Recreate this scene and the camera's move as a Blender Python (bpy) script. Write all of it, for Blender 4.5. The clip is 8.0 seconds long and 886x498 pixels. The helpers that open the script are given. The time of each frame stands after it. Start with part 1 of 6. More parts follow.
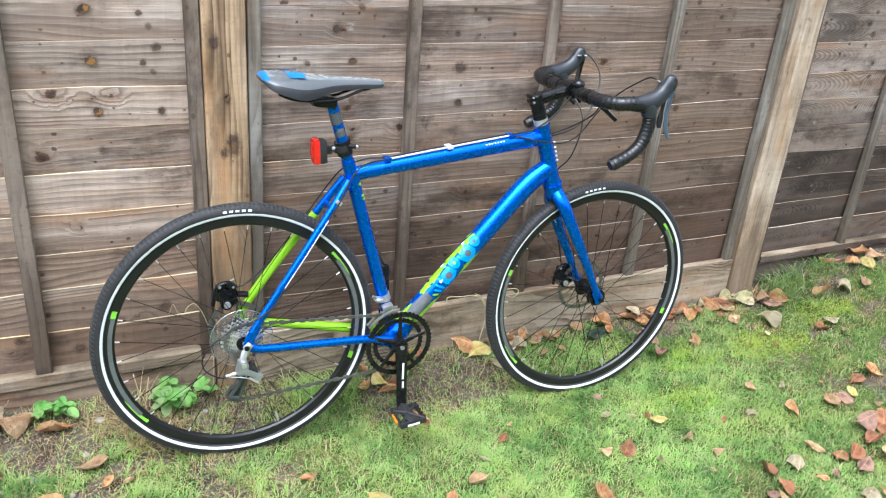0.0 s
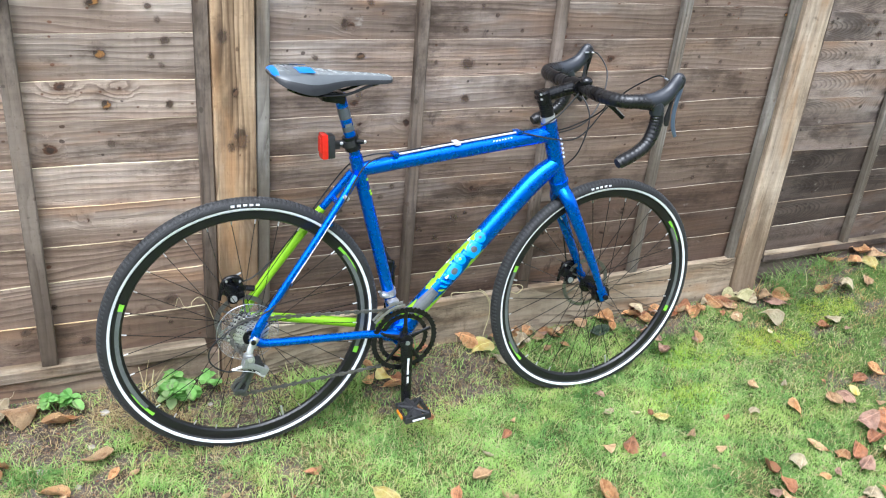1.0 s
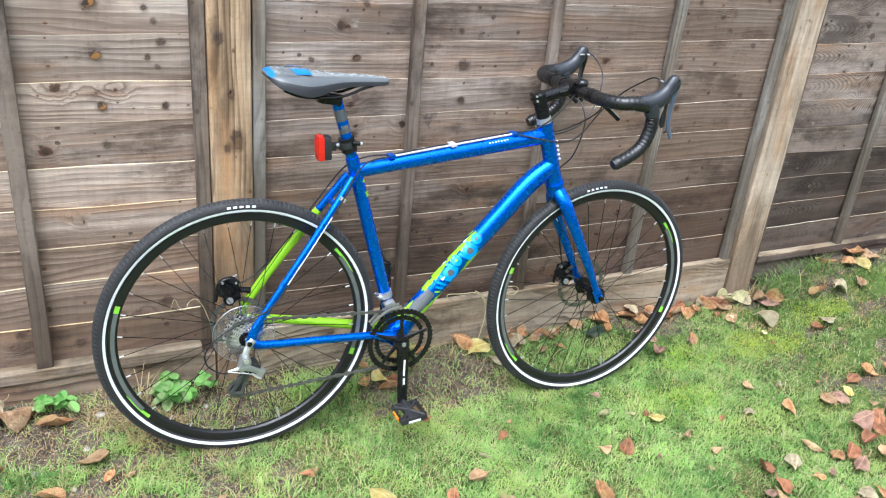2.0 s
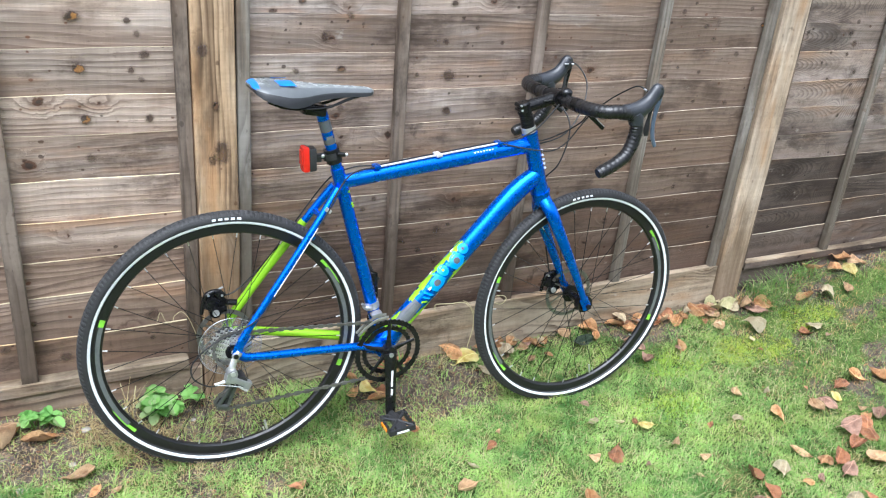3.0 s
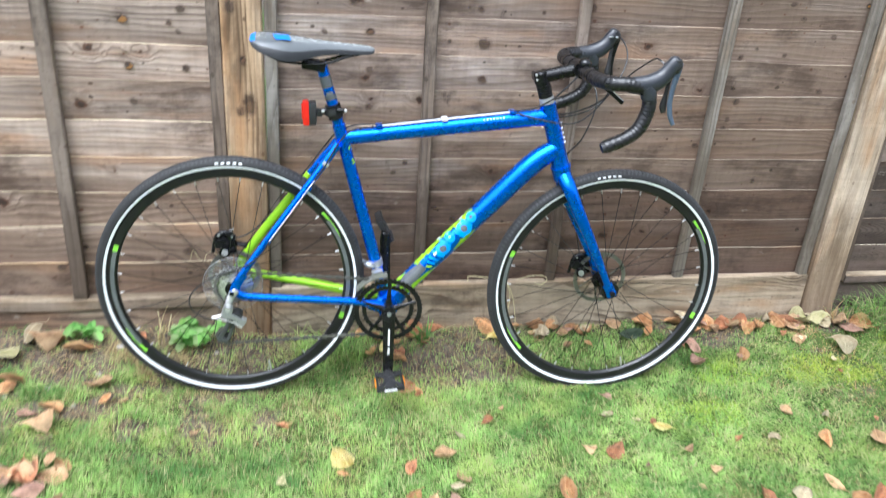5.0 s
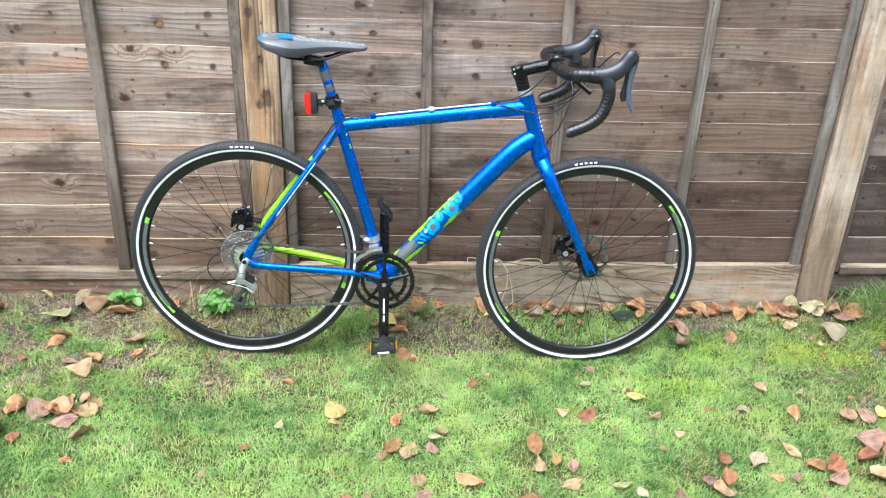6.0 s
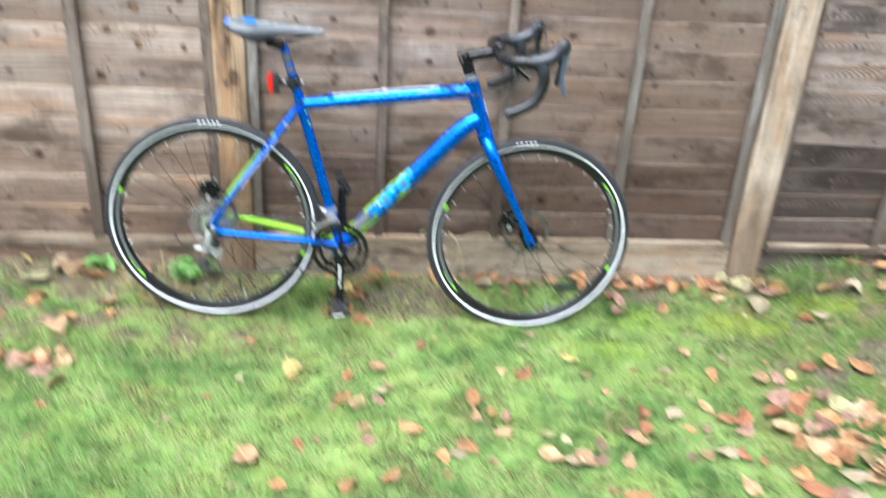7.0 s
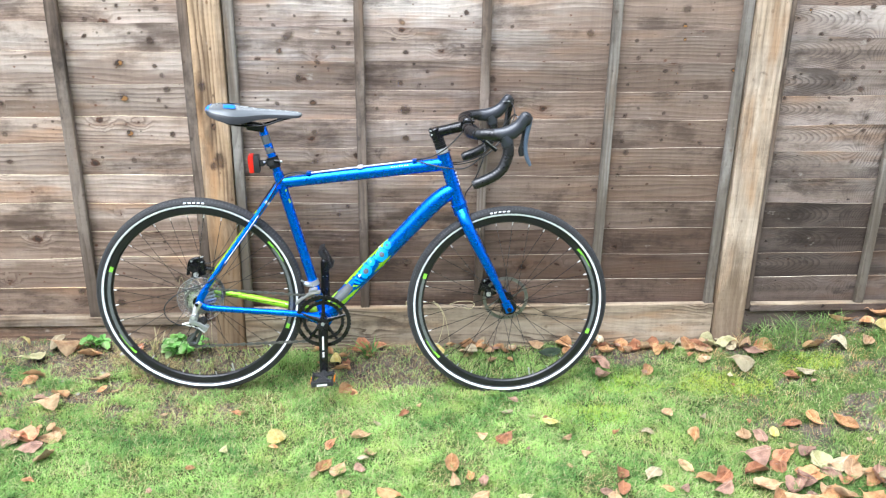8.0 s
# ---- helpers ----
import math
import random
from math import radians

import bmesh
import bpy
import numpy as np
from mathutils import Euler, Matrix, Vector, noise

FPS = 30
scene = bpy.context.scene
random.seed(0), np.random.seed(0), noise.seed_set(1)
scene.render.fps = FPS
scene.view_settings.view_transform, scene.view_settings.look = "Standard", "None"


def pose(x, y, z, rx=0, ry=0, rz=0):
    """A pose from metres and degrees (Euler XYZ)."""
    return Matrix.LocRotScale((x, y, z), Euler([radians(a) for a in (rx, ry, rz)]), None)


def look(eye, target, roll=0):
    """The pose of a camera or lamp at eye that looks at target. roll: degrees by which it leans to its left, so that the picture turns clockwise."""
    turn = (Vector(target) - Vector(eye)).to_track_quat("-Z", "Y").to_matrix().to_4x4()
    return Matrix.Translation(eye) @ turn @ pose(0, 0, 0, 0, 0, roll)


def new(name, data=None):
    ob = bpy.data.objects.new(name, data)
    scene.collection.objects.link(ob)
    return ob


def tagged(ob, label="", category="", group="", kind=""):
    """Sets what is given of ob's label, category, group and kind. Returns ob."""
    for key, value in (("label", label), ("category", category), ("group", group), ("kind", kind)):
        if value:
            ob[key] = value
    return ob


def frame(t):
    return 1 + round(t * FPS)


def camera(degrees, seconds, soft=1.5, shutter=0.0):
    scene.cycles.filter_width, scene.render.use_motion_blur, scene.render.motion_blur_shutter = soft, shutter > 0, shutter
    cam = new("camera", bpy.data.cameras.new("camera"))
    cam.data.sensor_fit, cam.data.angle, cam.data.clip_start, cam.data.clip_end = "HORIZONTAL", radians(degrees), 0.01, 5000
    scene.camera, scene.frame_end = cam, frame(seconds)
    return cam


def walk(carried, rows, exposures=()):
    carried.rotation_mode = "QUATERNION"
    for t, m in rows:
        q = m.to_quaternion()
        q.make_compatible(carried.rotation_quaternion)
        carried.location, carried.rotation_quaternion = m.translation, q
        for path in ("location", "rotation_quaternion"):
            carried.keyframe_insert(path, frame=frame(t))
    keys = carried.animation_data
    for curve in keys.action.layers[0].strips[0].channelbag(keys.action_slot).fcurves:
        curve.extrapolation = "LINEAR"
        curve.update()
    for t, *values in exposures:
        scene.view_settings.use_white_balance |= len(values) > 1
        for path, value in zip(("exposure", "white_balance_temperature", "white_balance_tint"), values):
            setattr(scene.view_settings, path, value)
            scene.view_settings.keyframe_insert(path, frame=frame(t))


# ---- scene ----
cam = camera(56.5, 8.0, soft=1.1, shutter=0.6)
PATH = [
    (0, (0.042, -2.074, 1.443), (0.86, -0.457, 0.598), 4.9),
    (0.5, (0.024, -2.071, 1.443), (0.844, -0.456, 0.594), 5.6),
    (1, (0.023, -2.066, 1.447), (0.843, -0.456, 0.589), 5.5),
    (1.5, (0.016, -2.065, 1.447), (0.844, -0.46, 0.589), 5.7),
    (2.8, (0.02, -2.068, 1.447), (0.869, -0.46, 0.614), 5.3),
    (3, (0.027, -2.071, 1.447), (0.883, -0.465, 0.619), 5.3),
    (3.5, (0.108, -2.043, 1.436), (0.936, -0.441, 0.571), 4.6),
    (3.9, (0.283, -2.027, 1.424), (0.959, -0.359, 0.552), 3.5),
    (4, (0.327, -2.032, 1.423), (0.926, -0.334, 0.553), 2.9),
    (4.1, (0.341, -2.032, 1.400), (0.900, -0.314, 0.542), 2.5),
    (4.5, (0.445, -2.072, 1.44), (0.909, -0.326, 0.583), 1.3),
    (5, (0.556, -2.278, 1.414), (0.916, -0.515, 0.54), 4.1),
    (5.2, (0.588, -2.352, 1.44), (0.91, -0.599, 0.532), 4.2),
    (6.3, (0.908, -2.632, 1.422), (0.967, -0.813, 0.593), 2.0),
    (6.4, (0.938, -2.642, 1.459), (0.971, -0.837, 0.605), 2.0),
    (6.467, (0.941, -2.650, 1.463), (0.974, -0.844, 0.611), 1.9),
    (6.5, (0.949, -2.67, 1.474), (0.98, -0.86, 0.625), 1.7),
    (6.533, (0.944, -2.693, 1.468), (0.994, -0.874, 0.633), 1.7),
    (6.6, (0.940, -2.708, 1.464), (1.004, -0.884, 0.638), 1.7),
    (6.9, (0.895, -2.794, 1.459), (1.038, -0.966, 0.656), 2.5),
    (7, (0.885, -2.804, 1.467), (1.079, -1.011, 0.603), 3.7),
    (7.1, (0.889, -2.813, 1.476), (1.105, -1.038, 0.587), 4.9),
    (7.5, (0.916, -2.877, 1.477), (1.106, -1.04, 0.711), 2.6),
    (8, (1.034, -2.899, 1.477), (1.166, -1.028, 0.783), 0.9),
]
walk(cam, [(t, look(eye, target, roll)) for t, eye, target, roll in PATH],
     exposures=((0.0, 1.32, 5870, 10), (4.5, 1.36, 5870, 10), (5.2, 1.41, 5870, 10), (6.5, 1.53, 5870, 10), (8.0, 1.60, 5870, 10)))

# ---- light and exposure ----
world = bpy.data.worlds.new("overcast_sky")
scene.world = world
world.use_nodes = True
wn, wl = world.node_tree.nodes, world.node_tree.links
sky = wn.new("ShaderNodeTexSky")
sky.sky_type = "NISHITA"
sky.sun_disc = False
sky.sun_elevation = radians(63)
sky.sun_rotation = radians(216)
sky.air_density, sky.dust_density, sky.ozone_density = 1.0, 4.0, 1.0
hue = wn.new("ShaderNodeHueSaturation")
hue.inputs["Saturation"].default_value = 0.3
wl.new(sky.outputs["Color"], hue.inputs["Color"])
wl.new(hue.outputs["Color"], wn["Background"].inputs["Color"])
wn["Background"].inputs["Strength"].default_value = 0.15
sun_data = bpy.data.lights.new("sun", "SUN")
sun_data.energy, sun_data.angle, sun_data.color = 1.5, radians(50), (0.92, 0.97, 1.0)
sun = new("sun", sun_data)
sun.matrix_world = look((-0.6, -1.9, 5.0), (0.8, 0.0, 0.3))


# ---- materials ----
def material(name, rough=0.5, metal=0.0, color=(0.5, 0.5, 0.5), spec=0.5, coat=0.0):
    m = bpy.data.materials.new(name)
    m.use_nodes = True
    b = m.node_tree.nodes["Principled BSDF"]
    b.inputs["Base Color"].default_value = (*color, 1)
    b.inputs["Roughness"].default_value = rough
    b.inputs["Metallic"].default_value = metal
    b.inputs["Specular IOR Level"].default_value = spec
    b.inputs["Coat Weight"].default_value = coat
    return m


class Nodes:
    """Short hand for wiring a material."""

    def __init__(self, m):
        self.tree = m.node_tree
        self.bsdf = self.tree.nodes["Principled BSDF"]

    def add(self, kind, props=(), **sockets):
        n = self.tree.nodes.new("ShaderNode" + kind)
        for key, value in props:
            setattr(n, key, value)
        for key, value in sockets.items():
            self.plug(n, key.replace("_", " "), value)
        return n

    def plug(self, n, key, value):
        socket = n.inputs[int(key[1:])] if key[0] == "i" and key[1:].isdigit() else n.inputs[key]
        if isinstance(value, bpy.types.NodeSocket):
            self.tree.links.new(value, socket)
        else:
            socket.default_value = value

    def math(self, op, a, b=0.0, clamp=False):
        n = self.add("Math", (("operation", op), ("use_clamp", clamp)), i0=a, i1=b)
        return n.outputs[0]

    def mix(self, f, a, b, how="MIX"):
        n = self.tree.nodes.new("ShaderNodeMix")
        n.data_type, n.blend_type = "RGBA", how
        for i, value in ((0, f), (6, a), (7, b)):
            if isinstance(value, bpy.types.NodeSocket):
                self.tree.links.new(value, n.inputs[i])
            else:
                n.inputs[i].default_value = (*value, 1) if i else value
        return n.outputs[2]

    def step(self, value, lo, hi, a=0.0, b=1.0):
        n = self.add("MapRange", (("interpolation_type", "SMOOTHSTEP"),), Value=value, From_Min=lo, From_Max=hi, To_Min=a, To_Max=b)
        return n.outputs[0]

    def noise(self, vector, scale, detail=4.0, rough=0.55, distortion=0.0):
        n = self.add("TexNoise", (), Vector=vector, Scale=scale, Detail=detail, Roughness=rough, Distortion=distortion)
        return n.outputs["Fac"]

    def scaled(self, vector, size, shift=None):
        n = self.add("VectorMath", (("operation", "MULTIPLY"),), i0=vector, i1=size)
        if shift is None:
            return n.outputs[0]
        return self.add("VectorMath", (("operation", "ADD"),), i0=n.outputs[0], i1=shift).outputs[0]

    def bump(self, height, strength, distance=0.002):
        n = self.add("Bump", (), Height=height, Strength=strength, Distance=distance)
        self.plug(self.bsdf, "Normal", n.outputs[0])

    def color(self, value):
        self.plug(self.bsdf, "Base Color", value)


def wood(name, dark, light, grey, along=0, weather=0.5, knots=1.0, rough=0.8, low=0.80, rings=60.0, lines=0.36, wave=9.0, split=0.0, arcs=0.0, damp=None, stained=0.0, stains=0.70):
    """Weathered softwood; the grain runs along axis 0 (x) or 2 (z) of the piece. split: how far the heartwood
    side of a board is darker than its sapwood side; arcs: nested growth arcs at one end;
    stained: how much old brown stain is left towards the far end; damp: height below which an upright is darker."""
    m = material(name, rough, spec=0.25)
    n = Nodes(m)
    co = n.add("TexCoord").outputs["Object"]
    rnd = n.add("ObjectInfo").outputs["Random"]
    away = n.add("CombineXYZ", (), X=n.math("MULTIPLY", rnd, 37.0), Y=n.math("MULTIPLY", rnd, 11.0), Z=n.math("MULTIPLY", rnd, 53.0)).outputs[0]
    s = (lambda a, c: (a, c, c) if along == 0 else (c, c, a))
    split_xyz = n.add("SeparateXYZ", (), Vector=co)
    across = split_xyz.outputs["Z" if along == 0 else "X"]
    lengthwise = split_xyz.outputs["X" if along == 0 else "Z"]
    # small knots and pin knots, each with its own tone
    jag = n.noise(n.scaled(co, s(60.0, 60.0), away), 1.0, 3.0)
    nudge = n.math("MULTIPLY", n.math("SUBTRACT", jag, 0.5), 0.22)

    def spots(a, c, share, big, small):
        cell = n.add("SeparateXYZ", (), Vector=n.scaled(co, s(a, c), away))
        flat = n.add("CombineXYZ", (), X=n.math("ADD", cell.outputs["X"], nudge), Y=n.math("SUBTRACT", cell.outputs["Z"], nudge)).outputs[0]
        vor = n.add("TexVoronoi", (("feature", "F1"), ("voronoi_dimensions", "2D")), Vector=flat, Scale=1.0, Randomness=1.0)
        tint = n.add("SeparateColor", (), Color=vor.outputs["Color"])
        chosen = n.math("MULTIPLY", n.math("GREATER_THAN", tint.outputs[0], 1 - share), knots)
        size = n.math("ADD", n.math("MULTIPLY", n.math("MULTIPLY", tint.outputs[2], tint.outputs[2]), big), small)
        return vor.outputs["Distance"], size, chosen, tint.outputs[1]

    kd, size, pick, _ = spots(7.0, 9.0, 0.14, 0.085, 0.030)
    pd, psize, ppick, tone2 = spots(24.0, 30.0, 0.10, 0.10, 0.05)
    near = n.math("MULTIPLY", n.step(n.math("SUBTRACT", kd, size), 0.34, 0.0), pick)
    # growth lines: wide flames where the saw ran flat to the rings, fine straight lines elsewhere
    warp = n.noise(n.scaled(co, s(0.9, 7.0), away), 1.0, 2.0, 0.5)
    sway = n.noise(n.scaled(co, s(5.0, 14.0), away), 1.0, 2.0, 0.5)
    turn = n.math("ADD", n.math("MULTIPLY", across, rings), n.math("MULTIPLY", warp, wave))
    if arcs:
        dx, dz = n.math("MULTIPLY", n.math("ADD", lengthwise, 0.93), 0.22), n.math("ADD", across, 0.050)
        radius = n.math("SQRT", n.math("ADD", n.math("MULTIPLY", dx, dx), n.math("MULTIPLY", dz, dz)))
        here = n.step(lengthwise, -0.45, -0.62)
        turn = n.math("ADD", n.math("MULTIPLY", turn, n.math("SUBTRACT", 1.0, here)), n.math("MULTIPLY", n.math("MULTIPLY", radius, arcs), here))
    turn = n.math("ADD", turn, n.math("ADD", n.math("MULTIPLY", near, 1.5), n.math("ADD", n.math("MULTIPLY", sway, 1.1), n.math("MULTIPLY", rnd, 40.0))))
    saw = n.math("FRACT", turn)
    late = n.math("MULTIPLY", n.step(saw, 0.30, 0.86), n.step(saw, 1.0, 0.90))
    fibre = n.noise(n.scaled(co, s(7.0, 330.0), away), 1.0, 2.0, 0.6)
    streak = n.noise(n.scaled(co, s(1.2, 42.0), away), 1.0, 3.0, 0.6)
    blot = n.noise(n.scaled(co, s(5.0, 15.0), away), 1.0, 5.0, 0.62)
    patch = n.noise(n.scaled(co, s(1.8, 6.5), away), 1.0, 5.0, 0.62)
    warm = n.noise(n.scaled(co, s(2.2, 11.0), n.scaled(away, (1.7, 0.6, 1.3))), 1.0, 4.0, 0.6)
    tone = n.math("ADD", n.math("ADD", n.math("MULTIPLY", streak, 0.42), n.math("MULTIPLY", blot, 0.40)), n.math("MULTIPLY", fibre, 0.18))
    c = n.mix(n.step(tone, 0.39, 0.59), tuple(0.5 * d + 0.5 * l * 0.62 for d, l in zip(dark, light)), light)
    c = n.mix(n.math("MULTIPLY", n.step(patch, 0.40, 0.64), weather), c, grey)
    c = n.mix(n.step(warm, 0.50, 0.68, 0.0, 0.65), c, (light[0] * 0.92, light[1] * 0.72, light[2] * 0.55))
    if split:
        edge = n.math("ADD", n.math("MULTIPLY", across, 10.0), n.math("MULTIPLY", n.math("SUBTRACT", n.noise(n.scaled(co, s(2.0, 5.0), away), 1.0, 3.0, 0.6), 0.5), 2.2))
        heart_side = n.math("MULTIPLY", n.step(edge, -0.30, -0.62), n.step(n.math("FRACT", n.math("MULTIPLY", rnd, 7.31)), 0.1, 0.8, 0.25 * split, split))
        c = n.mix(heart_side, c, tuple(0.42 * d + 0.40 * l for d, l in zip(dark, light)))
    if stained:
        left = n.math("ADD", lengthwise, n.math("MULTIPLY", n.math("SUBTRACT", n.noise(n.scaled(co, s(3.0, 9.0), n.scaled(away, (0.2, 0.8, 1.4))), 1.0, 4.0, 0.65), 0.5), 1.3))
        c = n.mix(n.step(left, -0.25, 0.65, 0.0, stained), c, (0.35 * dark[0] + 0.36 * light[0], 0.35 * dark[1] + 0.33 * light[1], 0.35 * dark[2] + 0.30 * light[2]))
    amount = n.math("MULTIPLY", n.step(n.noise(n.scaled(co, s(2.4, 13.0), n.scaled(away, (0.7, 1.1, 0.9))), 1.0, 3.0), 0.40, 0.62, 0.10, 1.0), min(1.0, 1.3 * lines))
    c = n.mix(n.math("MULTIPLY", late, n.math("MULTIPLY", amount, n.step(fibre, 0.25, 0.6, 0.6, 1.0))), c, dark)
    crack = n.noise(n.scaled(co, s(2.2, 190.0), away), 1.0, 3.0, 0.65)
    c = n.mix(n.step(crack, 0.65, 0.74, 0.0, 0.55), c, tuple(0.5 * v for v in dark))
    c = n.mix(n.step(crack, 0.32, 0.26, 0.0, 0.25), c, tuple(min(0.9, 1.25 * v) for v in grey))
    # faint marks of the band saw across the grain
    kerf = n.noise(n.scaled(co, s(70.0, 3.0), away), 1.0, 4.0, 0.7)
    lift = n.math("MULTIPLY", n.step(rnd, 0.0, 1.0, low, 1.18), n.step(kerf, 0.30, 0.70, 0.94, 1.06))
    c = n.mix(1.0, c, n.add("CombineXYZ", (), X=lift, Y=lift, Z=lift).outputs[0], "MULTIPLY")
    speck = n.noise(n.scaled(co, s(60.0, 130.0), away), 1.0, 4.0, 0.7)
    c = n.mix(n.math("MULTIPLY", n.step(speck, 0.56, 0.70), n.step(blot, 0.42, 0.62, 0.08, 0.45)), c, tuple(0.75 * v for v in dark))
    # grey-black weather stains and pale scrapes
    stain = n.noise(n.scaled(co, s(3.4, 7.0), n.scaled(away, (0.4, 1.9, 0.8))), 1.0, 6.0, 0.66)
    c = n.mix(n.step(stain, 0.50, 0.66, 0.0, stains), c, tuple(0.62 * v for v in dark))
    smear = n.noise(n.scaled(co, s(14.0, 7.0), n.scaled(away, (0.9, 0.3, 1.7))), 1.0, 5.0, 0.7)
    c = n.mix(n.step(smear, 0.62, 0.76, 0.0, 0.62), c, tuple(0.50 * v for v in dark))
    scrape = n.noise(n.scaled(co, s(13.0, 30.0), n.scaled(away, (1.3, 0.5, 0.6))), 1.0, 4.0, 0.6)
    c = n.mix(n.step(scrape, 0.67, 0.79, 0.0, 0.40), c, (0.62, 0.57, 0.50))
    # halo, rim and heart of the knots
    halo = n.math("MULTIPLY", n.step(n.math("SUBTRACT", n.math("ADD", kd, n.math("MULTIPLY", blot, 0.20)), size), 0.30, 0.06), pick)
    c = n.mix(n.math("MULTIPLY", halo, 0.45), c, (dark[0] * 1.05, dark[1] * 0.85, dark[2] * 0.72))
    core = n.math("MULTIPLY", n.step(n.math("SUBTRACT", kd, size), 0.030, -0.012), pick)
    heart = n.step(n.math("DIVIDE", n.math("ADD", kd, n.math("MULTIPLY", nudge, 0.3)), size), 0.35, 0.85)
    inner = n.mix(heart, tuple(0.28 * v for v in dark), (dark[0] * 1.0, dark[1] * 0.72, dark[2] * 0.55))
    inner = n.mix(n.step(jag, 0.50, 0.62, 0.0, 0.7), inner, tuple(0.32 * v for v in dark))
    c = n.mix(n.math("MULTIPLY", core, 0.88), c, inner)
    pin = n.math("MULTIPLY", n.step(n.math("SUBTRACT", pd, psize), 0.05, -0.02), ppick)
    c = n.mix(n.math("MULTIPLY", pin, 0.80), c, n.mix(n.step(tone2, 0.3, 0.9), tuple(0.45 * v for v in dark), (dark[0] * 1.3, dark[1] * 0.85, dark[2] * 0.6)))
    if damp is not None:
        low_edge = n.math("ADD", lengthwise, n.math("MULTIPLY", n.math("SUBTRACT", n.noise(n.scaled(co, s(5.0, 30.0), away), 1.0, 4.0, 0.6), 0.5), 0.42))
        c = n.mix(n.step(low_edge, damp + 0.10, damp - 0.10, 0.0, 0.62), c, (dark[0] * 1.15, dark[1] * 1.10, dark[2] * 1.0))
    n.color(c)
    n.plug(n.bsdf, "Roughness", n.step(fibre, 0.2, 0.8, rough - 0.12, rough + 0.1))
    n.bump(n.math("SUBTRACT", n.math("ADD", n.math("MULTIPLY", fibre, 0.6), n.math("MULTIPLY", late, 0.30)), n.math("ADD", n.math("MULTIPLY", core, 0.3), n.step(crack, 0.62, 0.72, 0.0, 0.8))), 0.65, 0.0025)
    return m


BOARD = wood("weathered_fence_wood", (0.090, 0.060, 0.046), (0.375, 0.282, 0.224), (0.55, 0.480, 0.430), 0, 0.60, low=0.78, split=0.55, stained=0.75)
PALE_BOARD = wood("bleached_fence_wood", (0.118, 0.082, 0.064), (0.50, 0.383, 0.312), (0.67, 0.600, 0.545), 0, 0.65, low=0.80, split=0.45, stained=0.80)
PALE_GREY_BOARD = wood("bleached_grey_fence_wood", (0.130, 0.084, 0.064), (0.54, 0.405, 0.320), (0.66, 0.565, 0.495), 0, 0.65, lines=0.45, rings=48.0, split=0.75)
MID_BOARD = wood("mid_brown_fence_wood", (0.072, 0.047, 0.035), (0.305, 0.221, 0.168), (0.43, 0.358, 0.310), 0, 0.50, low=0.76, lines=0.34, split=0.55, stained=0.7)
BROWN_BOARD = wood("brown_fence_wood", (0.052, 0.033, 0.025), (0.225, 0.149, 0.110), (0.31, 0.236, 0.194), 0, 0.42, low=0.76, lines=0.30, split=0.5, stained=0.6)
GREY_BOARD = wood("greyed_fence_wood", (0.096, 0.060, 0.044), (0.440, 0.318, 0.242), (0.58, 0.478, 0.408), 0, 0.60, lines=0.50, rings=48.0, split=0.80)
DARK_BOARD = wood("dark_fence_wood", (0.066, 0.048, 0.039), (0.360, 0.278, 0.228), (0.56, 0.485, 0.435), 0, 0.6, low=0.80, rings=50.0, lines=0.45, wave=14.0, split=0.5, arcs=190.0)
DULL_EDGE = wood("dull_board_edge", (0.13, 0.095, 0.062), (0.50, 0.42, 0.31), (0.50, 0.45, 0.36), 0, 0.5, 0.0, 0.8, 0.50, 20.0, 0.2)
DARK_FOOT = wood("dark_low_fence_wood", (0.034, 0.024, 0.019), (0.122, 0.090, 0.072), (0.195, 0.158, 0.136), 0, 0.5, low=0.80, rings=50.0, lines=0.45, wave=14.0, split=0.5, arcs=190.0)
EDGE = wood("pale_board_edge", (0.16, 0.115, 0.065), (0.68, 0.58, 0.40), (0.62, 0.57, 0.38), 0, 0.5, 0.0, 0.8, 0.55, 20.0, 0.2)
BATTEN = wood("grey_batten_wood", (0.048, 0.034, 0.026), (0.165, 0.122, 0.092), (0.27, 0.225, 0.188), 2, 0.50, 0.6, lines=0.4, damp=-0.50)
LIGHT_BATTEN = wood("silvered_batten_wood", (0.085, 0.070, 0.056), (0.235, 0.202, 0.165), (0.38, 0.355, 0.318), 2, 0.65, 0.5, lines=0.4, damp=-0.34)
POST = wood("tan_post_wood", (0.090, 0.060, 0.038), (0.395, 0.300, 0.210), (0.54, 0.450, 0.355), 2, 0.60, 0.4, rings=40.0, lines=0.30, wave=7.0, damp=-0.50, stains=0.35)
GOLD_POST = wood("golden_post_wood", (0.100, 0.060, 0.034), (0.42, 0.290, 0.175), (0.50, 0.400, 0.290), 2, 0.50, 0.8, rings=55.0, lines=0.85, wave=8.0, damp=-0.28, stains=0.5)
GRAVEL = wood("tan_gravel_board_wood", (0.085, 0.060, 0.040), (0.315, 0.245, 0.172), (0.41, 0.345, 0.262), 0, 0.6, 0.5, rings=44.0, lines=1.0, wave=16.0)
PALE_TOP = wood("pale_rail_top", (0.10, 0.072, 0.047), (0.29, 0.225, 0.155), (0.54, 0.46, 0.33), 0, 0.55, 0.0, 0.8, 0.8, 60.0, 0.5)
RAIL = wood("brown_rail_wood", (0.085, 0.060, 0.042), (0.285, 0.215, 0.155), (0.42, 0.345, 0.270), 0, 0.6, 0.4, rings=70.0)
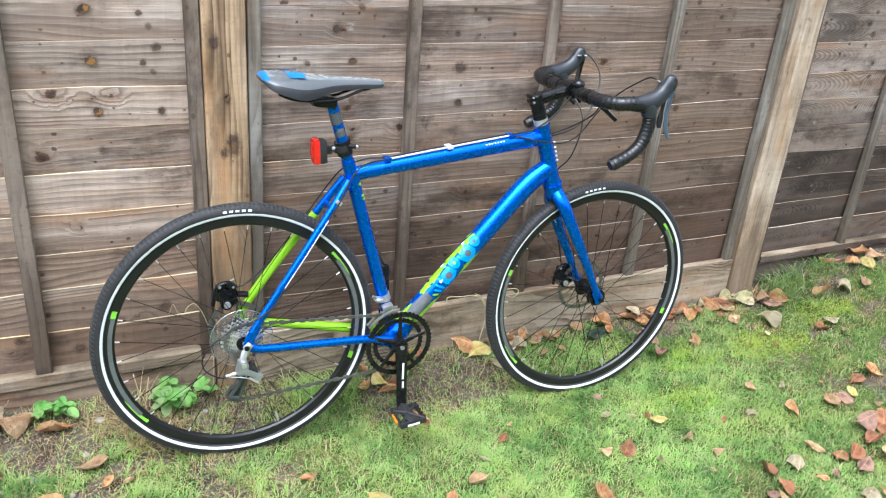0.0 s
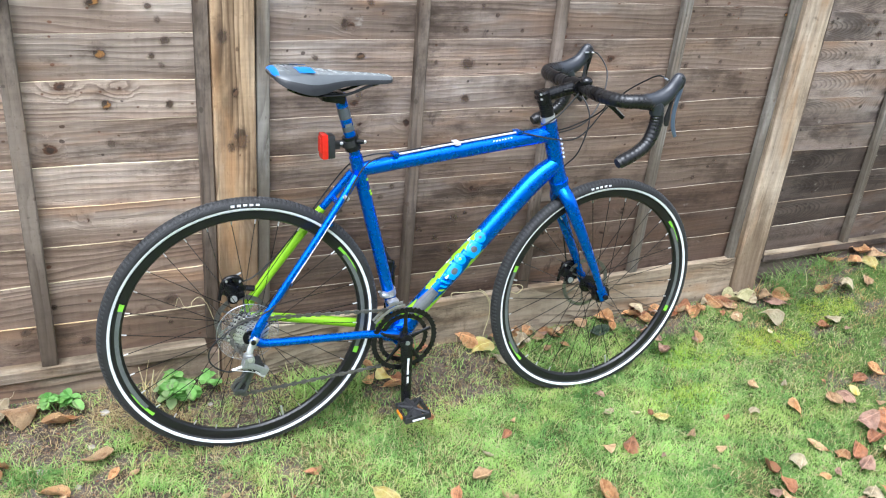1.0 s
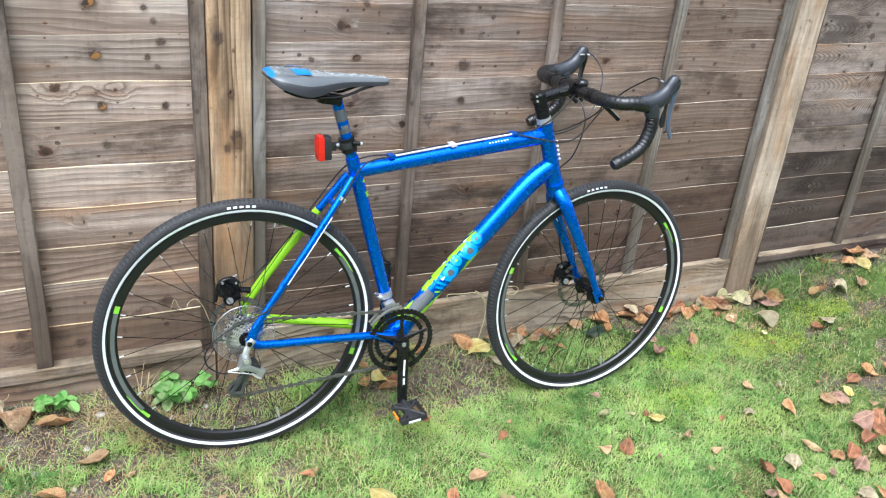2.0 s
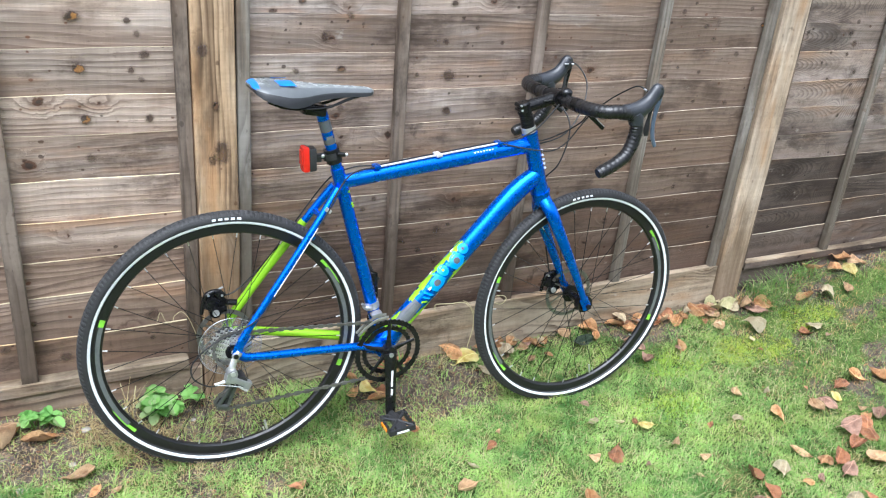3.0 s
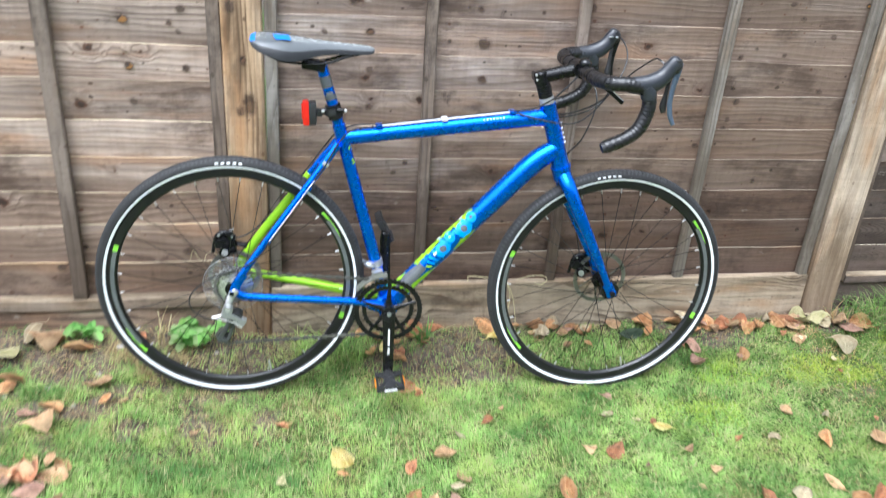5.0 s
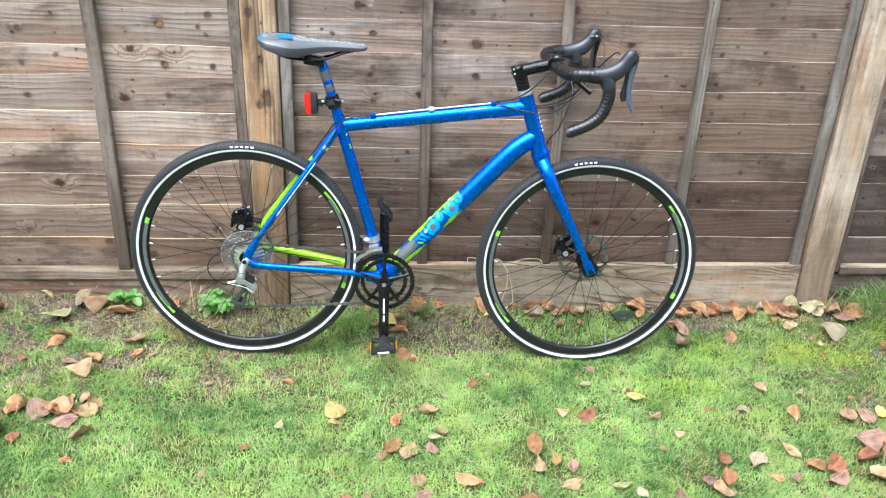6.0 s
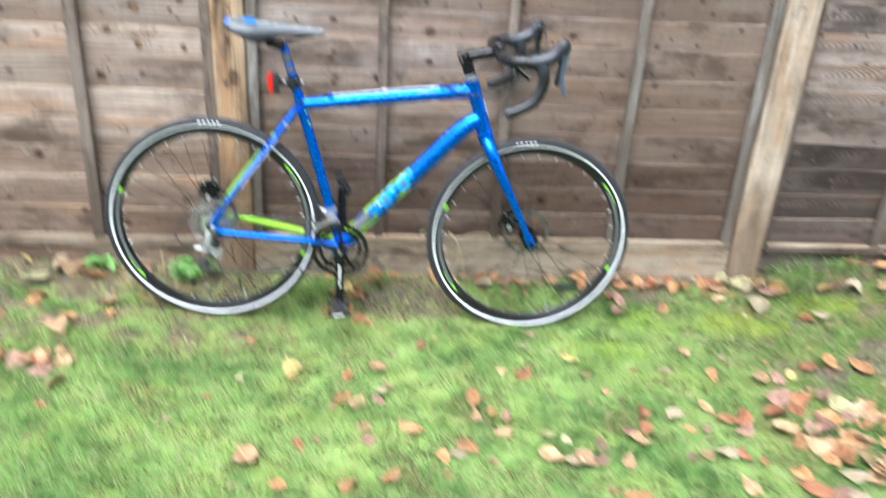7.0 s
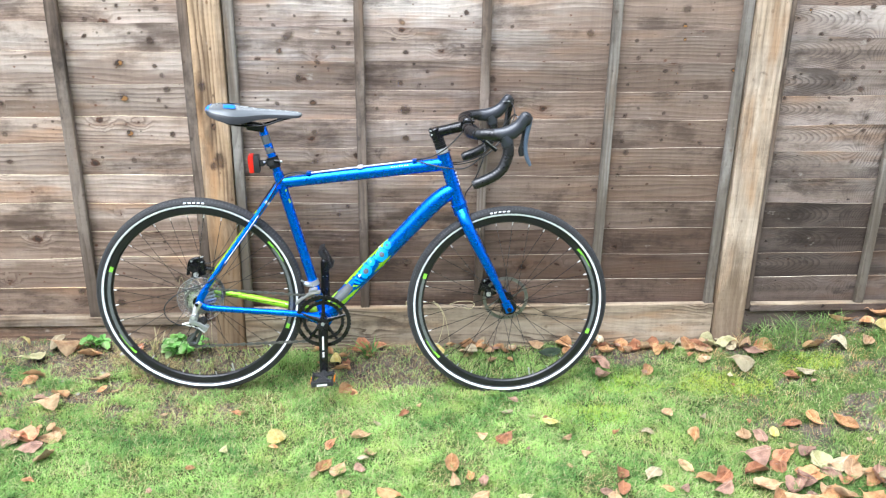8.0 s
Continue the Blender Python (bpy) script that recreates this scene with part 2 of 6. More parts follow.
DARK_GRAVEL = wood("brown_gravel_board_wood", (0.060, 0.041, 0.031), (0.190, 0.132, 0.097), (0.42, 0.330, 0.245), 0, 0.55, 0.4, rings=36.0, lines=0.7, wave=14.0)


def paint(name, color, rough=0.32, metal=0.55):
    """Satin metallic bicycle paint with a fine flake and a little dirt."""
    m = material(name, rough, metal, color, 0.4, 0.22)
    n = Nodes(m)
    co = n.add("TexCoord").outputs["Object"]
    flake = n.noise(co, 900.0, 2.0)
    dirt = n.noise(co, 30.0, 5.0, 0.7)
    c = n.mix(n.step(flake, 0.3, 0.7), tuple(v * 0.85 for v in color), tuple(min(1, v * 1.12) for v in color))
    n.color(n.mix(n.step(dirt, 0.66, 0.85, 0.0, 0.12), c, (0.16, 0.13, 0.09)))
    n.plug(n.bsdf, "Roughness", n.step(dirt, 0.3, 0.8, rough - 0.02, rough + 0.05))
    n.plug(n.bsdf, "Coat Roughness", 0.25)
    return m


def plain(name, color, rough=0.5, metal=0.0, grain=120.0, vary=0.25, bump=0.1, gloss=0.045):
    """A plain stuff with fine variation in tone, gloss and relief."""
    m = material(name, rough, metal, color)
    n = Nodes(m)
    co = n.add("TexCoord").outputs["Object"]
    a = n.noise(co, grain, 5.0, 0.65)
    b = n.noise(co, grain * 0.12, 4.0, 0.6)
    t = n.math("ADD", n.math("MULTIPLY", a, 0.5), n.math("MULTIPLY", b, 0.5))
    n.color(n.mix(n.step(t, 0.3, 0.7), tuple(v * (1 - vary) for v in color), tuple(min(1.0, v * (1 + vary)) for v in color)))
    n.plug(n.bsdf, "Roughness", n.step(b, 0.3, 0.7, max(0.05, rough - gloss), min(1.0, rough + gloss)))
    if bump:
        n.bump(a, bump, 0.001)
    return m


BLUE = paint("blue_metallic_paint", (0.003, 0.158, 0.84), 0.27, 0.80)
LIME = paint("lime_green_paint", (0.30, 0.62, 0.02), 0.35, 0.2)
RUBBER = plain("black_tyre_rubber", (0.020, 0.020, 0.021), 0.62, 0, 300, 0.35, 0.3)
TREAD = plain("worn_tread_rubber", (0.042, 0.042, 0.043), 0.75, 0, 300, 0.35, 0.3)
REFLECT = plain("reflective_white_band", (0.80, 0.82, 0.83), 0.35, 0, 200, 0.06, 0.05)
RIM = plain("black_anodised_rim", (0.010, 0.010, 0.011), 0.36, 0.0, 150, 0.3, 0.03)
RIM_GREY = plain("grey_rim_print", (0.13, 0.14, 0.14), 0.35, 0.1, 150, 0.2, 0.0)
RIM_GREEN = plain("green_rim_print", (0.24, 0.62, 0.05), 0.4, 0, 150, 0.1, 0.0)
SPOKE = plain("black_spoke_steel", (0.025, 0.025, 0.027), 0.35, 0.8, 200, 0.2, 0.0)
SILVER = plain("silver_alloy", (0.66, 0.66, 0.66), 0.42, 0.75, 180, 0.12, 0.05)
STEEL = plain("dull_chain_steel", (0.34, 0.335, 0.32), 0.45, 0.7, 250, 0.3, 0.1)
SPROCKET = plain("bright_sprocket_steel", (0.70, 0.695, 0.67), 0.30, 0.80, 250, 0.3, 0.1)
ROTOR = plain("dull_rotor_steel", (0.22, 0.215, 0.20), 0.4, 0.8, 250, 0.3, 0.1)
CAGE = plain("dark_grey_cage_alloy", (0.115, 0.12, 0.125), 0.36, 0.6, 180, 0.15, 0.05)
CHAIN = plain("oily_chain_steel", (0.13, 0.126, 0.115), 0.42, 0.5, 250, 0.4, 0.1)
ALLOY = plain("grey_alloy", (0.40, 0.41, 0.42), 0.38, 0.7, 180, 0.15, 0.05)
BLACK = plain("black_alloy", (0.012, 0.012, 0.013), 0.28, 0.4, 200, 0.3, 0.04)
GLOSS = plain("glossy_black_paint", (0.010, 0.010, 0.011), 0.12, 0, 200, 0.2, 0.0)
PLASTIC = plain("black_plastic", (0.020, 0.020, 0.021), 0.48, 0, 160, 0.25, 0.08)
TAPE = plain("black_bar_tape", (0.012, 0.012, 0.013), 0.30, 0, 420, 0.3, 0.2)
HOOD = plain("black_hood_rubber", (0.030, 0.033, 0.040), 0.32, 0, 500, 0.2, 0.15)
LEVER = plain("blue_grey_lever", (0.085, 0.115, 0.16), 0.34, 0.2, 120, 0.12, 0.02)
SADDLE = plain("grey_saddle_vinyl", (0.205, 0.222, 0.224), 0.27, 0, 700, 0.04, 0.01, 0.01)
SADDLE_SIDE = plain("dark_shaded_saddle_vinyl", (0.110, 0.120, 0.126), 0.32, 0, 700, 0.06, 0.02, 0.01)
SADDLE_DARK = plain("black_saddle_vinyl", (0.022, 0.023, 0.026), 0.45, 0, 700, 0.15, 0.03)
SADDLE_BLUE = plain("blue_saddle_vinyl", (0.012, 0.17, 0.66), 0.40, 0, 700, 0.1, 0.02)
RED = plain("red_lens_plastic", (0.62, 0.022, 0.012), 0.20, 0, 90, 0.15, 0.05)
WHITE = plain("white_print", (0.78, 0.79, 0.79), 0.40, 0, 120, 0.06, 0.0)
CYAN = plain("cyan_print", (0.008, 0.29, 0.82), 0.34, 0.1, 120, 0.1, 0.0)
GREY_PRINT = plain("grey_print", (0.10, 0.11, 0.12), 0.36, 0.2, 120, 0.15, 0.0)
BROWN_PRINT = plain("brown_print", (0.085, 0.085, 0.14), 0.40, 0, 120, 0.2, 0.0)
CABLE = plain("black_cable_sleeve", (0.016, 0.016, 0.017), 0.40, 0, 150, 0.2, 0.0)
WHITE_CABLE = plain("pale_cable_sleeve", (0.62, 0.63, 0.66), 0.35, 0.2, 150, 0.1, 0.0)
ORANGE = plain("amber_reflector", (0.80, 0.25, 0.02), 0.25, 0, 150, 0.1, 0.0)

CLEAR = material("clear_plastic", 0.06, 0, (0.93, 0.94, 0.94))
CLEAR.node_tree.nodes["Principled BSDF"].inputs["Transmission Weight"].default_value = 0.95
CLEAR.node_tree.nodes["Principled BSDF"].inputs["IOR"].default_value = 1.2


def leaf_material(name, a, b, c, veins=1.0):
    """A fallen leaf: blotched colour between three tones, with a midrib and side veins."""
    m = material(name, 0.45, 0, a, 0.4)
    n = Nodes(m)
    co = n.add("TexCoord").outputs["Object"]
    rnd = n.add("ObjectInfo").outputs["Random"]
    away = n.add("CombineXYZ", (), X=n.math("MULTIPLY", rnd, 9.0), Y=n.math("MULTIPLY", rnd, 5.0), Z=rnd).outputs[0]
    p = n.scaled(co, (1, 1, 1), away)
    big, fine = n.noise(p, 3.2, 4.0, 0.65), n.noise(p, 26.0, 4.0, 0.7)
    k = n.mix(n.step(big, 0.38, 0.60), a, b)
    k = n.mix(n.step(fine, 0.55, 0.80, 0.0, 0.45), k, c)
    k = n.mix(n.step(n.noise(p, 5.5, 5.0, 0.7), 0.56, 0.70, 0.0, 0.60), k, c)
    xyz = n.add("SeparateXYZ", (), Vector=co)
    off = n.math("ABSOLUTE", xyz.outputs["Y"])
    side = n.math("ABSOLUTE", n.math("SINE", n.math("MULTIPLY", n.math("SUBTRACT", xyz.outputs["X"], n.math("MULTIPLY", off, 0.8)), 26.0)))
    k = n.mix(n.step(side, 0.16, 0.04, 0.0, 0.08 * veins), k, c)
    rim = n.math("ADD", off, n.math("MULTIPLY", n.noise(p, 4.0, 3.0), 0.16))
    k = n.mix(n.step(rim, 0.20, 0.34, 0.0, 0.45), k, tuple(min(0.75, 1.3 * v + 0.04) for v in b))
    k = n.mix(n.step(off, 0.022, 0.010, 0.0, 0.6 * veins), k, tuple(min(0.8, 1.35 * v + 0.03) for v in b))
    lift = n.step(rnd, 0.0, 1.0, 0.85, 1.40)
    n.color(n.mix(1.0, k, n.add("CombineXYZ", (), X=lift, Y=lift, Z=lift).outputs[0], "MULTIPLY"))
    n.plug(n.bsdf, "Roughness", n.step(big, 0.3, 0.7, 0.28, 0.55))
    n.bump(n.math("ADD", fine, n.math("MULTIPLY", side, 0.16 * veins)), 0.7, 0.045)
    return m


LEAF = [
    (leaf_material("red_brown_leaf", (0.31, 0.122, 0.058), (0.50, 0.225, 0.115), (0.11, 0.042, 0.024)), "dry red-brown"),
    (leaf_material("orange_brown_leaf", (0.43, 0.190, 0.075), (0.64, 0.35, 0.165), (0.19, 0.075, 0.034)), "dry orange-brown"),
    (leaf_material("cream_leaf", (0.46, 0.355, 0.215), (0.60, 0.49, 0.32), (0.32, 0.195, 0.10)), "pale cream underside-up"),
    (leaf_material("tan_leaf", (0.41, 0.235, 0.120), (0.60, 0.385, 0.215), (0.18, 0.085, 0.050)), "dry tan"),
    (leaf_material("dark_leaf", (0.27, 0.150, 0.105), (0.46, 0.275, 0.200), (0.085, 0.048, 0.036)), "damp dull brown"),
    (leaf_material("yellow_leaf", (0.58, 0.43, 0.100), (0.68, 0.54, 0.22), (0.34, 0.21, 0.07)), "fading yellow"),
    (leaf_material("olive_leaf", (0.36, 0.34, 0.15), (0.52, 0.47, 0.26), (0.20, 0.17, 0.07)), "olive-green curled"),
    (leaf_material("dark_green_leaf", (0.035, 0.062, 0.036), (0.075, 0.105, 0.065), (0.028, 0.035, 0.026)), "dark green leathery"),
]


def grass_material(name, a, b, dry, dryness):
    m = material(name, 0.55, 0, a, 0.3)
    n = Nodes(m)
    geo = n.add("NewGeometry")
    rnd, pos = geo.outputs["Random Per Island"], geo.outputs["Position"]
    patch, clump = n.noise(pos, 2.6, 4.0, 0.6), n.noise(pos, 15.0, 3.0, 0.6)
    k = n.mix(n.math("ADD", n.math("MULTIPLY", rnd, 0.20), n.math("ADD", n.math("MULTIPLY", n.step(patch, 0.40, 0.60), 0.40), n.math("MULTIPLY", n.step(clump, 0.34, 0.66), 0.40))), a, b)
    hue = n.noise(n.scaled(pos, (1, 1, 1), (7.0, 3.0, 0.0)), 5.0, 3.0, 0.6)
    k = n.mix(n.step(hue, 0.47, 0.64, 0.0, 0.45), k, (b[0] * 1.15, b[1] * 0.92, b[2] * 0.85))
    # the turf towards the bank is mixed duller and darker
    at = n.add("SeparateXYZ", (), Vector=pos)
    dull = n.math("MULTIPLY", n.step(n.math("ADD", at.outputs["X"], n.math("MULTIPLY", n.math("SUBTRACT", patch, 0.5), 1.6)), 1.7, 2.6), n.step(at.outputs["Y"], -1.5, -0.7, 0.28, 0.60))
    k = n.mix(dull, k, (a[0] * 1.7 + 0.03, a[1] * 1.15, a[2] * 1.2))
    d = n.math("MULTIPLY", n.step(n.math("ADD", n.math("FRACT", n.math("MULTIPLY", rnd, 17.3)), n.math("MULTIPLY", patch, 0.9)), 1.45 - dryness, 1.55 - dryness), 0.9)
    n.color(n.mix(d, k, dry))
    n.plug(n.bsdf, "Transmission Weight", 0.0)
    out = n.tree.nodes["Material Output"]
    tr = n.add("BsdfTranslucent", (), Color=n.mix(d, k, dry))
    mixer = n.add("MixShader", (), i0=0.42, i1=n.bsdf.outputs[0], i2=tr.outputs[0])
    n.tree.links.new(mixer.outputs[0], out.inputs["Surface"])
    return m


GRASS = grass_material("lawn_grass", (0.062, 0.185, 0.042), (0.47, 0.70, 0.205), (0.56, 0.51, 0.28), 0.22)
MOSS = grass_material("moss", (0.20, 0.36, 0.045), (0.46, 0.64, 0.11), (0.50, 0.48, 0.16), 0.15)
STRAW = grass_material("dry_grass", (0.40, 0.33, 0.15), (0.58, 0.49, 0.26), (0.30, 0.21, 0.11), 0.45)
WEED = grass_material("weed_leaf_green", (0.090, 0.28, 0.055), (0.29, 0.55, 0.15), (0.40, 0.52, 0.25), 0.12)
STALK_PALE = plain("pale_dry_stalk", (0.50, 0.43, 0.25), 0.6, 0, 200, 0.2, 0.1)
PEBBLE = plain("grey_pebble", (0.36, 0.33, 0.29), 0.7, 0, 130, 0.25, 0.3)


def litter_material():
    m = material("leaf_litter", 0.8, 0, spec=0.2)
    n = Nodes(m)
    rnd = n.add("NewGeometry").outputs["Random Per Island"]
    k = n.mix(n.step(rnd, 0.0, 0.5), (0.045, 0.030, 0.022), (0.22, 0.145, 0.090))
    k = n.mix(n.step(rnd, 0.55, 0.85), k, (0.36, 0.285, 0.195))
    n.color(n.mix(n.step(n.math("FRACT", n.math("MULTIPLY", rnd, 13.7)), 0.93, 0.97), k, (0.27, 0.11, 0.05)))
    return m


LITTER = litter_material()


def knot_material(name, heart, rim):
    """A hard knot: dark heart, brown rim and a stain that fades out into the board round it."""
    m = material(name, 0.6, 0, spec=0.3)
    n = Nodes(m)
    co = n.add("TexCoord").outputs["Object"]
    rnd = n.add("ObjectInfo").outputs["Random"]
    away = n.add("CombineXYZ", (), X=n.math("MULTIPLY", rnd, 31.0), Z=n.math("MULTIPLY", rnd, 17.0)).outputs[0]
    p = n.scaled(co, (1, 1, 1), away)
    rough_edge, fine, side = n.noise(p, 1.3, 4.0, 0.65), n.noise(p, 5.0, 4.0, 0.7), n.noise(p, 0.9, 2.0)
    d = n.add("VectorMath", (("operation", "LENGTH"),), i0=co).outputs["Value"]
    d = n.math("ADD", d, n.math("MULTIPLY", n.math("SUBTRACT", rough_edge, 0.5), 1.3))
    part_side = n.add("SeparateXYZ", (), Vector=co)
    part_side = n.math("ADD", n.math("SUBTRACT", part_side.outputs["X"], part_side.outputs["Z"]), n.math("MULTIPLY", n.math("SUBTRACT", side, 0.5), 3.0))
    k = n.mix(n.step(part_side, -0.5, 0.1), tuple(0.40 * v for v in rim), heart)
    k = n.mix(n.step(fine, 0.52, 0.68, 0.0, 0.65), k, (0.036, 0.023, 0.017))
    k = n.mix(n.step(d, 0.55, 0.90), k, rim)
    n.color(k)
    hard = n.step(d, 1.05, 0.85)
    stain = n.math("MULTIPLY", n.step(d, 1.65, 0.8), n.step(fine, 0.25, 0.60, 0.08, 0.45))
    n.plug(n.bsdf, "Alpha", n.math("MAXIMUM", n.math("MULTIPLY", hard, n.step(rnd, 0.0, 1.0, 0.55, 0.92)), stain))
    n.bump(fine, 0.4, 0.02)
    return m


KNOTS = (knot_material("dark_knot", (0.100, 0.062, 0.045), (0.140, 0.094, 0.070)),
         knot_material("brown_knot", (0.16, 0.085, 0.045), (0.085, 0.054, 0.040)),
         knot_material("amber_knot", (0.40, 0.185, 0.045), (0.090, 0.055, 0.038)))


def ground_material():
    m = material("lawn_soil", 0.9, 0, spec=0.2)
    n = Nodes(m)
    pos = n.add("NewGeometry").outputs["Position"]
    big, mid, fine = n.noise(pos, 2.6, 5.0, 0.6), n.noise(pos, 17.0, 5.0, 0.65), n.noise(pos, 120.0, 4.0, 0.7)
    soil = n.mix(n.step(mid, 0.35, 0.65), (0.058, 0.046, 0.038), (0.165, 0.133, 0.110))
    soil = n.mix(n.step(fine, 0.55, 0.75, 0.0, 0.6), soil, (0.30, 0.235, 0.165))
    turf = n.mix(n.step(mid, 0.35, 0.65), (0.035, 0.060, 0.014), (0.10, 0.15, 0.035))
    turf = n.mix(n.step(fine, 0.52, 0.75), turf, (0.20, 0.175, 0.08))
    # bare earth along the foot of the fence, turf further out
    bare = n.step(n.math("ADD", n.add("Attribute", (("attribute_name", "bare_earth"),)).outputs["Fac"], n.math("MULTIPLY", n.math("SUBTRACT", big, 0.5), 0.5)), 0.25, 0.65)
    n.color(n.mix(bare, turf, soil))
    n.bump(n.math("ADD", fine, mid), 0.7, 0.012)
    return m


GROUND = ground_material()


# ---- mesh helpers ----
def finish(name, bm, mats, parent=None, label="", smooth=True, sharp=40):
    me = bpy.data.meshes.new(name)
    bmesh.ops.recalc_face_normals(bm, faces=bm.faces[:])
    bm.to_mesh(me)
    bm.free()
    for m in mats if isinstance(mats, (list, tuple)) else [mats]:
        me.materials.append(m)
    if smooth:
        me.shade_smooth()
        me.set_sharp_from_angle(angle=radians(sharp))
    ob = new(name, me)
    if parent:
        ob.parent = parent
    if label:
        tagged(ob, label)
    return ob


def part(name, bm, mats, parent, label="", smooth=True, sharp=40):
    return finish(name, bm, mats, parent, label, smooth, sharp)


def spline(points, steps=6):
    """Points along a smooth curve through the given ones (each a tuple; any further values are carried along)."""
    p = [np.array(q, float) for q in points]
    if len(p) < 3:
        return p
    p = [2 * p[0] - p[1], *p, 2 * p[-1] - p[-2]]
    out = []
    for i in range(1, len(p) - 2):
        for k in range(steps):
            t = k / steps
            out.append(0.5 * (2 * p[i] + (p[i + 1] - p[i - 1]) * t + (2 * p[i - 1] - 5 * p[i] + 4 * p[i + 1] - p[i + 2]) * t * t
                              + (3 * p[i] - p[i - 1] - 3 * p[i + 1] + p[i + 2]) * t ** 3))
    out.append(p[-2])
    return out


def tube(bm, points, radius, seg=14, flat=1.0, caps=True, mat=0, ridge=0.0):
    """A round or oval tube through points; radius is one number or one for each point. flat squeezes it across the bicycle."""
    pts = [Vector(q[:3]) for q in points]
    rad = [radius] * len(pts) if isinstance(radius, (int, float)) else list(radius)
    rings = []
    up = Vector((0, 1, 0))
    for i, q in enumerate(pts):
        d = (pts[min(i + 1, len(pts) - 1)] - pts[max(i - 1, 0)]).normalized()
        side = up - d * up.dot(d)
        if side.length < 1e-3:
            side = Vector((1, 0, 0)) - d * d.x
        side.normalize()
        top = d.cross(side)
        up = side
        r = rad[i] * (1 + ridge * (1 - i % 3 / 2))
        rings.append([bm.verts.new(q + side * (math.cos(a) * r * flat) + top * (math.sin(a) * r)) for a in [k * 2 * math.pi / seg for k in range(seg)]])
    for a, b in zip(rings, rings[1:]):
        for k in range(seg):
            bm.faces.new((a[k], a[(k + 1) % seg], b[(k + 1) % seg], b[k])).material_index = mat
    if caps:
        bm.faces.new(rings[0][::-1]).material_index = mat
        bm.faces.new(rings[-1]).material_index = mat
    return bm


def box(bm, centre, size, turn=None, bevel=0.0, mat=0):
    made = bmesh.ops.create_cube(bm, size=1.0)["verts"]
    m = Matrix.Translation(centre) @ (turn.to_4x4() if turn else Matrix()) @ Matrix.Diagonal((*size, 1))
    bmesh.ops.transform(bm, matrix=m, verts=made)
    faces = {f for v in made for f in v.link_faces}
    for f in faces:
        f.material_index = mat
    if bevel:
        edges = list({e for v in made for e in v.link_edges})
        bmesh.ops.bevel(bm, geom=edges, offset=bevel, segments=2, affect="EDGES", profile=0.6)
    return bm


def lathe(bm, profile, seg=72, closed=True, mat=0, arc=(0.0, 360.0), centre=(0, 0, 0)):
    """Turn a profile of (radius, across) round the wheel's axle, the y axis."""
    full = abs(arc[1] - arc[0]) >= 359.9
    n = seg if full else seg + 1
    rings = []
    for k in range(n):
        a = radians(arc[0] + (arc[1] - arc[0]) * k / seg)
        rings.append([bm.verts.new((centre[0] + r * math.cos(a), centre[1] + w, centre[2] + r * math.sin(a))) for r, w in profile])
    m = len(profile)
    for k in range(seg):
        a, b = rings[k], rings[(k + 1) % n]
        for j in range(m if closed else m - 1):
            bm.faces.new((a[j], a[(j + 1) % m], b[(j + 1) % m], b[j])).material_index = mat
    if not full and closed:
        bm.faces.new(rings[0])
        bm.faces.new(rings[-1][::-1])
    return bm


def blob(bm, centre, size, turn=None, mat=0, u=14, v=9):
    made = bmesh.ops.create_uvsphere(bm, u_segments=u, v_segments=v, radius=1.0)["verts"]
    bmesh.ops.transform(bm, matrix=Matrix.Translation(centre) @ (turn.to_4x4() if turn else Matrix()) @ Matrix.Diagonal((*size, 1)), verts=made)
    for f in {f for q in made for f in q.link_faces}:
        f.material_index = mat
    return bm


# ---- ground ----
def ease(v):
    v = min(1.0, max(0.0, v))
    return v * v * (3 - 2 * v)


def height(x, y):
    near = max(0.0, 1 - max(0.0, abs(x - 1.0) - 3) / 4) * max(0.0, 1 - max(0.0, abs(y + 1.0) - 2) / 3)
    z = -0.022 + 0.05 * ease((0.7 - x) / 0.8) + 0.03 * ease((y + 0.3) / 0.25) + 0.1 * ease((x - 2.25) / 0.8) * ease((y + 0.9) / 0.6)
    return z + near * (0.009 * noise.noise(Vector((x * 3.1, y * 3.1, 0))) + 0.004 * noise.noise(Vector((x * 13, y * 13, 4))))


def bank_spots(x, y):
    """Worn dark spots on the bank beside the post."""
    return 0.62 * (1 - mossy(x, y)) * ease((noise.noise(Vector((x * 5.5, y * 7.5, 21))) + 0.5 * noise.noise(Vector((x * 13, y * 15, 8))) + 0.10) / 0.28) * ease((x - 1.95) / 0.5) * ease((y + 0.95) / 0.35) * ease((4.6 - x) / 0.8)


def mossy(x, y):
    """Cushions of moss in the open lawn before the gravel board and on the bank."""
    near = min(((x - u) / 0.13) ** 2 + ((y - v) / 0.085) ** 2 for u, v in ((2.30, -0.34), (2.20, -0.30), (1.88, -0.31), (2.58, -0.25), (1.72, -0.50)))
    return ease(1.3 - near + 0.9 * noise.noise(Vector((x * 14, y * 14, 9))))


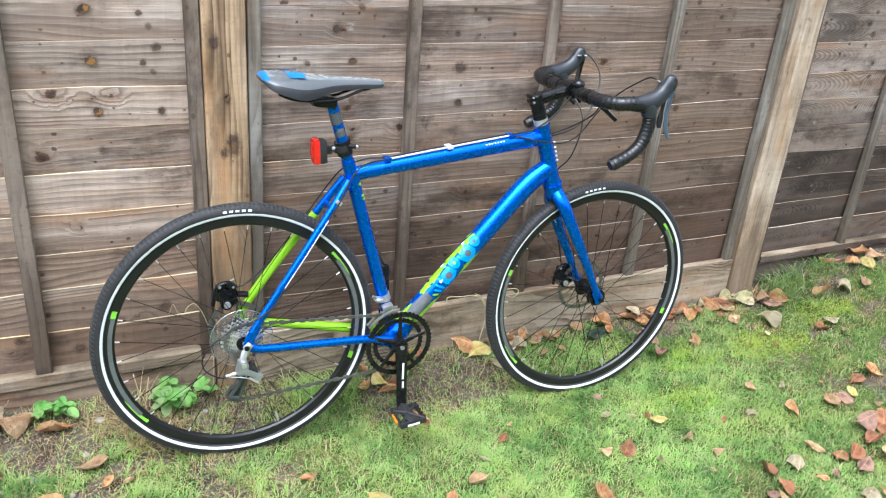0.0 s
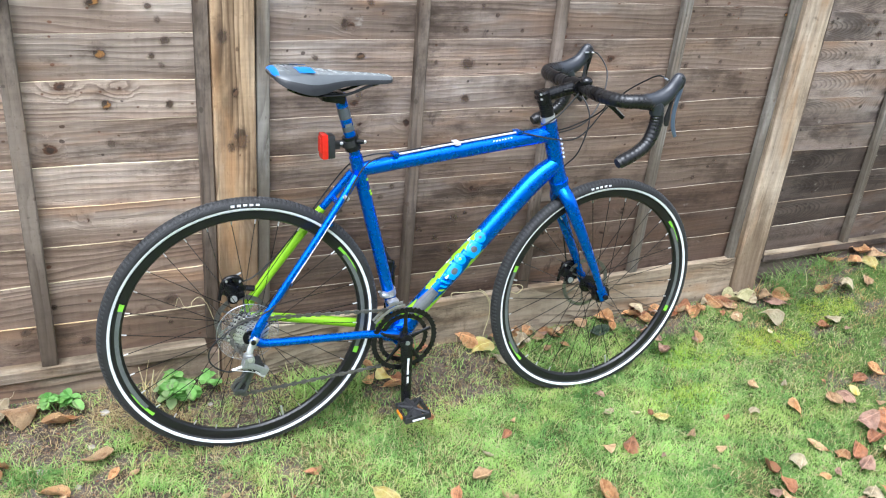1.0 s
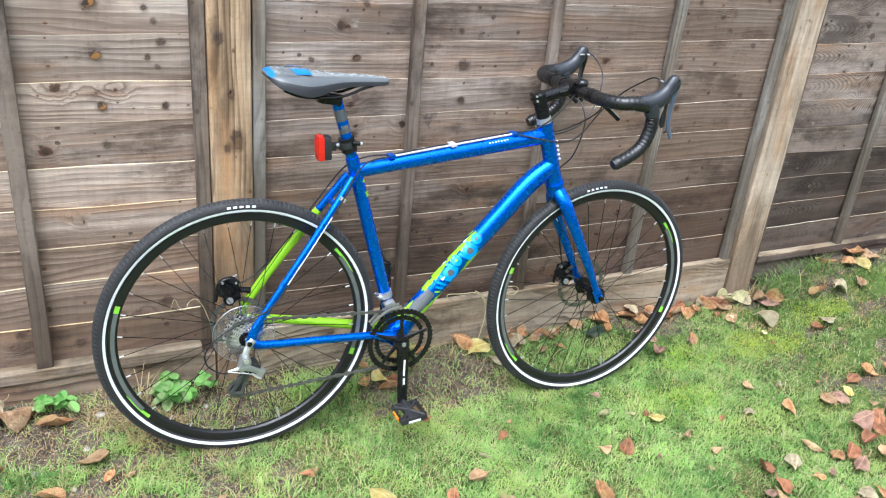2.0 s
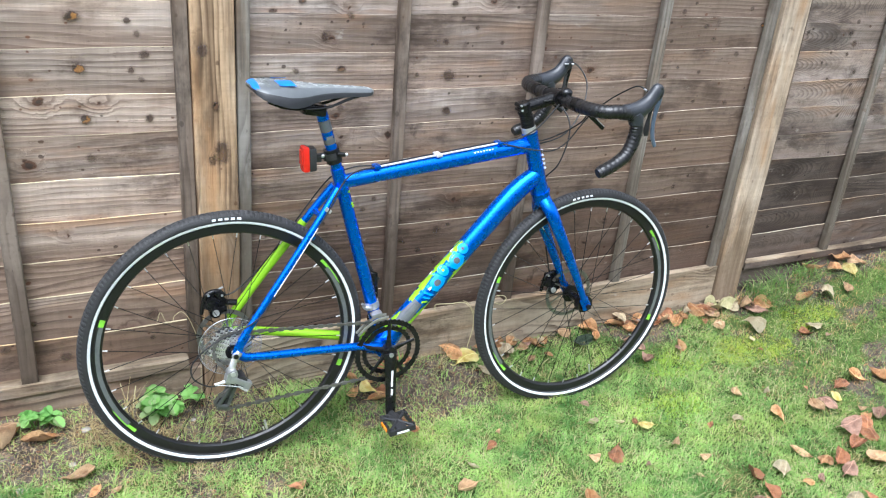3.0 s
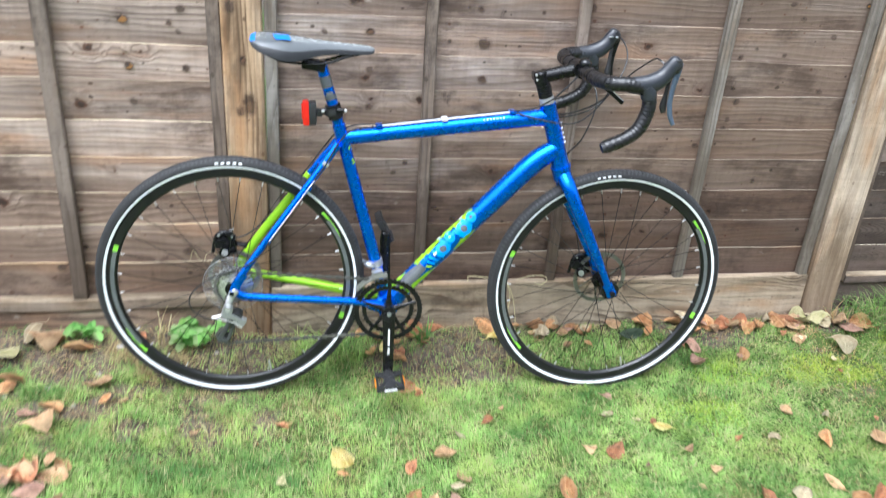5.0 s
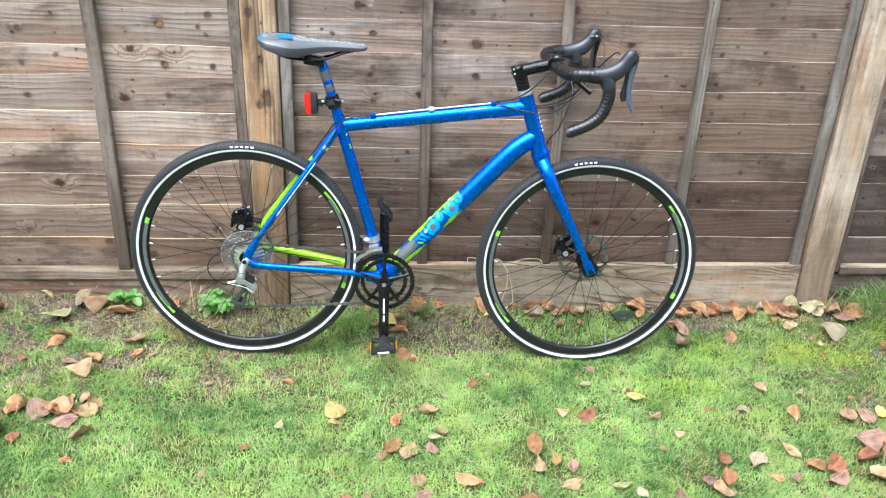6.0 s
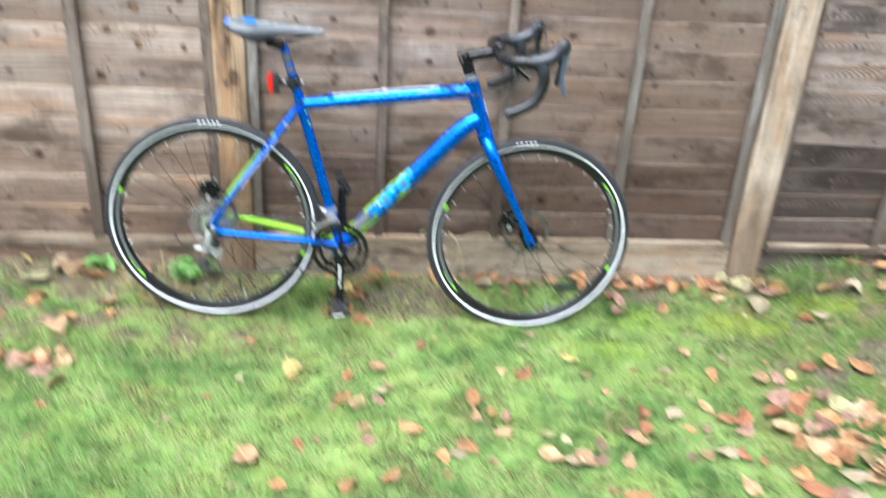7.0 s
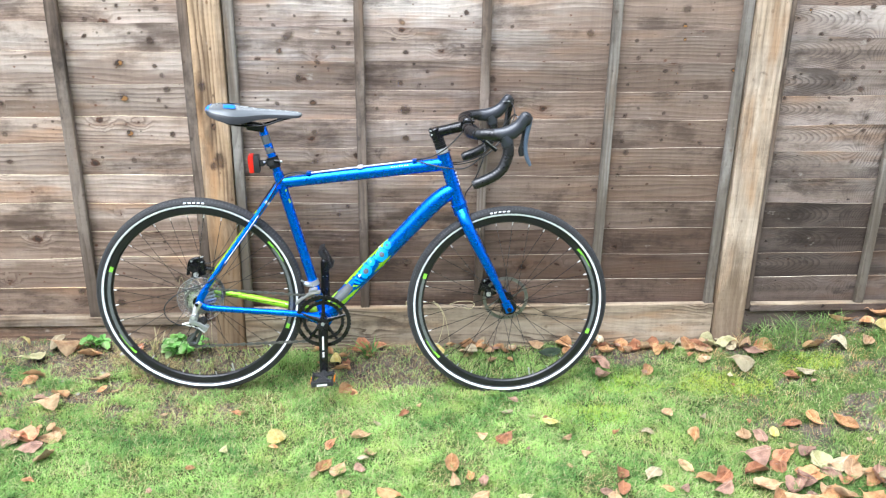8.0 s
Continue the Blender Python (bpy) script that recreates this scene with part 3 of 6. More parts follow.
def bareness(x, y):
    """How bare the earth is: strong by the fence, in worn patches round the rear wheel, in spots on the bank."""
    if abs(x - 1.0) > 5.5 or y < -3:
        return 0.0
    v = y + 0.14 * ease((1.2 - x) / 0.6) + 0.13 * noise.noise(Vector((x * 2.6, y * 2.6, 7))) + 0.08 * noise.noise(Vector((x * 9, y * 9, 2)))
    green = ease(1.4 - ((x - 0.72) / 0.20) ** 2 - ((y + 0.18) / 0.15) ** 2)
    strip = ease((v + 0.19) / 0.15) * (1 - 0.85 * green) * ease((0.6 - y) / 0.3)
    worn = 0.92 * ease((0.75 - x) / 0.5) * ease((y + 0.72) / 0.28) * ease((noise.noise(Vector((x * 8, y * 11, 15))) + 0.5 * noise.noise(Vector((x * 21, y * 23, 1))) + 0.20) / 0.3)
    crank = 0.85 * ease(1.35 - ((x - 1.02) / 0.30) ** 2 - ((y + 0.20) / 0.14) ** 2 + 0.9 * noise.noise(Vector((x * 13, y * 15, 33))))
    return max(crank, strip * (0.82 + 0.3 * noise.noise(Vector((x * 14, y * 17, 6)))), worn, bank_spots(x, y)) * ease((5.5 - abs(x - 1.0)) / 0.6)


def make_ground():
    def axis(lo, hi, step):
        mid = list(np.arange(lo, hi + step / 2, step))
        far, gap = [], step
        while not far or far[-1] < 3000:
            gap *= 1.6
            far.append((far[-1] if far else 0) + gap)
        return [lo - f for f in reversed(far)] + mid + [hi + f for f in far]
    xs, ys = axis(-1.2, 3.6, 0.03), axis(-1.8, 0.15, 0.03)
    verts = [(x, y, height(x, y)) for y in ys for x in xs]
    w = len(xs)
    faces = [(j * w + i, j * w + i + 1, (j + 1) * w + i + 1, (j + 1) * w + i) for j in range(len(ys) - 1) for i in range(w - 1)]
    me = bpy.data.meshes.new("ground")
    me.from_pydata(verts, [], faces)
    me.materials.append(GROUND)
    me.shade_smooth()
    worn = me.attributes.new("bare_earth", "FLOAT", "POINT")
    worn.data.foreach_set("value", [bareness(v[0], v[1]) for v in verts])
    tagged(new("ground", me), "damp lawn soil with moss and bare earth along the fence", "ground", kind="structure")


make_ground()


# ---- unseen plain walls added behind and beside the camera to block low sky ----
UNSEEN_WALL = plain("unseen_wall_grey", (0.23, 0.24, 0.25), 0.9, 0, 40, 0.15, 0.2)


def sky_block_wall(name, x0, x1, y0, y1, z1):
    bm = bmesh.new()
    box(bm, ((x0 + x1) / 2, (y0 + y1) / 2, z1 / 2 - 0.2), (x1 - x0, y1 - y0, z1 + 0.4), None, 0.02)
    tagged(finish(name, bm, UNSEEN_WALL), "unseen plain wall added to block low sky light", "wall", kind="structure")


sky_block_wall("unseen_wall_south", -6.0, 8.0, -7.8, -7.5, 3.2)
sky_block_wall("unseen_wall_west", -6.3, -6.0, -7.5, 0.2, 1.9)
sky_block_wall("unseen_wall_east", 8.0, 8.3, -7.5, 0.2, 1.9)


# ---- fence ----
def plank(name, x0, x1, z_top, rise, parent, mats, seed, thick=0.0045, lean=0.0085, y0=0.0):
    """A lap board: its rough top edge stands in front of the board above, its foot tucks behind the one below."""
    rng = random.Random(seed)
    length, n = x1 - x0, 14
    bm = bmesh.new()
    rows = []
    waves = [rng.uniform(0, 6.3) for _ in range(3)]
    rough = rng.uniform(0.0015, 0.0035)
    for i in range(n + 1):
        x = -length / 2 + length * i / n
        wob = rough * (math.sin(x * 5 + waves[0]) + 0.6 * math.sin(x * 13 + waves[1])) + rng.uniform(-0.0006, 0.0006)
        top, foot = wob, -rise + rng.uniform(-0.001, 0.001)
        warp = 0.002 * math.sin(x * 3 + waves[2])
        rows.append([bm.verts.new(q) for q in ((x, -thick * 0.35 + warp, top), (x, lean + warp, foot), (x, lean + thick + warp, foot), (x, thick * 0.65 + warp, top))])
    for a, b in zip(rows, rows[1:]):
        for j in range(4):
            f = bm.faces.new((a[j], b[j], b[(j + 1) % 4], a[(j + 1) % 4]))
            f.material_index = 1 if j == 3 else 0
    bm.faces.new(rows[0])
    bm.faces.new(rows[-1][::-1])
    ob = finish(name, bm, mats, parent, smooth=False)
    ob.location = ((x0 + x1) / 2, y0, z_top)
    return ob


def stick(name, x0, x1, y0, y1, z0, z1, mat, parent=None, seed=0, bend=0.004, edge=0.003):
    """A sawn upright or rail with worn corners and a slight bow."""
    rng = random.Random(seed)
    upright = z1 - z0 > x1 - x0
    n = 10
    bm = bmesh.new()
    w, d, h = (x1 - x0), (y1 - y0), (z1 - z0)
    ph, amp = rng.uniform(0, 6.3), rng.uniform(0.3, 1.0) * bend
    e = edge
    rings = []
    for i in range(n + 1):
        t = i / n
        off = amp * math.sin(ph + t * 4)
        prof = [(-1, -1, 1, 0), (1, -1, -1, 0), (1, -1, 0, 1), (1, 1, 0, -1), (1, 1, -1, 0), (-1, 1, 1, 0), (-1, 1, 0, -1), (-1, -1, 0, 1)]
        ring = []
        for sx, sy, ex, ey in prof:
            k = e * rng.uniform(0.5, 1.5)
            if upright:
                ring.append(bm.verts.new((sx * w / 2 + ex * k + off, sy * d / 2 + ey * k, -h / 2 + h * t)))
            else:
                ring.append(bm.verts.new((-w / 2 + w * t, sy * d / 2 + ey * k, sx * h / 2 + ex * k + off * 0.4)))
        rings.append(ring)
    for a, b in zip(rings, rings[1:]):
        for j in range(8):
            f = bm.faces.new((a[j], a[(j + 1) % 8], b[(j + 1) % 8], b[j]))
            # a second material makes the top face and its front bevel paler
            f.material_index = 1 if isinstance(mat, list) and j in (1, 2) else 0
    bm.faces.new(rings[0][::-1])
    bm.faces.new(rings[-1])
    ob = finish(name, bm, mat, parent, sharp=25)
    ob.location = ((x0 + x1) / 2, (y0 + y1) / 2, (z0 + z1) / 2)
    return ob


PANELS = {}


def board_wood(seed, i, face):
    """The boards get darker towards the foot of a panel and are bleached at its top."""
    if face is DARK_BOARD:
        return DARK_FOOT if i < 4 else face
    if seed == 2:
        return BROWN_BOARD if i < 3 else MID_BOARD if i < 6 else face if i < 9 else PALE_BOARD
    return MID_BOARD if i < 1 else face if i < 8 else PALE_GREY_BOARD


def fence_panel(x0, x1, tops, battens, seed, label, low, face=BOARD):
    panel = new("fence")
    PANELS[seed] = panel, [low] + list(tops)
    panel.location = (0, 0, 0)
    tagged(panel, label, "fence", "fence panels")
    for i, z in enumerate(tops):
        below = tops[i - 1] if i else low
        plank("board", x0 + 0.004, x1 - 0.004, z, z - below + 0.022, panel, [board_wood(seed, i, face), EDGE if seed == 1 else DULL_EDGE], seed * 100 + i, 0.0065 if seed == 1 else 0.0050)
    for i, (a, b, foot) in enumerate(battens):
        stick("batten", a, b, -0.030, -0.005, foot, 1.80, LIGHT_BATTEN if a in (0.491, 1.805, 2.264, 2.872) else BATTEN, panel, seed * 10 + i, 0.003)
    stick("top_rail", x0, x1, -0.034, 0.034, 1.803, 1.828, RAIL, panel, seed, 0.002)
    return panel


def tops_from(first, more):
    rng = random.Random(int(first * 1000))
    z, out = first, []
    out.extend(more)
    z = more[-1]
    while z < 1.70:
        z += 0.105 + rng.uniform(-0.006, 0.006)
        out.append(z)
    return out


fence_panel(-1.46, 0.382, tops_from(0.26, (0.26, 0.379, 0.483, 0.586, 0.692, 0.803, 0.898, 1.013, 1.121, 1.217)),
            ((-1.46, -1.42, 0.17), (-0.97, -0.93, 0.17), (-0.53, -0.49, 0.17), (-0.078, -0.038, 0.155), (0.345, 0.380, 0.17)), 1,
            "weathered brown lap fence panel with greenish board edges", 0.13, GREY_BOARD)
fence_panel(0.49, 2.298, tops_from(0.272, (0.272, 0.374, 0.478, 0.585, 0.685, 0.789, 0.893, 0.993, 1.096, 1.207)),
            ((0.491, 0.525, 0.175), (0.925, 0.958, 0.175), (1.358, 1.390, 0.175), (1.805, 1.838, 0.175), (2.264, 2.297, 0.175)), 2,
            "weathered brown lap fence panel with grey battens", 0.15)
fence_panel(2.43, 4.24, tops_from(0.30, (0.275, 0.375, 0.475, 0.575, 0.672, 0.775, 0.875, 0.98, 1.08, 1.19)),
            ((2.425, 2.447, 0.15), (2.872, 2.905, 0.172), (3.31, 3.343, 0.172), (3.75, 3.783, 0.172), (4.205, 4.238, 0.15)), 3,
            "dark weathered lap fence panel with curved grain and a bottom rail", 0.145, DARK_BOARD)


def knot_disc(kind):
    me = bpy.data.meshes.new("knot")
    ring = [(2 * math.cos(a), 0.0, 2 * math.sin(a)) for a in [i * 2 * math.pi / 16 for i in range(16)]]
    me.from_pydata([(0, 0, 0)] + ring, [], [(0, i + 1, (i + 1) % 16 + 1) for i in range(16)])
    me.materials.append(KNOTS[kind])
    return me


KNOT_DISCS = [knot_disc(kind) for kind in range(3)]


def knots(seed, rows):
    """Hard knots of a panel: place along it, height, radius in mm and kind (dark, brown or amber)."""
    panel, levels = PANELS[seed]
    for x, z, mm, kind in rows:
        k = next(i for i in range(1, len(levels)) if levels[i] > z)
        top, rise = levels[k], levels[k] - levels[k - 1] + 0.022
        rng = random.Random(int(1000 * x + 7777 * z))
        ob = new("knot", KNOT_DISCS[kind])
        ob.parent = panel
        ob.location = (x, -0.0056 + 0.0101 * (top - z) / rise, z)
        ob.rotation_euler = (math.atan2(0.0101, rise), rng.uniform(-0.7, 0.7), 0)
        size = 0.00078 * mm
        ob.scale = (size * rng.uniform(0.9, 1.35), 1, size * rng.uniform(0.75, 1.15))


knots(1, ((0.239, 1.16, 15, 0), (0.27, 1.261, 9, 0), (0.034, 1.226, 11, 0), (0.027, 1.172, 9, 0), (0.129, 1.083, 17, 2), (0.134, 0.965, 17, 2), (0.139, 0.842, 14, 2), (0.143, 0.745, 13, 0), (0.247, 1.074, 9, 0), (0.267, 1.043, 9, 0), (0.281, 0.995, 11, 0), (0.249, 0.958, 9, 0), (0.271, 0.935, 8, 0)))
knots(1, ((0.284, 0.839, 12, 0), (-0.179, 0.867, 9, 0), (-0.283, 0.742, 11, 0), (-0.175, 0.989, 7, 0), (0.143, 1.27, 8, 0), (0.07, 1.183, 5, 0), (0.174, 1.182, 5, 0), (0.216, 1.185, 5, 0), (-0.174, 1.102, 6, 0), (-0.284, 0.839, 10, 0), (-0.279, 0.945, 10, 0), (-0.067, 1.237, 12, 0), (0.216, 1.256, 6, 0), (0.259, 0.292, 18, 0), (-0.03, 0.312, 9, 0), (-0.102, 0.25, 11, 0), (0.036, 0.201, 15, 0), (0.255, 0.222, 7, 0)))
knots(2, ((0.64, 1.275, 8, 0), (0.612, 1.231, 6, 0), (0.725, 1.243, 6, 0), (0.653, 1.211, 8, 0), (0.698, 1.178, 20, 0), (0.667, 1.127, 13, 1), (0.796, 1.091, 9, 0), (0.592, 1.096, 12, 0), (0.729, 1.036, 15, 0), (0.871, 1.189, 10, 0), (0.903, 1.154, 9, 0), (0.852, 1.141, 8, 0), (0.894, 1.23, 8, 0), (0.662, 1.069, 4, 0), (0.745, 1.074, 4, 0), (0.832, 1.069, 4, 0), (0.862, 1.015, 5, 0), (0.634, 1.021, 4, 0), (0.775, 0.952, 13, 1), (0.652, 0.948, 9, 0)))
knots(2, ((0.776, 0.847, 12, 0), (0.776, 0.74, 10, 0), (1.086, 1.226, 13, 2), (1.057, 1.17, 9, 0), (1.099, 1.125, 11, 0), (1.128, 1.086, 5, 0), (1.174, 1.06, 7, 0), (1.081, 1.02, 9, 0), (1.048, 1.024, 4, 0), (1.15, 1.016, 4, 0), (1.097, 0.926, 21, 0), (0.998, 0.931, 7, 0), (1.099, 0.825, 17, 0), (1.262, 1.017, 7, 0), (1.402, 1.14, 14, 0), (1.403, 1.035, 12, 0), (1.466, 1.214, 9, 0), (1.306, 1.259, 13, 0), (1.295, 1.148, 8, 0), (1.101, 0.876, 4, 0)))
knots(2, ((2.071, 1.279, 16, 0), (1.905, 1.171, 9, 0), (1.917, 1.111, 10, 0), (2.204, 1.124, 8, 0), (1.959, 1.138, 7, 0), (1.739, 1.194, 13, 1), (2.017, 1.067, 10, 0), (2.064, 1.025, 9, 0), (1.887, 1.018, 7, 0), (1.888, 0.906, 9, 0), (2.174, 0.976, 12, 0), (2.029, 0.916, 7, 0), (1.933, 0.934, 7, 0), (1.884, 0.813, 9, 0), (2.03, 0.818, 7, 0), (2.176, 0.807, 9, 0), (1.901, 0.773, 12, 0), (2.072, 1.223, 9, 2), (2.075, 1.177, 7, 2), (2.265, 1.071, 11, 2), (2.06, 1.058, 3, 2), (2.123, 1.007, 3, 2), (1.887, 0.715, 8, 0), (1.998, 0.716, 6, 0)))
knots(2, ((1.099, 0.451, 17, 0), (1.104, 0.354, 15, 0), (1.043, 0.387, 10, 0), (0.983, 0.426, 9, 0), (0.973, 0.489, 9, 0), (1.136, 0.465, 8, 0), (0.854, 0.541, 9, 0), (0.887, 0.573, 8, 0), (2.023, 0.511, 10, 0), (1.797, 0.631, 9, 0), (2.23, 0.336, 8, 0), (2.098, 0.569, 7, 0), (1.881, 0.685, 9, 0), (2.078, 0.549, 6, 0)))
knots(3, ((2.566, 1.196, 10, 0), (2.6, 1.179, 8, 0), (2.735, 1.294, 11, 0), (2.603, 1.302, 8, 0), (2.739, 1.18, 9, 0), (2.511, 1.281, 7, 2), (2.686, 1.274, 6, 0), (2.742, 1.083, 9, 0), (2.492, 1.047, 9, 0), (2.712, 1.043, 10, 0), (2.632, 0.975, 7, 0), (2.718, 0.969, 9, 0), (2.747, 1.006, 13, 0), (2.602, 0.94, 8, 0), (2.791, 0.9, 9, 0), (2.785, 0.855, 9, 0), (2.466, 0.973, 8, 0), (2.472, 1.252, 6, 0), (2.587, 1.261, 5, 0), (2.763, 0.738, 9, 0)))
right_panel_rail = stick("bottom_rail", 2.449, 4.203, -0.030, 0.004, 0.138, 0.170, [DARK_FOOT, PALE_TOP], bpy.data.objects["fence.002"], 77, 0.002)
left_panel_rail = stick("bottom_rail", -1.42, 0.343, -0.034, 0.004, 0.118, 0.154, [RAIL, PALE_TOP], bpy.data.objects["fence"], 78, 0.002)

tagged(stick("fence_post", 0.383, 0.488, -0.042, 0.055, -0.3, 1.86, GOLD_POST, None, 21, 0.002, 0.004), "square tan timber fence post with knots and splits", "fence post", "fence posts")
tagged(stick("fence_post", 2.302, 2.422, -0.046, 0.055, -0.3, 1.86, POST, None, 22, 0.002, 0.005), "square tan timber fence post beside the grass bank", "fence post", "fence posts")
tagged(stick("fence_post", -1.57, -1.465, -0.042, 0.055, -0.3, 1.86, POST, None, 23, 0.002, 0.004), "square tan timber fence post", "fence post", "fence posts")
tagged(stick("fence_post", 4.245, 4.35, -0.042, 0.055, -0.3, 1.86, POST, None, 24, 0.002, 0.004), "square tan timber fence post", "fence post", "fence posts")


def post_knot(post_thing, x, z, y, mm, kind):
    ob = new("knot", KNOT_DISCS[kind])
    ob.parent = post_thing
    ob.location = Vector((x, y, z)) - post_thing.location
    ob.scale = (0.00078 * mm, 1, 0.00110 * mm)


for x, z, mm, kind in ((0.408, 1.012, 14, 0), (0.436, 0.875, 10, 1), (0.448, 0.755, 24, 1), (0.424, 0.735, 12, 0)):
    post_knot(bpy.data.objects["fence_post"], x, z, -0.0445, mm, kind)
tagged(stick("gravel_board", 0.492, 2.298, -0.034, -0.006, -0.08, 0.178, [GRAVEL, PALE_TOP], None, 31, 0.003), "pale tan timber gravel board under the fence panel", "gravel board", "gravel boards")
tagged(stick("gravel_board", -1.46, 0.380, -0.024, 0.006, -0.08, 0.116, DARK_GRAVEL, None, 32, 0.003), "damp brown timber gravel board under the fence panel", "gravel board", "gravel boards")
tagged(stick("gravel_board", 2.426, 4.24, -0.012, 0.014, -0.08, 0.136, DARK_FOOT, None, 33, 0.003), "dark timber gravel board behind the grass bank", "gravel board", "gravel boards")

# ---- bicycle ----
R = 0.346
BASE = 1.0429
bike = new("bicycle")
tagged(bike, "blue cyclocross bicycle with drop bars leaning against the fence", "bicycle")
along, upward = Vector((0.99948, -0.01247, -0.02974)), Vector((0.03028, 0.04621, 0.99847))
across = upward.cross(along)
rear_axle = Vector((0.401, -0.286, 0.342))
bike.matrix_world = Matrix.Translation(rear_axle - upward * R) @ Matrix((along, across, upward)).transposed().to_4x4()


def P(u, v, w=0.0):
    """A place on the bicycle: metres ahead of the rear axle, above it, and to its chain side."""
    return Vector((u, -w, v + R))


def run(*uvw, steps=6):
    return [P(q[0], q[1], q[2]) for q in spline(uvw, steps)]


def rod(name, uvw, radius, mat, parent=bike, label="", steps=6, flat=1.0, seg=14, ridge=0.0):
    """One smooth tube as a part; each point is (u, v, w) or (u, v, w, radius)."""
    q = spline(uvw, steps)
    bm = bmesh.new()
    tube(bm, [P(*c[:3]) for c in q], [c[3] for c in q] if len(q[0]) > 3 else radius, seg, flat, ridge=ridge)
    return part(name, bm, mat, parent, label)


BB = (0.413, -0.062)
rod("seat_tube", ((0.413, -0.062, 0), (0.338, 0.187, 0), (0.262, 0.440, 0)), 0.0165, BLUE)
rod("top_tube", ((0.268, 0.403, 0, 0.018), (0.40, 0.4235, 0, 0.019), (0.60, 0.453, 0, 0.0205), (0.808, 0.484, 0, 0.022)), 0.02, BLUE, flat=0.85)
down = rod("down_tube", ((0.838, 0.398, 0, 0.026), (0.800, 0.372, 0, 0.028), (0.758, 0.332, 0, 0.0290), (0.6914, 0.2566, 0, 0.0284), (0.5582, 0.1058, 0, 0.0272), (0.425, -0.045, 0, 0.0260)), 0.028, BLUE, flat=0.9, seg=20)
rod("head_tube", ((0.798, 0.518, 0, 0.0225), (0.806, 0.495, 0, 0.0215), (0.83, 0.43, 0, 0.0215), (0.85, 0.372, 0, 0.023), (0.858, 0.350, 0, 0.0255)), 0.022, BLUE)
bm = bmesh.new()
tube(bm, [P(*BB, -0.036), P(*BB, 0.034)], 0.0285, 24)
tube(bm, [P(BB[0] - 0.055, BB[1] + 0.006, 0.026), P(BB[0] - 0.020, BB[1] + 0.004, 0.024), P(BB[0], BB[1], 0.022)], [0.014, 0.022, 0.026], 16, 0.5)
tube(bm, [P(BB[0] + 0.045, BB[1] + 0.048, 0), P(BB[0] + 0.020, BB[1] + 0.022, 0.004), P(BB[0], BB[1], 0.004)], [0.0262, 0.031, 0.032], 18, 0.85)
part("bottom_bracket_shell", bm, BLUE, bike)
rod("seat_stay", ((0.262, 0.393, 0.016, 0.011), (0.20, 0.303, 0.034, 0.0095), (0.10, 0.160, 0.054, 0.009), (0.016, 0.035, 0.064, 0.009)), 0.009, BLUE, label="blue seat stay")
rod("seat_stay", ((0.262, 0.393, -0.016, 0.011), (0.225, 0.340, -0.028, 0.010), (0.195, 0.296, -0.036, 0.0095)), 0.009, BLUE, label="blue upper half of a seat stay")
rod("seat_stay", ((0.195, 0.296, -0.036, 0.0108), (0.10, 0.160, -0.054, 0.0118), (0.016, 0.035, -0.064, 0.0115)), 0.009, LIME, label="lime green lower half of a seat stay")
rod("chain_stay", ((0.016, -0.006, 0.062, 0.009), (0.05, -0.016, 0.060, 0.0105), (0.20, -0.028, 0.050, 0.0105), (0.32, -0.039, 0.040, 0.011), (0.40, -0.055, 0.028, 0.013)), 0.01, BLUE, label="blue chain stay")
rod("chain_stay", ((0.016, 0.002, -0.062, 0.009), (0.05, -0.002, -0.060, 0.0105), (0.20, -0.024, -0.045, 0.0125), (0.31, -0.042, -0.034, 0.013), (0.40, -0.055, -0.026, 0.013)), 0.01, LIME, label="lime green chain stay")
for side in (1, -1):
    bm = bmesh.new()
    tube(bm, [P(0.030, 0.052, 0.064 * side), P(0.012, 0.022, 0.066 * side), P(0.004, -0.004, 0.066 * side)], 0.012, 8, 0.35)
    tube(bm, [P(0.004, 0.0, 0.066 * side), P(0.028, -0.014, 0.065 * side), P(0.052, -0.018, 0.062 * side)], 0.010, 8, 0.35)
    part("dropout", bm, BLUE if side > 0 else LIME, bike)
rod("seat_stay_bridge", ((0.218, 0.326, -0.030), (0.218, 0.326, 0.030)), 0.007, BLUE)

# decal on the lower down tube: grey and lime flashes with plain cyan shapes
tube_a, tube_b = Vector((0.758, 0.332)), Vector((0.425, -0.045))


def wrap(name, s0, s1, a0, a1, mat, lift, taper=(1.0, 1.0), parent=down):
    """A printed patch that hugs the down tube: from s0 to s1 along it, from angle a0 to a1 round it (0 faces the chain side)."""
    bm = bmesh.new()
    rows, d = [], (tube_b - tube_a).normalized()
    up2 = Vector((-d.y, d.x))
    if up2.y < 0:
        up2 = -up2
    for i in range(9):
        t = i / 8
        s = s0 + (s1 - s0) * t
        c = tube_a.lerp(tube_b, s)
        r = 0.0290 - 0.0030 * s + lift
        mid, half = (a0 + a1) / 2, (a1 - a0) / 2 * (taper[0] + (taper[1] - taper[0]) * t)
        row = []
        for k in range(9):
            a = radians(mid + half * (k / 4 - 1))
            q = c + up2 * (r * math.sin(a))
            row.append(bm.verts.new(P(q.x, q.y, 0.9 * r * math.cos(a))))
        rows.append(row)
    for a, b in zip(rows, rows[1:]):
        for k in range(8):
            bm.faces.new((a[k], a[k + 1], b[k + 1], b[k]))
    return part(name, bm, mat, parent)


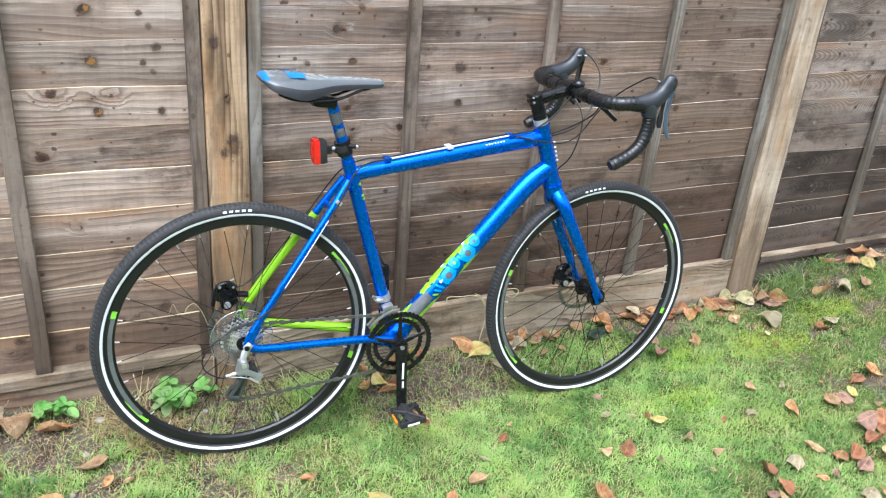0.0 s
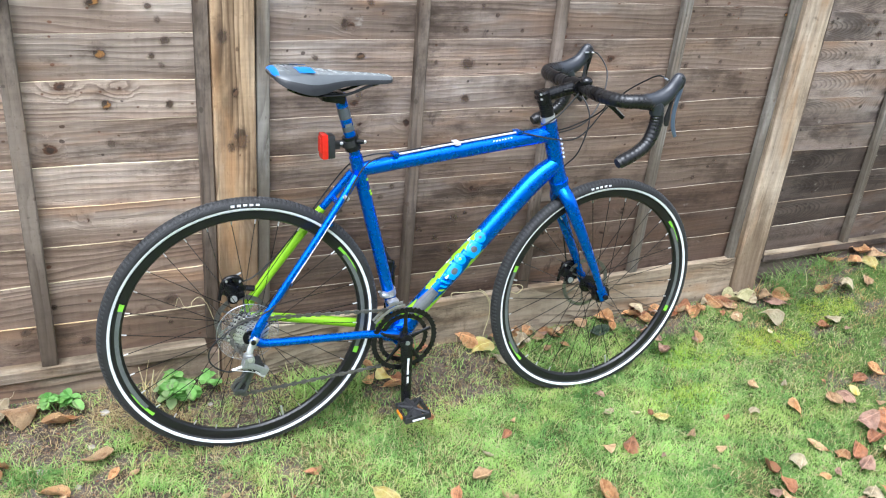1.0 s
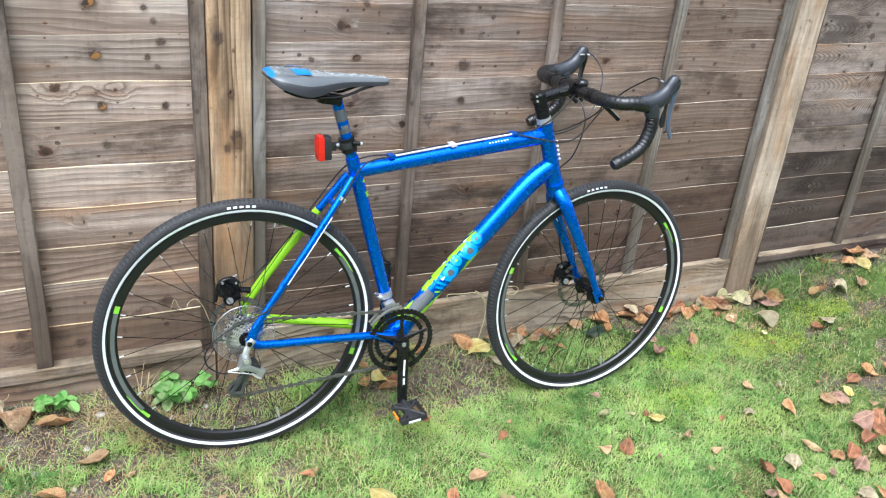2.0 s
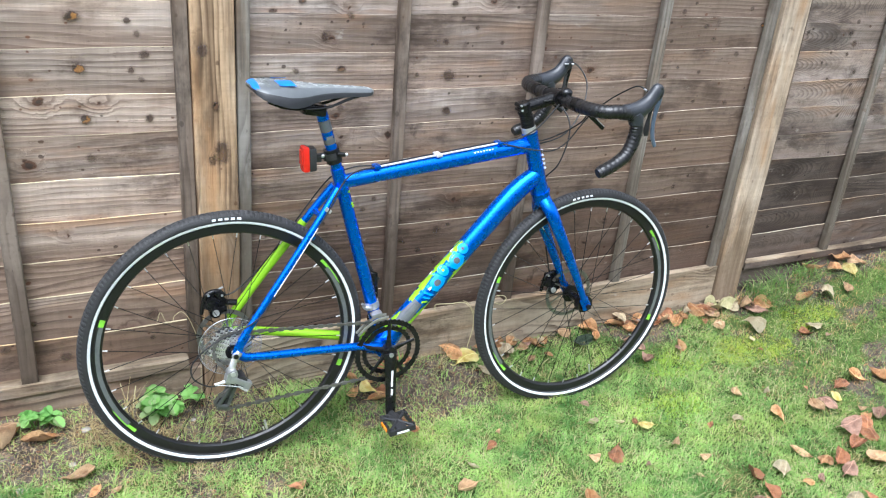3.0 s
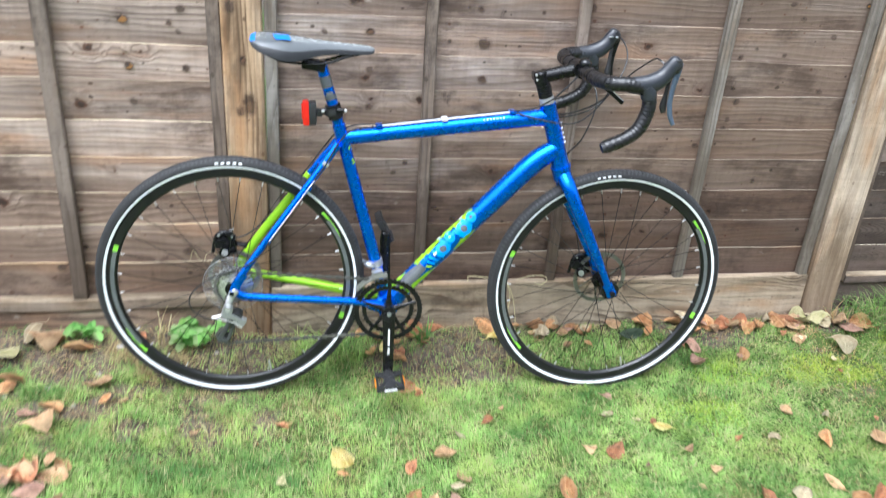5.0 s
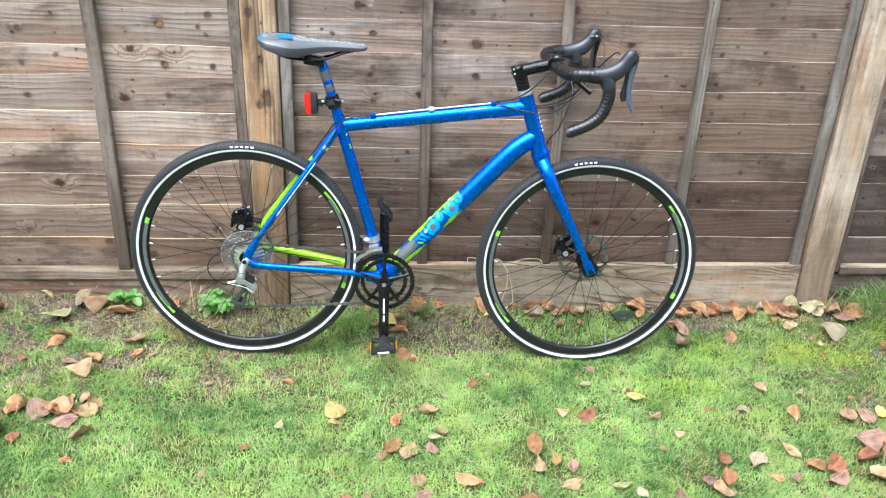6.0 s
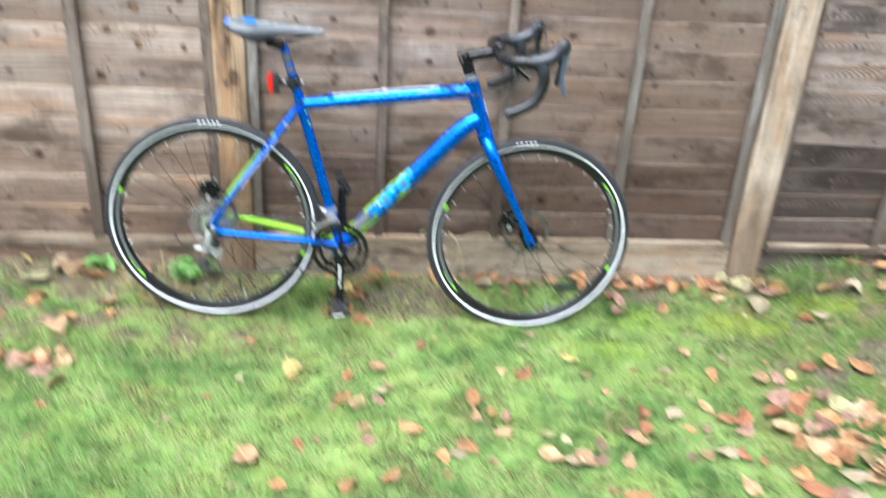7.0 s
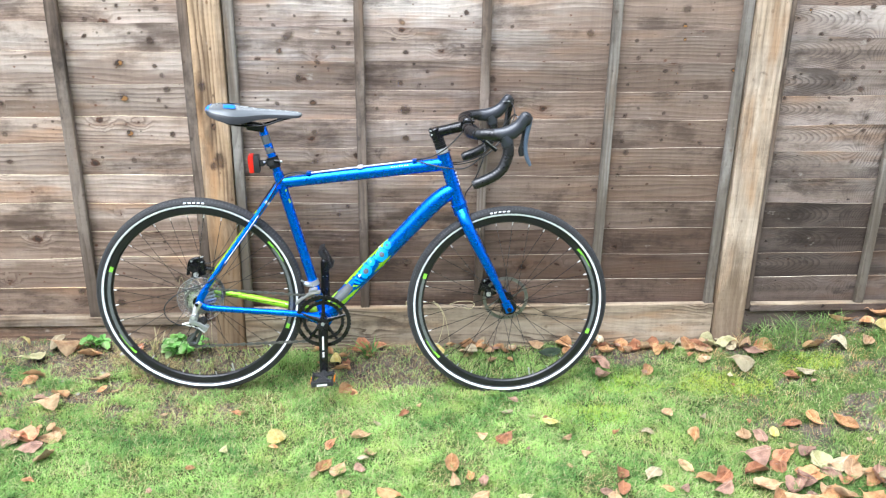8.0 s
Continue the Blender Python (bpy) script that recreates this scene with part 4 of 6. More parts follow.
def hoop(name, s, a, ds, da, mat, lift, hole=0.5, n=16):
    """A printed ring on the down tube: half length ds along it, half angle da round it."""
    bm = bmesh.new()
    d = (tube_b - tube_a).normalized()
    up2 = Vector((d.y, -d.x))
    loops = []
    for k in (1.0, hole):
        loop = []
        for i in range(n):
            th = 2 * math.pi * i / n
            q, ang = s + ds * k * math.cos(th), radians(a + da * k * math.sin(th))
            c, r = tube_a.lerp(tube_b, q), 0.0290 - 0.0030 * q + lift
            c = c + up2 * (r * math.sin(ang))
            loop.append(bm.verts.new(P(c.x, c.y, 0.9 * r * math.cos(ang))))
        loops.append(loop)
    for i in range(n):
        j = (i + 1) % n
        bm.faces.new((loops[0][i], loops[0][j], loops[1][j], loops[1][i]))
    return part(name, bm, mat, down)


wrap("decal", 0.74, 0.95, -30, 84, GREY_PRINT, 0.0008, (0.5, 1.0))
wrap("decal", 0.76, 0.90, 0, 46, RIM_GREY, 0.0011, (0.5, 0.8))
# lime flashes along both edges, each tapering to a point, and a forked end by the bottom bracket
for s, e, a, b, t in ((0.42, 0.335, 50, 96, (1.0, 0.1)), (0.335, 0.47, 44, 82, (0.1, 0.9)), (0.41, 0.55, 56, 108, (0.1, 1.0)), (0.52, 0.68, 52, 110, (0.1, 1.0)), (0.62, 0.76, 50, 100, (0.2, 0.8)),
                      (0.40, 0.50, -52, -12, (0.1, 1.0)), (0.56, 0.50, -48, -18, (0.1, 1.0)), (0.70, 0.80, -50, -16, (0.1, 0.9)), (0.74, 0.96, -52, -2, (0.3, 1.0)), (0.84, 0.97, 44, 104, (0.1, 1.0)),
                      (0.90, 0.975, -30, 60, (0.2, 1.0)), (0.70, 0.77, 54, 100, (1.0, 0.2))):
    wrap("decal", s, e, a, b, LIME, 0.0014, t)


def slash(s0, a0, s1, a1, wide, mat, lift):
    """A printed stroke on the down tube between two places on it, each a share of its length and an angle round it."""
    bm = bmesh.new()
    d = (tube_b - tube_a).normalized()
    up2 = Vector((d.y, -d.x))
    rows = []
    for i in range(6):
        t = i / 5
        pair = []
        for off in (-wide / 2, wide / 2):
            q, ang = s0 + (s1 - s0) * t + off, radians(a0 + (a1 - a0) * t)
            r = 0.0290 - 0.0030 * q + lift
            c = tube_a.lerp(tube_b, q) + up2 * (r * math.sin(ang))
            pair.append(bm.verts.new(P(c.x, c.y, 0.9 * r * math.cos(ang))))
        rows.append(pair)
    for a, b in zip(rows, rows[1:]):
        bm.faces.new((a[0], a[1], b[1], b[0]))
    part("decal", bm, mat, down)


for i, (s, ds, da, hole, mid) in enumerate(((0.366, 0.028, 32, 0.30, 40), (0.436, 0.042, 44, 0.42, 20), (0.524, 0.028, 36, 0.25, 42), (0.594, 0.044, 40, 0.45, 18))):
    hoop("decal", s, mid, ds, da, CYAN, 0.0020, hole)
    hoop("decal", s, mid, ds * hole * 1.08, da * hole * 1.08, (BROWN_PRINT, GREY_PRINT, LIME, GREY_PRINT)[i], 0.0018, 0.03)
    slash(s + 0.030, mid - 40, s + 0.052, mid + 34, 0.016, CYAN, 0.0022)
    slash(s - 0.020, mid + 46, s + 0.016, mid + 60, 0.020, LIME, 0.0023)
for k in range(3):
    slash(0.660 + 0.024 * k, -14, 0.680 + 0.024 * k, 40 - 14 * k, 0.013, (CYAN, CYAN, LIME)[k], 0.0021)
wrap("decal", 0.335, 0.375, 20, 52, BROWN_PRINT, 0.0012, (0.4, 1.0))
wrap("decal", 0.40, 0.47, 58, 76, BROWN_PRINT, 0.0012, (1.0, 0.4))
for s, a in ((0.40, 76), (0.565, 84), (0.63, 20)):
    wrap("decal", s, s + 0.024, a, a + 16, WHITE, 0.0026, (0.2, 1.0))

# plain white shapes for the print on the top tube and the head tube badge
for i in range(7):
    bm = bmesh.new()
    box(bm, P(0.632 + i * 0.0085, 0.4705 + i * 0.00126, 0.0134), (0.0048, 0.0024, 0.004), Matrix.Rotation(-0.147, 3, "Y"), 0.0006)
    part("print_mark", bm, WHITE, bike)
for i in range(5):
    bm = bmesh.new()
    box(bm, P(0.8385 + i * 0.0044, 0.470 - i * 0.0122, 0.0110), (0.0022, 0.009, 0.006), Matrix.Rotation(0.35, 3, "Y"), 0.0012)
    part("badge_mark", bm, WHITE, bike)
for u, v in ((0.2905, 0.383), (0.300, 0.352), (0.303, 0.345)):
    bm = bmesh.new()
    box(bm, P(u, v, 0.0148), (0.004, 0.0026, 0.007), Matrix.Rotation(0.3, 3, "Y"), 0.0006)
    part("paint_fleck", bm, LIME, bike)

# fork and headset
bm = bmesh.new()
tube(bm, run((0.857, 0.352, 0), (0.862, 0.338, 0), (0.869, 0.318, 0)), 0.0255, 20)
for side in (1, -1):
    q = spline(((0.866, 0.330, 0.010 * side, 0.021), (0.880, 0.300, 0.034 * side, 0.0195), (0.905, 0.250, 0.045 * side, 0.0175), (0.945, 0.178, 0.050 * side, 0.0150), (0.995, 0.088, 0.052 * side, 0.0115), (1.030, 0.020, 0.053 * side, 0.0095)), 6)
    tube(bm, [P(*c[:3]) for c in q], [c[3] for c in q], 16, 0.8)
    tube(bm, [P(1.028, 0.024, 0.053 * side), P(BASE, 0.0, 0.053 * side), P(BASE + 0.005, -0.013, 0.053 * side)], 0.0145, 12, 0.35)
part("fork", bm, BLUE, bike, "blue rigid fork with tapered blades")
rod("headset_ring", ((0.8575, 0.3515, 0), (0.8595, 0.346, 0)), 0.0275, BLUE, steps=1, seg=24)
rod("headset_ring", ((0.7915, 0.535, 0), (0.797, 0.520, 0)), 0.0195, SILVER, label="silver headset cup", steps=1, seg=24)
for i in range(4):
    t = i / 4
    u, v = 0.776 + 0.0155 * t, 0.5755 - 0.041 * t
    rod("spacer", ((u, v, 0), (u + 0.0034, v - 0.009, 0)), 0.0185, BLACK, steps=1, seg=20)

# stem
bm = bmesh.new()
tube(bm, run((0.7672, 0.5960, 0), (0.7750, 0.573, 0)), 0.0195, 18)
tube(bm, [P(0.7655, 0.6005, 0), P(0.7672, 0.5960, 0)], [0.0150, 0.0178], 18)
for v in (0.580, 0.5925):
    tube(bm, [P(0.7545 + (0.5925 - v) * 0.3, v, -0.012), P(0.7545 + (0.5925 - v) * 0.3, v, 0.012)], 0.0068, 12)
tube(bm, run((0.770, 0.585, 0), (0.820, 0.599, 0), (0.860, 0.610, 0)), 0.0172, 18)
tube(bm, [P(0.870, 0.613, -0.023), P(0.870, 0.613, 0.023)], 0.0215, 20)
for w in (-0.017, 0.017):
    for v in (0.598, 0.628):
        tube(bm, [P(0.884, v, w), P(0.894, v + 0.001, w)], 0.0055, 10)
stem = part("stem", bm, BLACK, bike, "black alloy stem")
for v, w in ((0.580, 0.012), (0.5925, 0.012)):
    bm = bmesh.new()
    tube(bm, [P(0.7545 + (0.5925 - v) * 0.3, v, w), P(0.7545 + (0.5925 - v) * 0.3, v, w + 0.004)], 0.0030, 10)
    part("bolt", bm, SILVER, stem)
rod("badge_mark", ((0.820, 0.6045, 0.0155), (0.845, 0.609, 0.0155)), 0.003, PLASTIC, stem, steps=1)

# handlebar, tape, hoods, levers
rod("handlebar", ((0.870, 0.613, -0.06), (0.870, 0.613, 0.06)), 0.0145, BLACK, steps=4)
for side in (1, -1):
    rod("bar_tape", ((0.870, 0.613, 0.046 * side, 0.0160), (0.870, 0.613, 0.10 * side, 0.0165), (0.873, 0.614, 0.150 * side, 0.0168), (0.893, 0.616, 0.188 * side, 0.0170),
                     (0.930, 0.619, 0.203 * side, 0.0170), (0.962, 0.613, 0.205 * side, 0.0168), (0.980, 0.590, 0.206 * side, 0.0165), (0.981, 0.556, 0.207 * side, 0.0165),
                     (0.966, 0.516, 0.209 * side, 0.0165), (0.936, 0.490, 0.211 * side, 0.0162), (0.886, 0.467, 0.214 * side, 0.0160)), 0.016, TAPE, steps=11, ridge=0.085, label="wound black bar tape")
    rod("bar_plug", ((0.888, 0.468, 0.214 * side, 0.0150), (0.879, 0.464, 0.214 * side, 0.0125)), 0.01, PLASTIC, steps=1)
    hood = rod("brake_hood", ((0.930, 0.618, 0.203 * side, 0.0188), (0.934, 0.618, 0.203 * side, 0.0198), (0.962, 0.620, 0.205 * side, 0.0222), (0.988, 0.629, 0.206 * side, 0.0228), (1.006, 0.643, 0.206 * side, 0.0205),
                              (1.016, 0.656, 0.206 * side, 0.0188), (1.0245, 0.670, 0.206 * side, 0.0180), (1.030, 0.680, 0.206 * side, 0.0160), (1.034, 0.6865, 0.206 * side, 0.0105), (1.0355, 0.689, 0.206 * side, 0.0030)), 0.02, HOOD, steps=5, flat=0.82, seg=18)
    bm = bmesh.new()
    blob(bm, P(1.030, 0.668, 0.206 * side), (0.018, 0.0135, 0.022), Matrix.Rotation(0.3, 3, "Y"))
    part("lever_bracket", bm, PLASTIC, hood)
    rod("hood_collar", ((0.978, 0.588, 0.206 * side, 0.0180), (0.976, 0.602, 0.206 * side, 0.0195), (0.968, 0.616, 0.205 * side, 0.0205)), 0.018, HOOD, hood, steps=3, seg=18)
    bm = bmesh.new()
    blob(bm, P(1.0305, 0.681, 0.206 * side), (0.0135, 0.0145, 0.010), Matrix.Rotation(0.5, 3, "Y"))
    part("hood_cap", bm, SADDLE_DARK, hood)
    rod("brake_lever", ((1.040, 0.676, 0.206 * side, 0.0100), (1.039, 0.650, 0.206 * side, 0.0085), (1.035, 0.618, 0.206 * side, 0.0068), (1.034, 0.585, 0.206 * side, 0.0064), (1.040, 0.553, 0.206 * side, 0.0064),
                        (1.053, 0.528, 0.206 * side, 0.0050)), 0.008, LEVER if side > 0 else BLACK, hood, flat=0.55, label="blue-grey brake lever blade" if side > 0 else "dark brake lever blade")
    rod("shift_paddle", ((1.026, 0.640, 0.200 * side, 0.005), (1.024, 0.600, 0.198 * side, 0.0055), (1.023, 0.572, 0.197 * side, 0.009), (1.026, 0.555, 0.197 * side, 0.006)), 0.006, PLASTIC, hood, flat=0.6)
    inter = rod("crosstop_lever", ((0.884, 0.602, 0.098 * side, 0.0085), (0.905, 0.592, 0.100 * side, 0.0080), (0.932, 0.572, 0.100 * side, 0.0058), (0.960, 0.552, 0.100 * side, 0.0062)), 0.006, BLACK, flat=0.8)
    rod("lever_edge", ((0.884, 0.6095, 0.1015 * side), (0.906, 0.5985, 0.1035 * side), (0.933, 0.5770, 0.1035 * side), (0.960, 0.557, 0.1030 * side)), 0.0013, STEEL, inter, seg=6, label="bright metal edge of the lever")
    bm = bmesh.new()
    tube(bm, [P(0.870, 0.613, 0.088 * side), P(0.870, 0.613, 0.108 * side)], 0.0185, 16)
    part("clamp", bm, BLACK, inter)
bm = bmesh.new()
blob(bm, P(0.868, 0.634, 0.042), (0.017, 0.017, 0.013))
tube(bm, [P(0.868, 0.613, 0.042), P(0.868, 0.631, 0.042)], 0.010, 12)
part("bell", bm, GLOSS, bike, "small glossy black bell")

# cables
rod("cable", ((1.012, 0.668, 0.195), (1.000, 0.676, 0.165), (0.992, 0.655, 0.125), (0.975, 0.615, 0.075), (0.950, 0.560, 0.035), (0.905, 0.500, 0.030), (0.860, 0.476, 0.033), (0.800, 0.478, 0.031), (0.712, 0.492, 0.014)), 0.0020, CABLE, seg=8)
rod("cable", ((1.012, 0.668, -0.195), (1.035, 0.672, -0.165), (1.040, 0.630, -0.110), (1.000, 0.565, -0.060), (0.935, 0.505, -0.030), (0.860, 0.478, -0.032), (0.800, 0.480, -0.030), (0.712, 0.494, -0.010)), 0.0020, CABLE, seg=8)
rod("cable", ((0.890, 0.596, -0.090), (0.925, 0.575, -0.050), (0.935, 0.520, -0.010), (0.905, 0.430, 0.004), (0.880, 0.370, -0.028), (0.900, 0.290, -0.062), (0.950, 0.160, -0.070), (0.985, 0.050, -0.074)), 0.0021, CABLE, seg=8, label="front brake cable")
rod("cable", ((0.890, 0.596, 0.090), (0.930, 0.580, 0.060), (0.945, 0.548, 0.020), (0.920, 0.510, -0.020), (0.850, 0.483, -0.034), (0.712, 0.493, 0.0)), 0.0021, CABLE, seg=8)
rod("cable", ((0.860, 0.600, 0.030), (0.830, 0.565, 0.030), (0.800, 0.535, 0.028), (0.760, 0.510, 0.022), (0.712, 0.496, 0.008)), 0.0022, CABLE, seg=8)
for w, m, tint in ((-0.008, CABLE, "black"), (0.007, WHITE_CABLE, "pale")):
    rod("cable", ((0.712, 0.4935, w), (0.53, 0.4665, w), (0.362, 0.4405, w)), 0.0018 if tint == "black" else 0.0027, m, seg=8, label=f"{tint} cable sleeve on the top tube", steps=3)
for u, v in ((0.364, 0.441), (0.53, 0.466), (0.706, 0.492)):
    bm = bmesh.new()
    box(bm, P(u, v, 0.001), (0.016, 0.030, 0.008), Matrix.Rotation(-0.147, 3, "Y"), 0.002)
    part("cable_guide", bm, BLUE if u != 0.53 else WHITE_CABLE, bike)
rod("cable", ((0.362, 0.441, 0.011), (0.320, 0.438, 0.016), (0.285, 0.425, 0.024), (0.258, 0.392, 0.030), (0.232, 0.345, 0.040), (0.205, 0.305, 0.046)), 0.0020, CABLE, seg=8)
rod("cable", ((0.205, 0.305, 0.046), (0.150, 0.225, 0.058), (0.095, 0.145, 0.066)), 0.0015, WHITE_CABLE, seg=8)
rod("cable", ((0.095, 0.145, 0.066), (0.075, 0.110, 0.068), (0.035, 0.078, 0.072), (-0.050, 0.045, 0.078), (-0.100, 0.0, 0.080), (-0.100, -0.042, 0.080), (-0.065, -0.070, 0.078), (-0.035, -0.072, 0.076)), 0.0020, CABLE, seg=8, label="rear gear cable loop")
rod("cable", ((0.362, 0.441, -0.009), (0.310, 0.436, -0.016), (0.262, 0.412, -0.030), (0.225, 0.360, -0.046), (0.185, 0.300, -0.052), (0.100, 0.175, -0.066), (0.030, 0.105, -0.070), (-0.020, 0.098, -0.066)), 0.0020, CABLE, seg=8, label="rear brake cable")
for u, v, w in ((0.232, 0.345, 0.036), (0.190, 0.283, 0.044), (0.090, 0.142, 0.060)):
    bm = bmesh.new()
    box(bm, P(u, v, w), (0.010, 0.009, 0.016), Matrix.Rotation(-0.95, 3, "Y"), 0.002)
    part("cable_guide", bm, SILVER if u > 0.2 else BLUE, bike)

for a, b in (((1.010, 0.669, -0.190), (1.018, 0.671, -0.181)), ((1.024, 0.672, -0.176), (1.029, 0.672, -0.171)), ((1.009, 0.670, 0.190), (1.006, 0.673, 0.180))):
    rod("ferrule", (a, b), 0.0026, ALLOY, steps=1, seg=8)

# seat post, collar, lamp, saddle
post = rod("seat_post", ((0.262, 0.440, 0), (0.2135, 0.590, 0)), 0.0140, BLUE, steps=1, seg=20)
for s0, s1, m in ((0.62, 0.80, GREY_PRINT), (0.42, 0.50, GREY_PRINT), (0.50, 0.55, RIM_GREY)):
    a, b = Vector((0.262, 0.440)).lerp(Vector((0.2135, 0.590)), s0), Vector((0.262, 0.440)).lerp(Vector((0.2135, 0.590)), s1)
    bm = bmesh.new()
    tube(bm, [P(a.x, a.y), P(b.x, b.y)], 0.0144, 20, caps=False)
    if m is RIM_GREY:
        bmesh.ops.delete(bm, geom=[f for f in bm.faces if f.calc_center_median().y > -0.012], context="FACES")
    part("band", bm, m, post)
collar = rod("seat_collar", ((0.2555, 0.456, 0), (0.2445, 0.490, 0)), 0.0195, BLACK, steps=1, seg=20)
rod("clamp_bolt", ((0.256, 0.480, 0.017), (0.274, 0.479, 0.019)), 0.0055, BLACK, collar, steps=1)
bm = bmesh.new()
blob(bm, P(0.277, 0.479, 0.020), (0.004, 0.003, 0.004))
part("bolt_head", bm, SILVER, collar)

bm = bmesh.new()
box(bm, P(0.196, 0.466, 0.0), (0.021, 0.034, 0.058), Matrix.Rotation(-0.06, 3, "Y"), 0.006)
box(bm, P(0.212, 0.468, 0.0), (0.018, 0.014, 0.020), None, 0.003)
tube(bm, [P(0.214, 0.470, 0), P(0.242, 0.474, 0)], 0.008, 10)
tube(bm, [P(0.248, 0.466, 0), P(0.2435, 0.481, 0)], 0.0205, 18)
lamp = part("rear_lamp", bm, PLASTIC, bike, "black bodied rear lamp on the seat post")
bm = bmesh.new()
box(bm, P(0.1805, 0.4665, 0.0), (0.017, 0.036, 0.062), Matrix.Rotation(-0.06, 3, "Y"), 0.0065)
box(bm, P(0.1712, 0.470, 0.0), (0.003, 0.022, 0.036), Matrix.Rotation(-0.06, 3, "Y"), 0.001)
part("lens", bm, RED, lamp, "red lens")
bm = bmesh.new()
blob(bm, P(0.222, 0.474, 0.010), (0.0045, 0.003, 0.0045))
part("screw", bm, SILVER, lamp)


def make_saddle():
    """Loft: half width, top and underside heights along the saddle."""
    rows = [(0.046, 0.030, 0.645, 0.640), (0.052, 0.050, 0.650, 0.630), (0.070, 0.066, 0.654, 0.619), (0.100, 0.071, 0.654, 0.609), (0.130, 0.069, 0.652, 0.602),
            (0.160, 0.056, 0.649, 0.602), (0.190, 0.041, 0.646, 0.608), (0.220, 0.031, 0.644, 0.614), (0.260, 0.024, 0.642, 0.617), (0.300, 0.021, 0.640, 0.618), (0.325, 0.019, 0.638, 0.619), (0.338, 0.014, 0.635, 0.622), (0.343, 0.006, 0.631, 0.626)]
    q = spline(rows, 4)
    bm = bmesh.new()
    rings = []
    for u, hw, top, low in q:
        ring = []
        for k in range(17):
            a = math.pi * (k / 16)
            c, s = math.cos(a), math.sin(a)
            ring.append(bm.verts.new(P(u, low + (top - low) * (abs(s) ** 0.80), hw * math.copysign(abs(c) ** 0.85, c))))
        rings.append(ring)
    for a, b in zip(rings, rings[1:]):
        for k in range(16):
            f = bm.faces.new((a[k], a[k + 1], b[k + 1], b[k]))
            mid = f.calc_center_median()
            u, w = mid.x, -mid.y
            side = abs(w) / 0.07
            # flanks get a darker grey: dark side vinyl with some shading painted in
            f.material_index = 1 if (k < 2 or k > 13) else 3 if (k < 5 or k > 10) else 0
            if u < 0.061 and mid.z > R + 0.641:
                f.material_index = 2
        bm.faces.new((a[16], a[0], b[0], b[16])).material_index = 1
    bm.faces.new(rings[0])
    bm.faces.new(rings[-1][::-1])
    return part("saddle", bm, [SADDLE, SADDLE_DARK, SADDLE_BLUE, SADDLE_SIDE], bike, "grey and black vinyl saddle with blue tail")


saddle = make_saddle()
for u0, u1, w0, w1, m in ((0.078, 0.096, 0.012, 0.052, SADDLE_SIDE), (0.098, 0.135, 0.016, 0.046, SADDLE_BLUE), (0.068, 0.075, 0.016, 0.050, RIM_GREY)):
    for sgn in (1, -1):
        bm = bmesh.new()
        grid = [[bm.verts.new(P(u0 + (u1 - u0) * i / 4 + 0.25 * (w0 + (w1 - w0) * j / 4 - w0), 0.6075 + 0.0483 * (max(0.0, 1 - ((w0 + (w1 - w0) * j / 4) / 0.0715) ** 2.353)) ** 0.40, sgn * (w0 + (w1 - w0) * j / 4))) for j in range(5)] for i in range(5)]
        for i in range(4):
            for j in range(4):
                bm.faces.new((grid[i][j], grid[i + 1][j], grid[i + 1][j + 1], grid[i][j + 1]))
        part("saddle_panel", bm, m, saddle)
for w in (0.021, -0.021):
    rod("rail", ((0.085, 0.607, w), (0.120, 0.594, w), (0.165, 0.590, w), (0.225, 0.594, w), (0.275, 0.611, w * 0.8), (0.318, 0.622, w * 0.5)), 0.0035, BLACK, saddle, seg=8)
bm = bmesh.new()
box(bm, P(0.196, 0.586, 0), (0.058, 0.044, 0.026), Matrix.Rotation(0.12, 3, "Y"), 0.007)
part("saddle_clamp", bm, BLACK, bike)


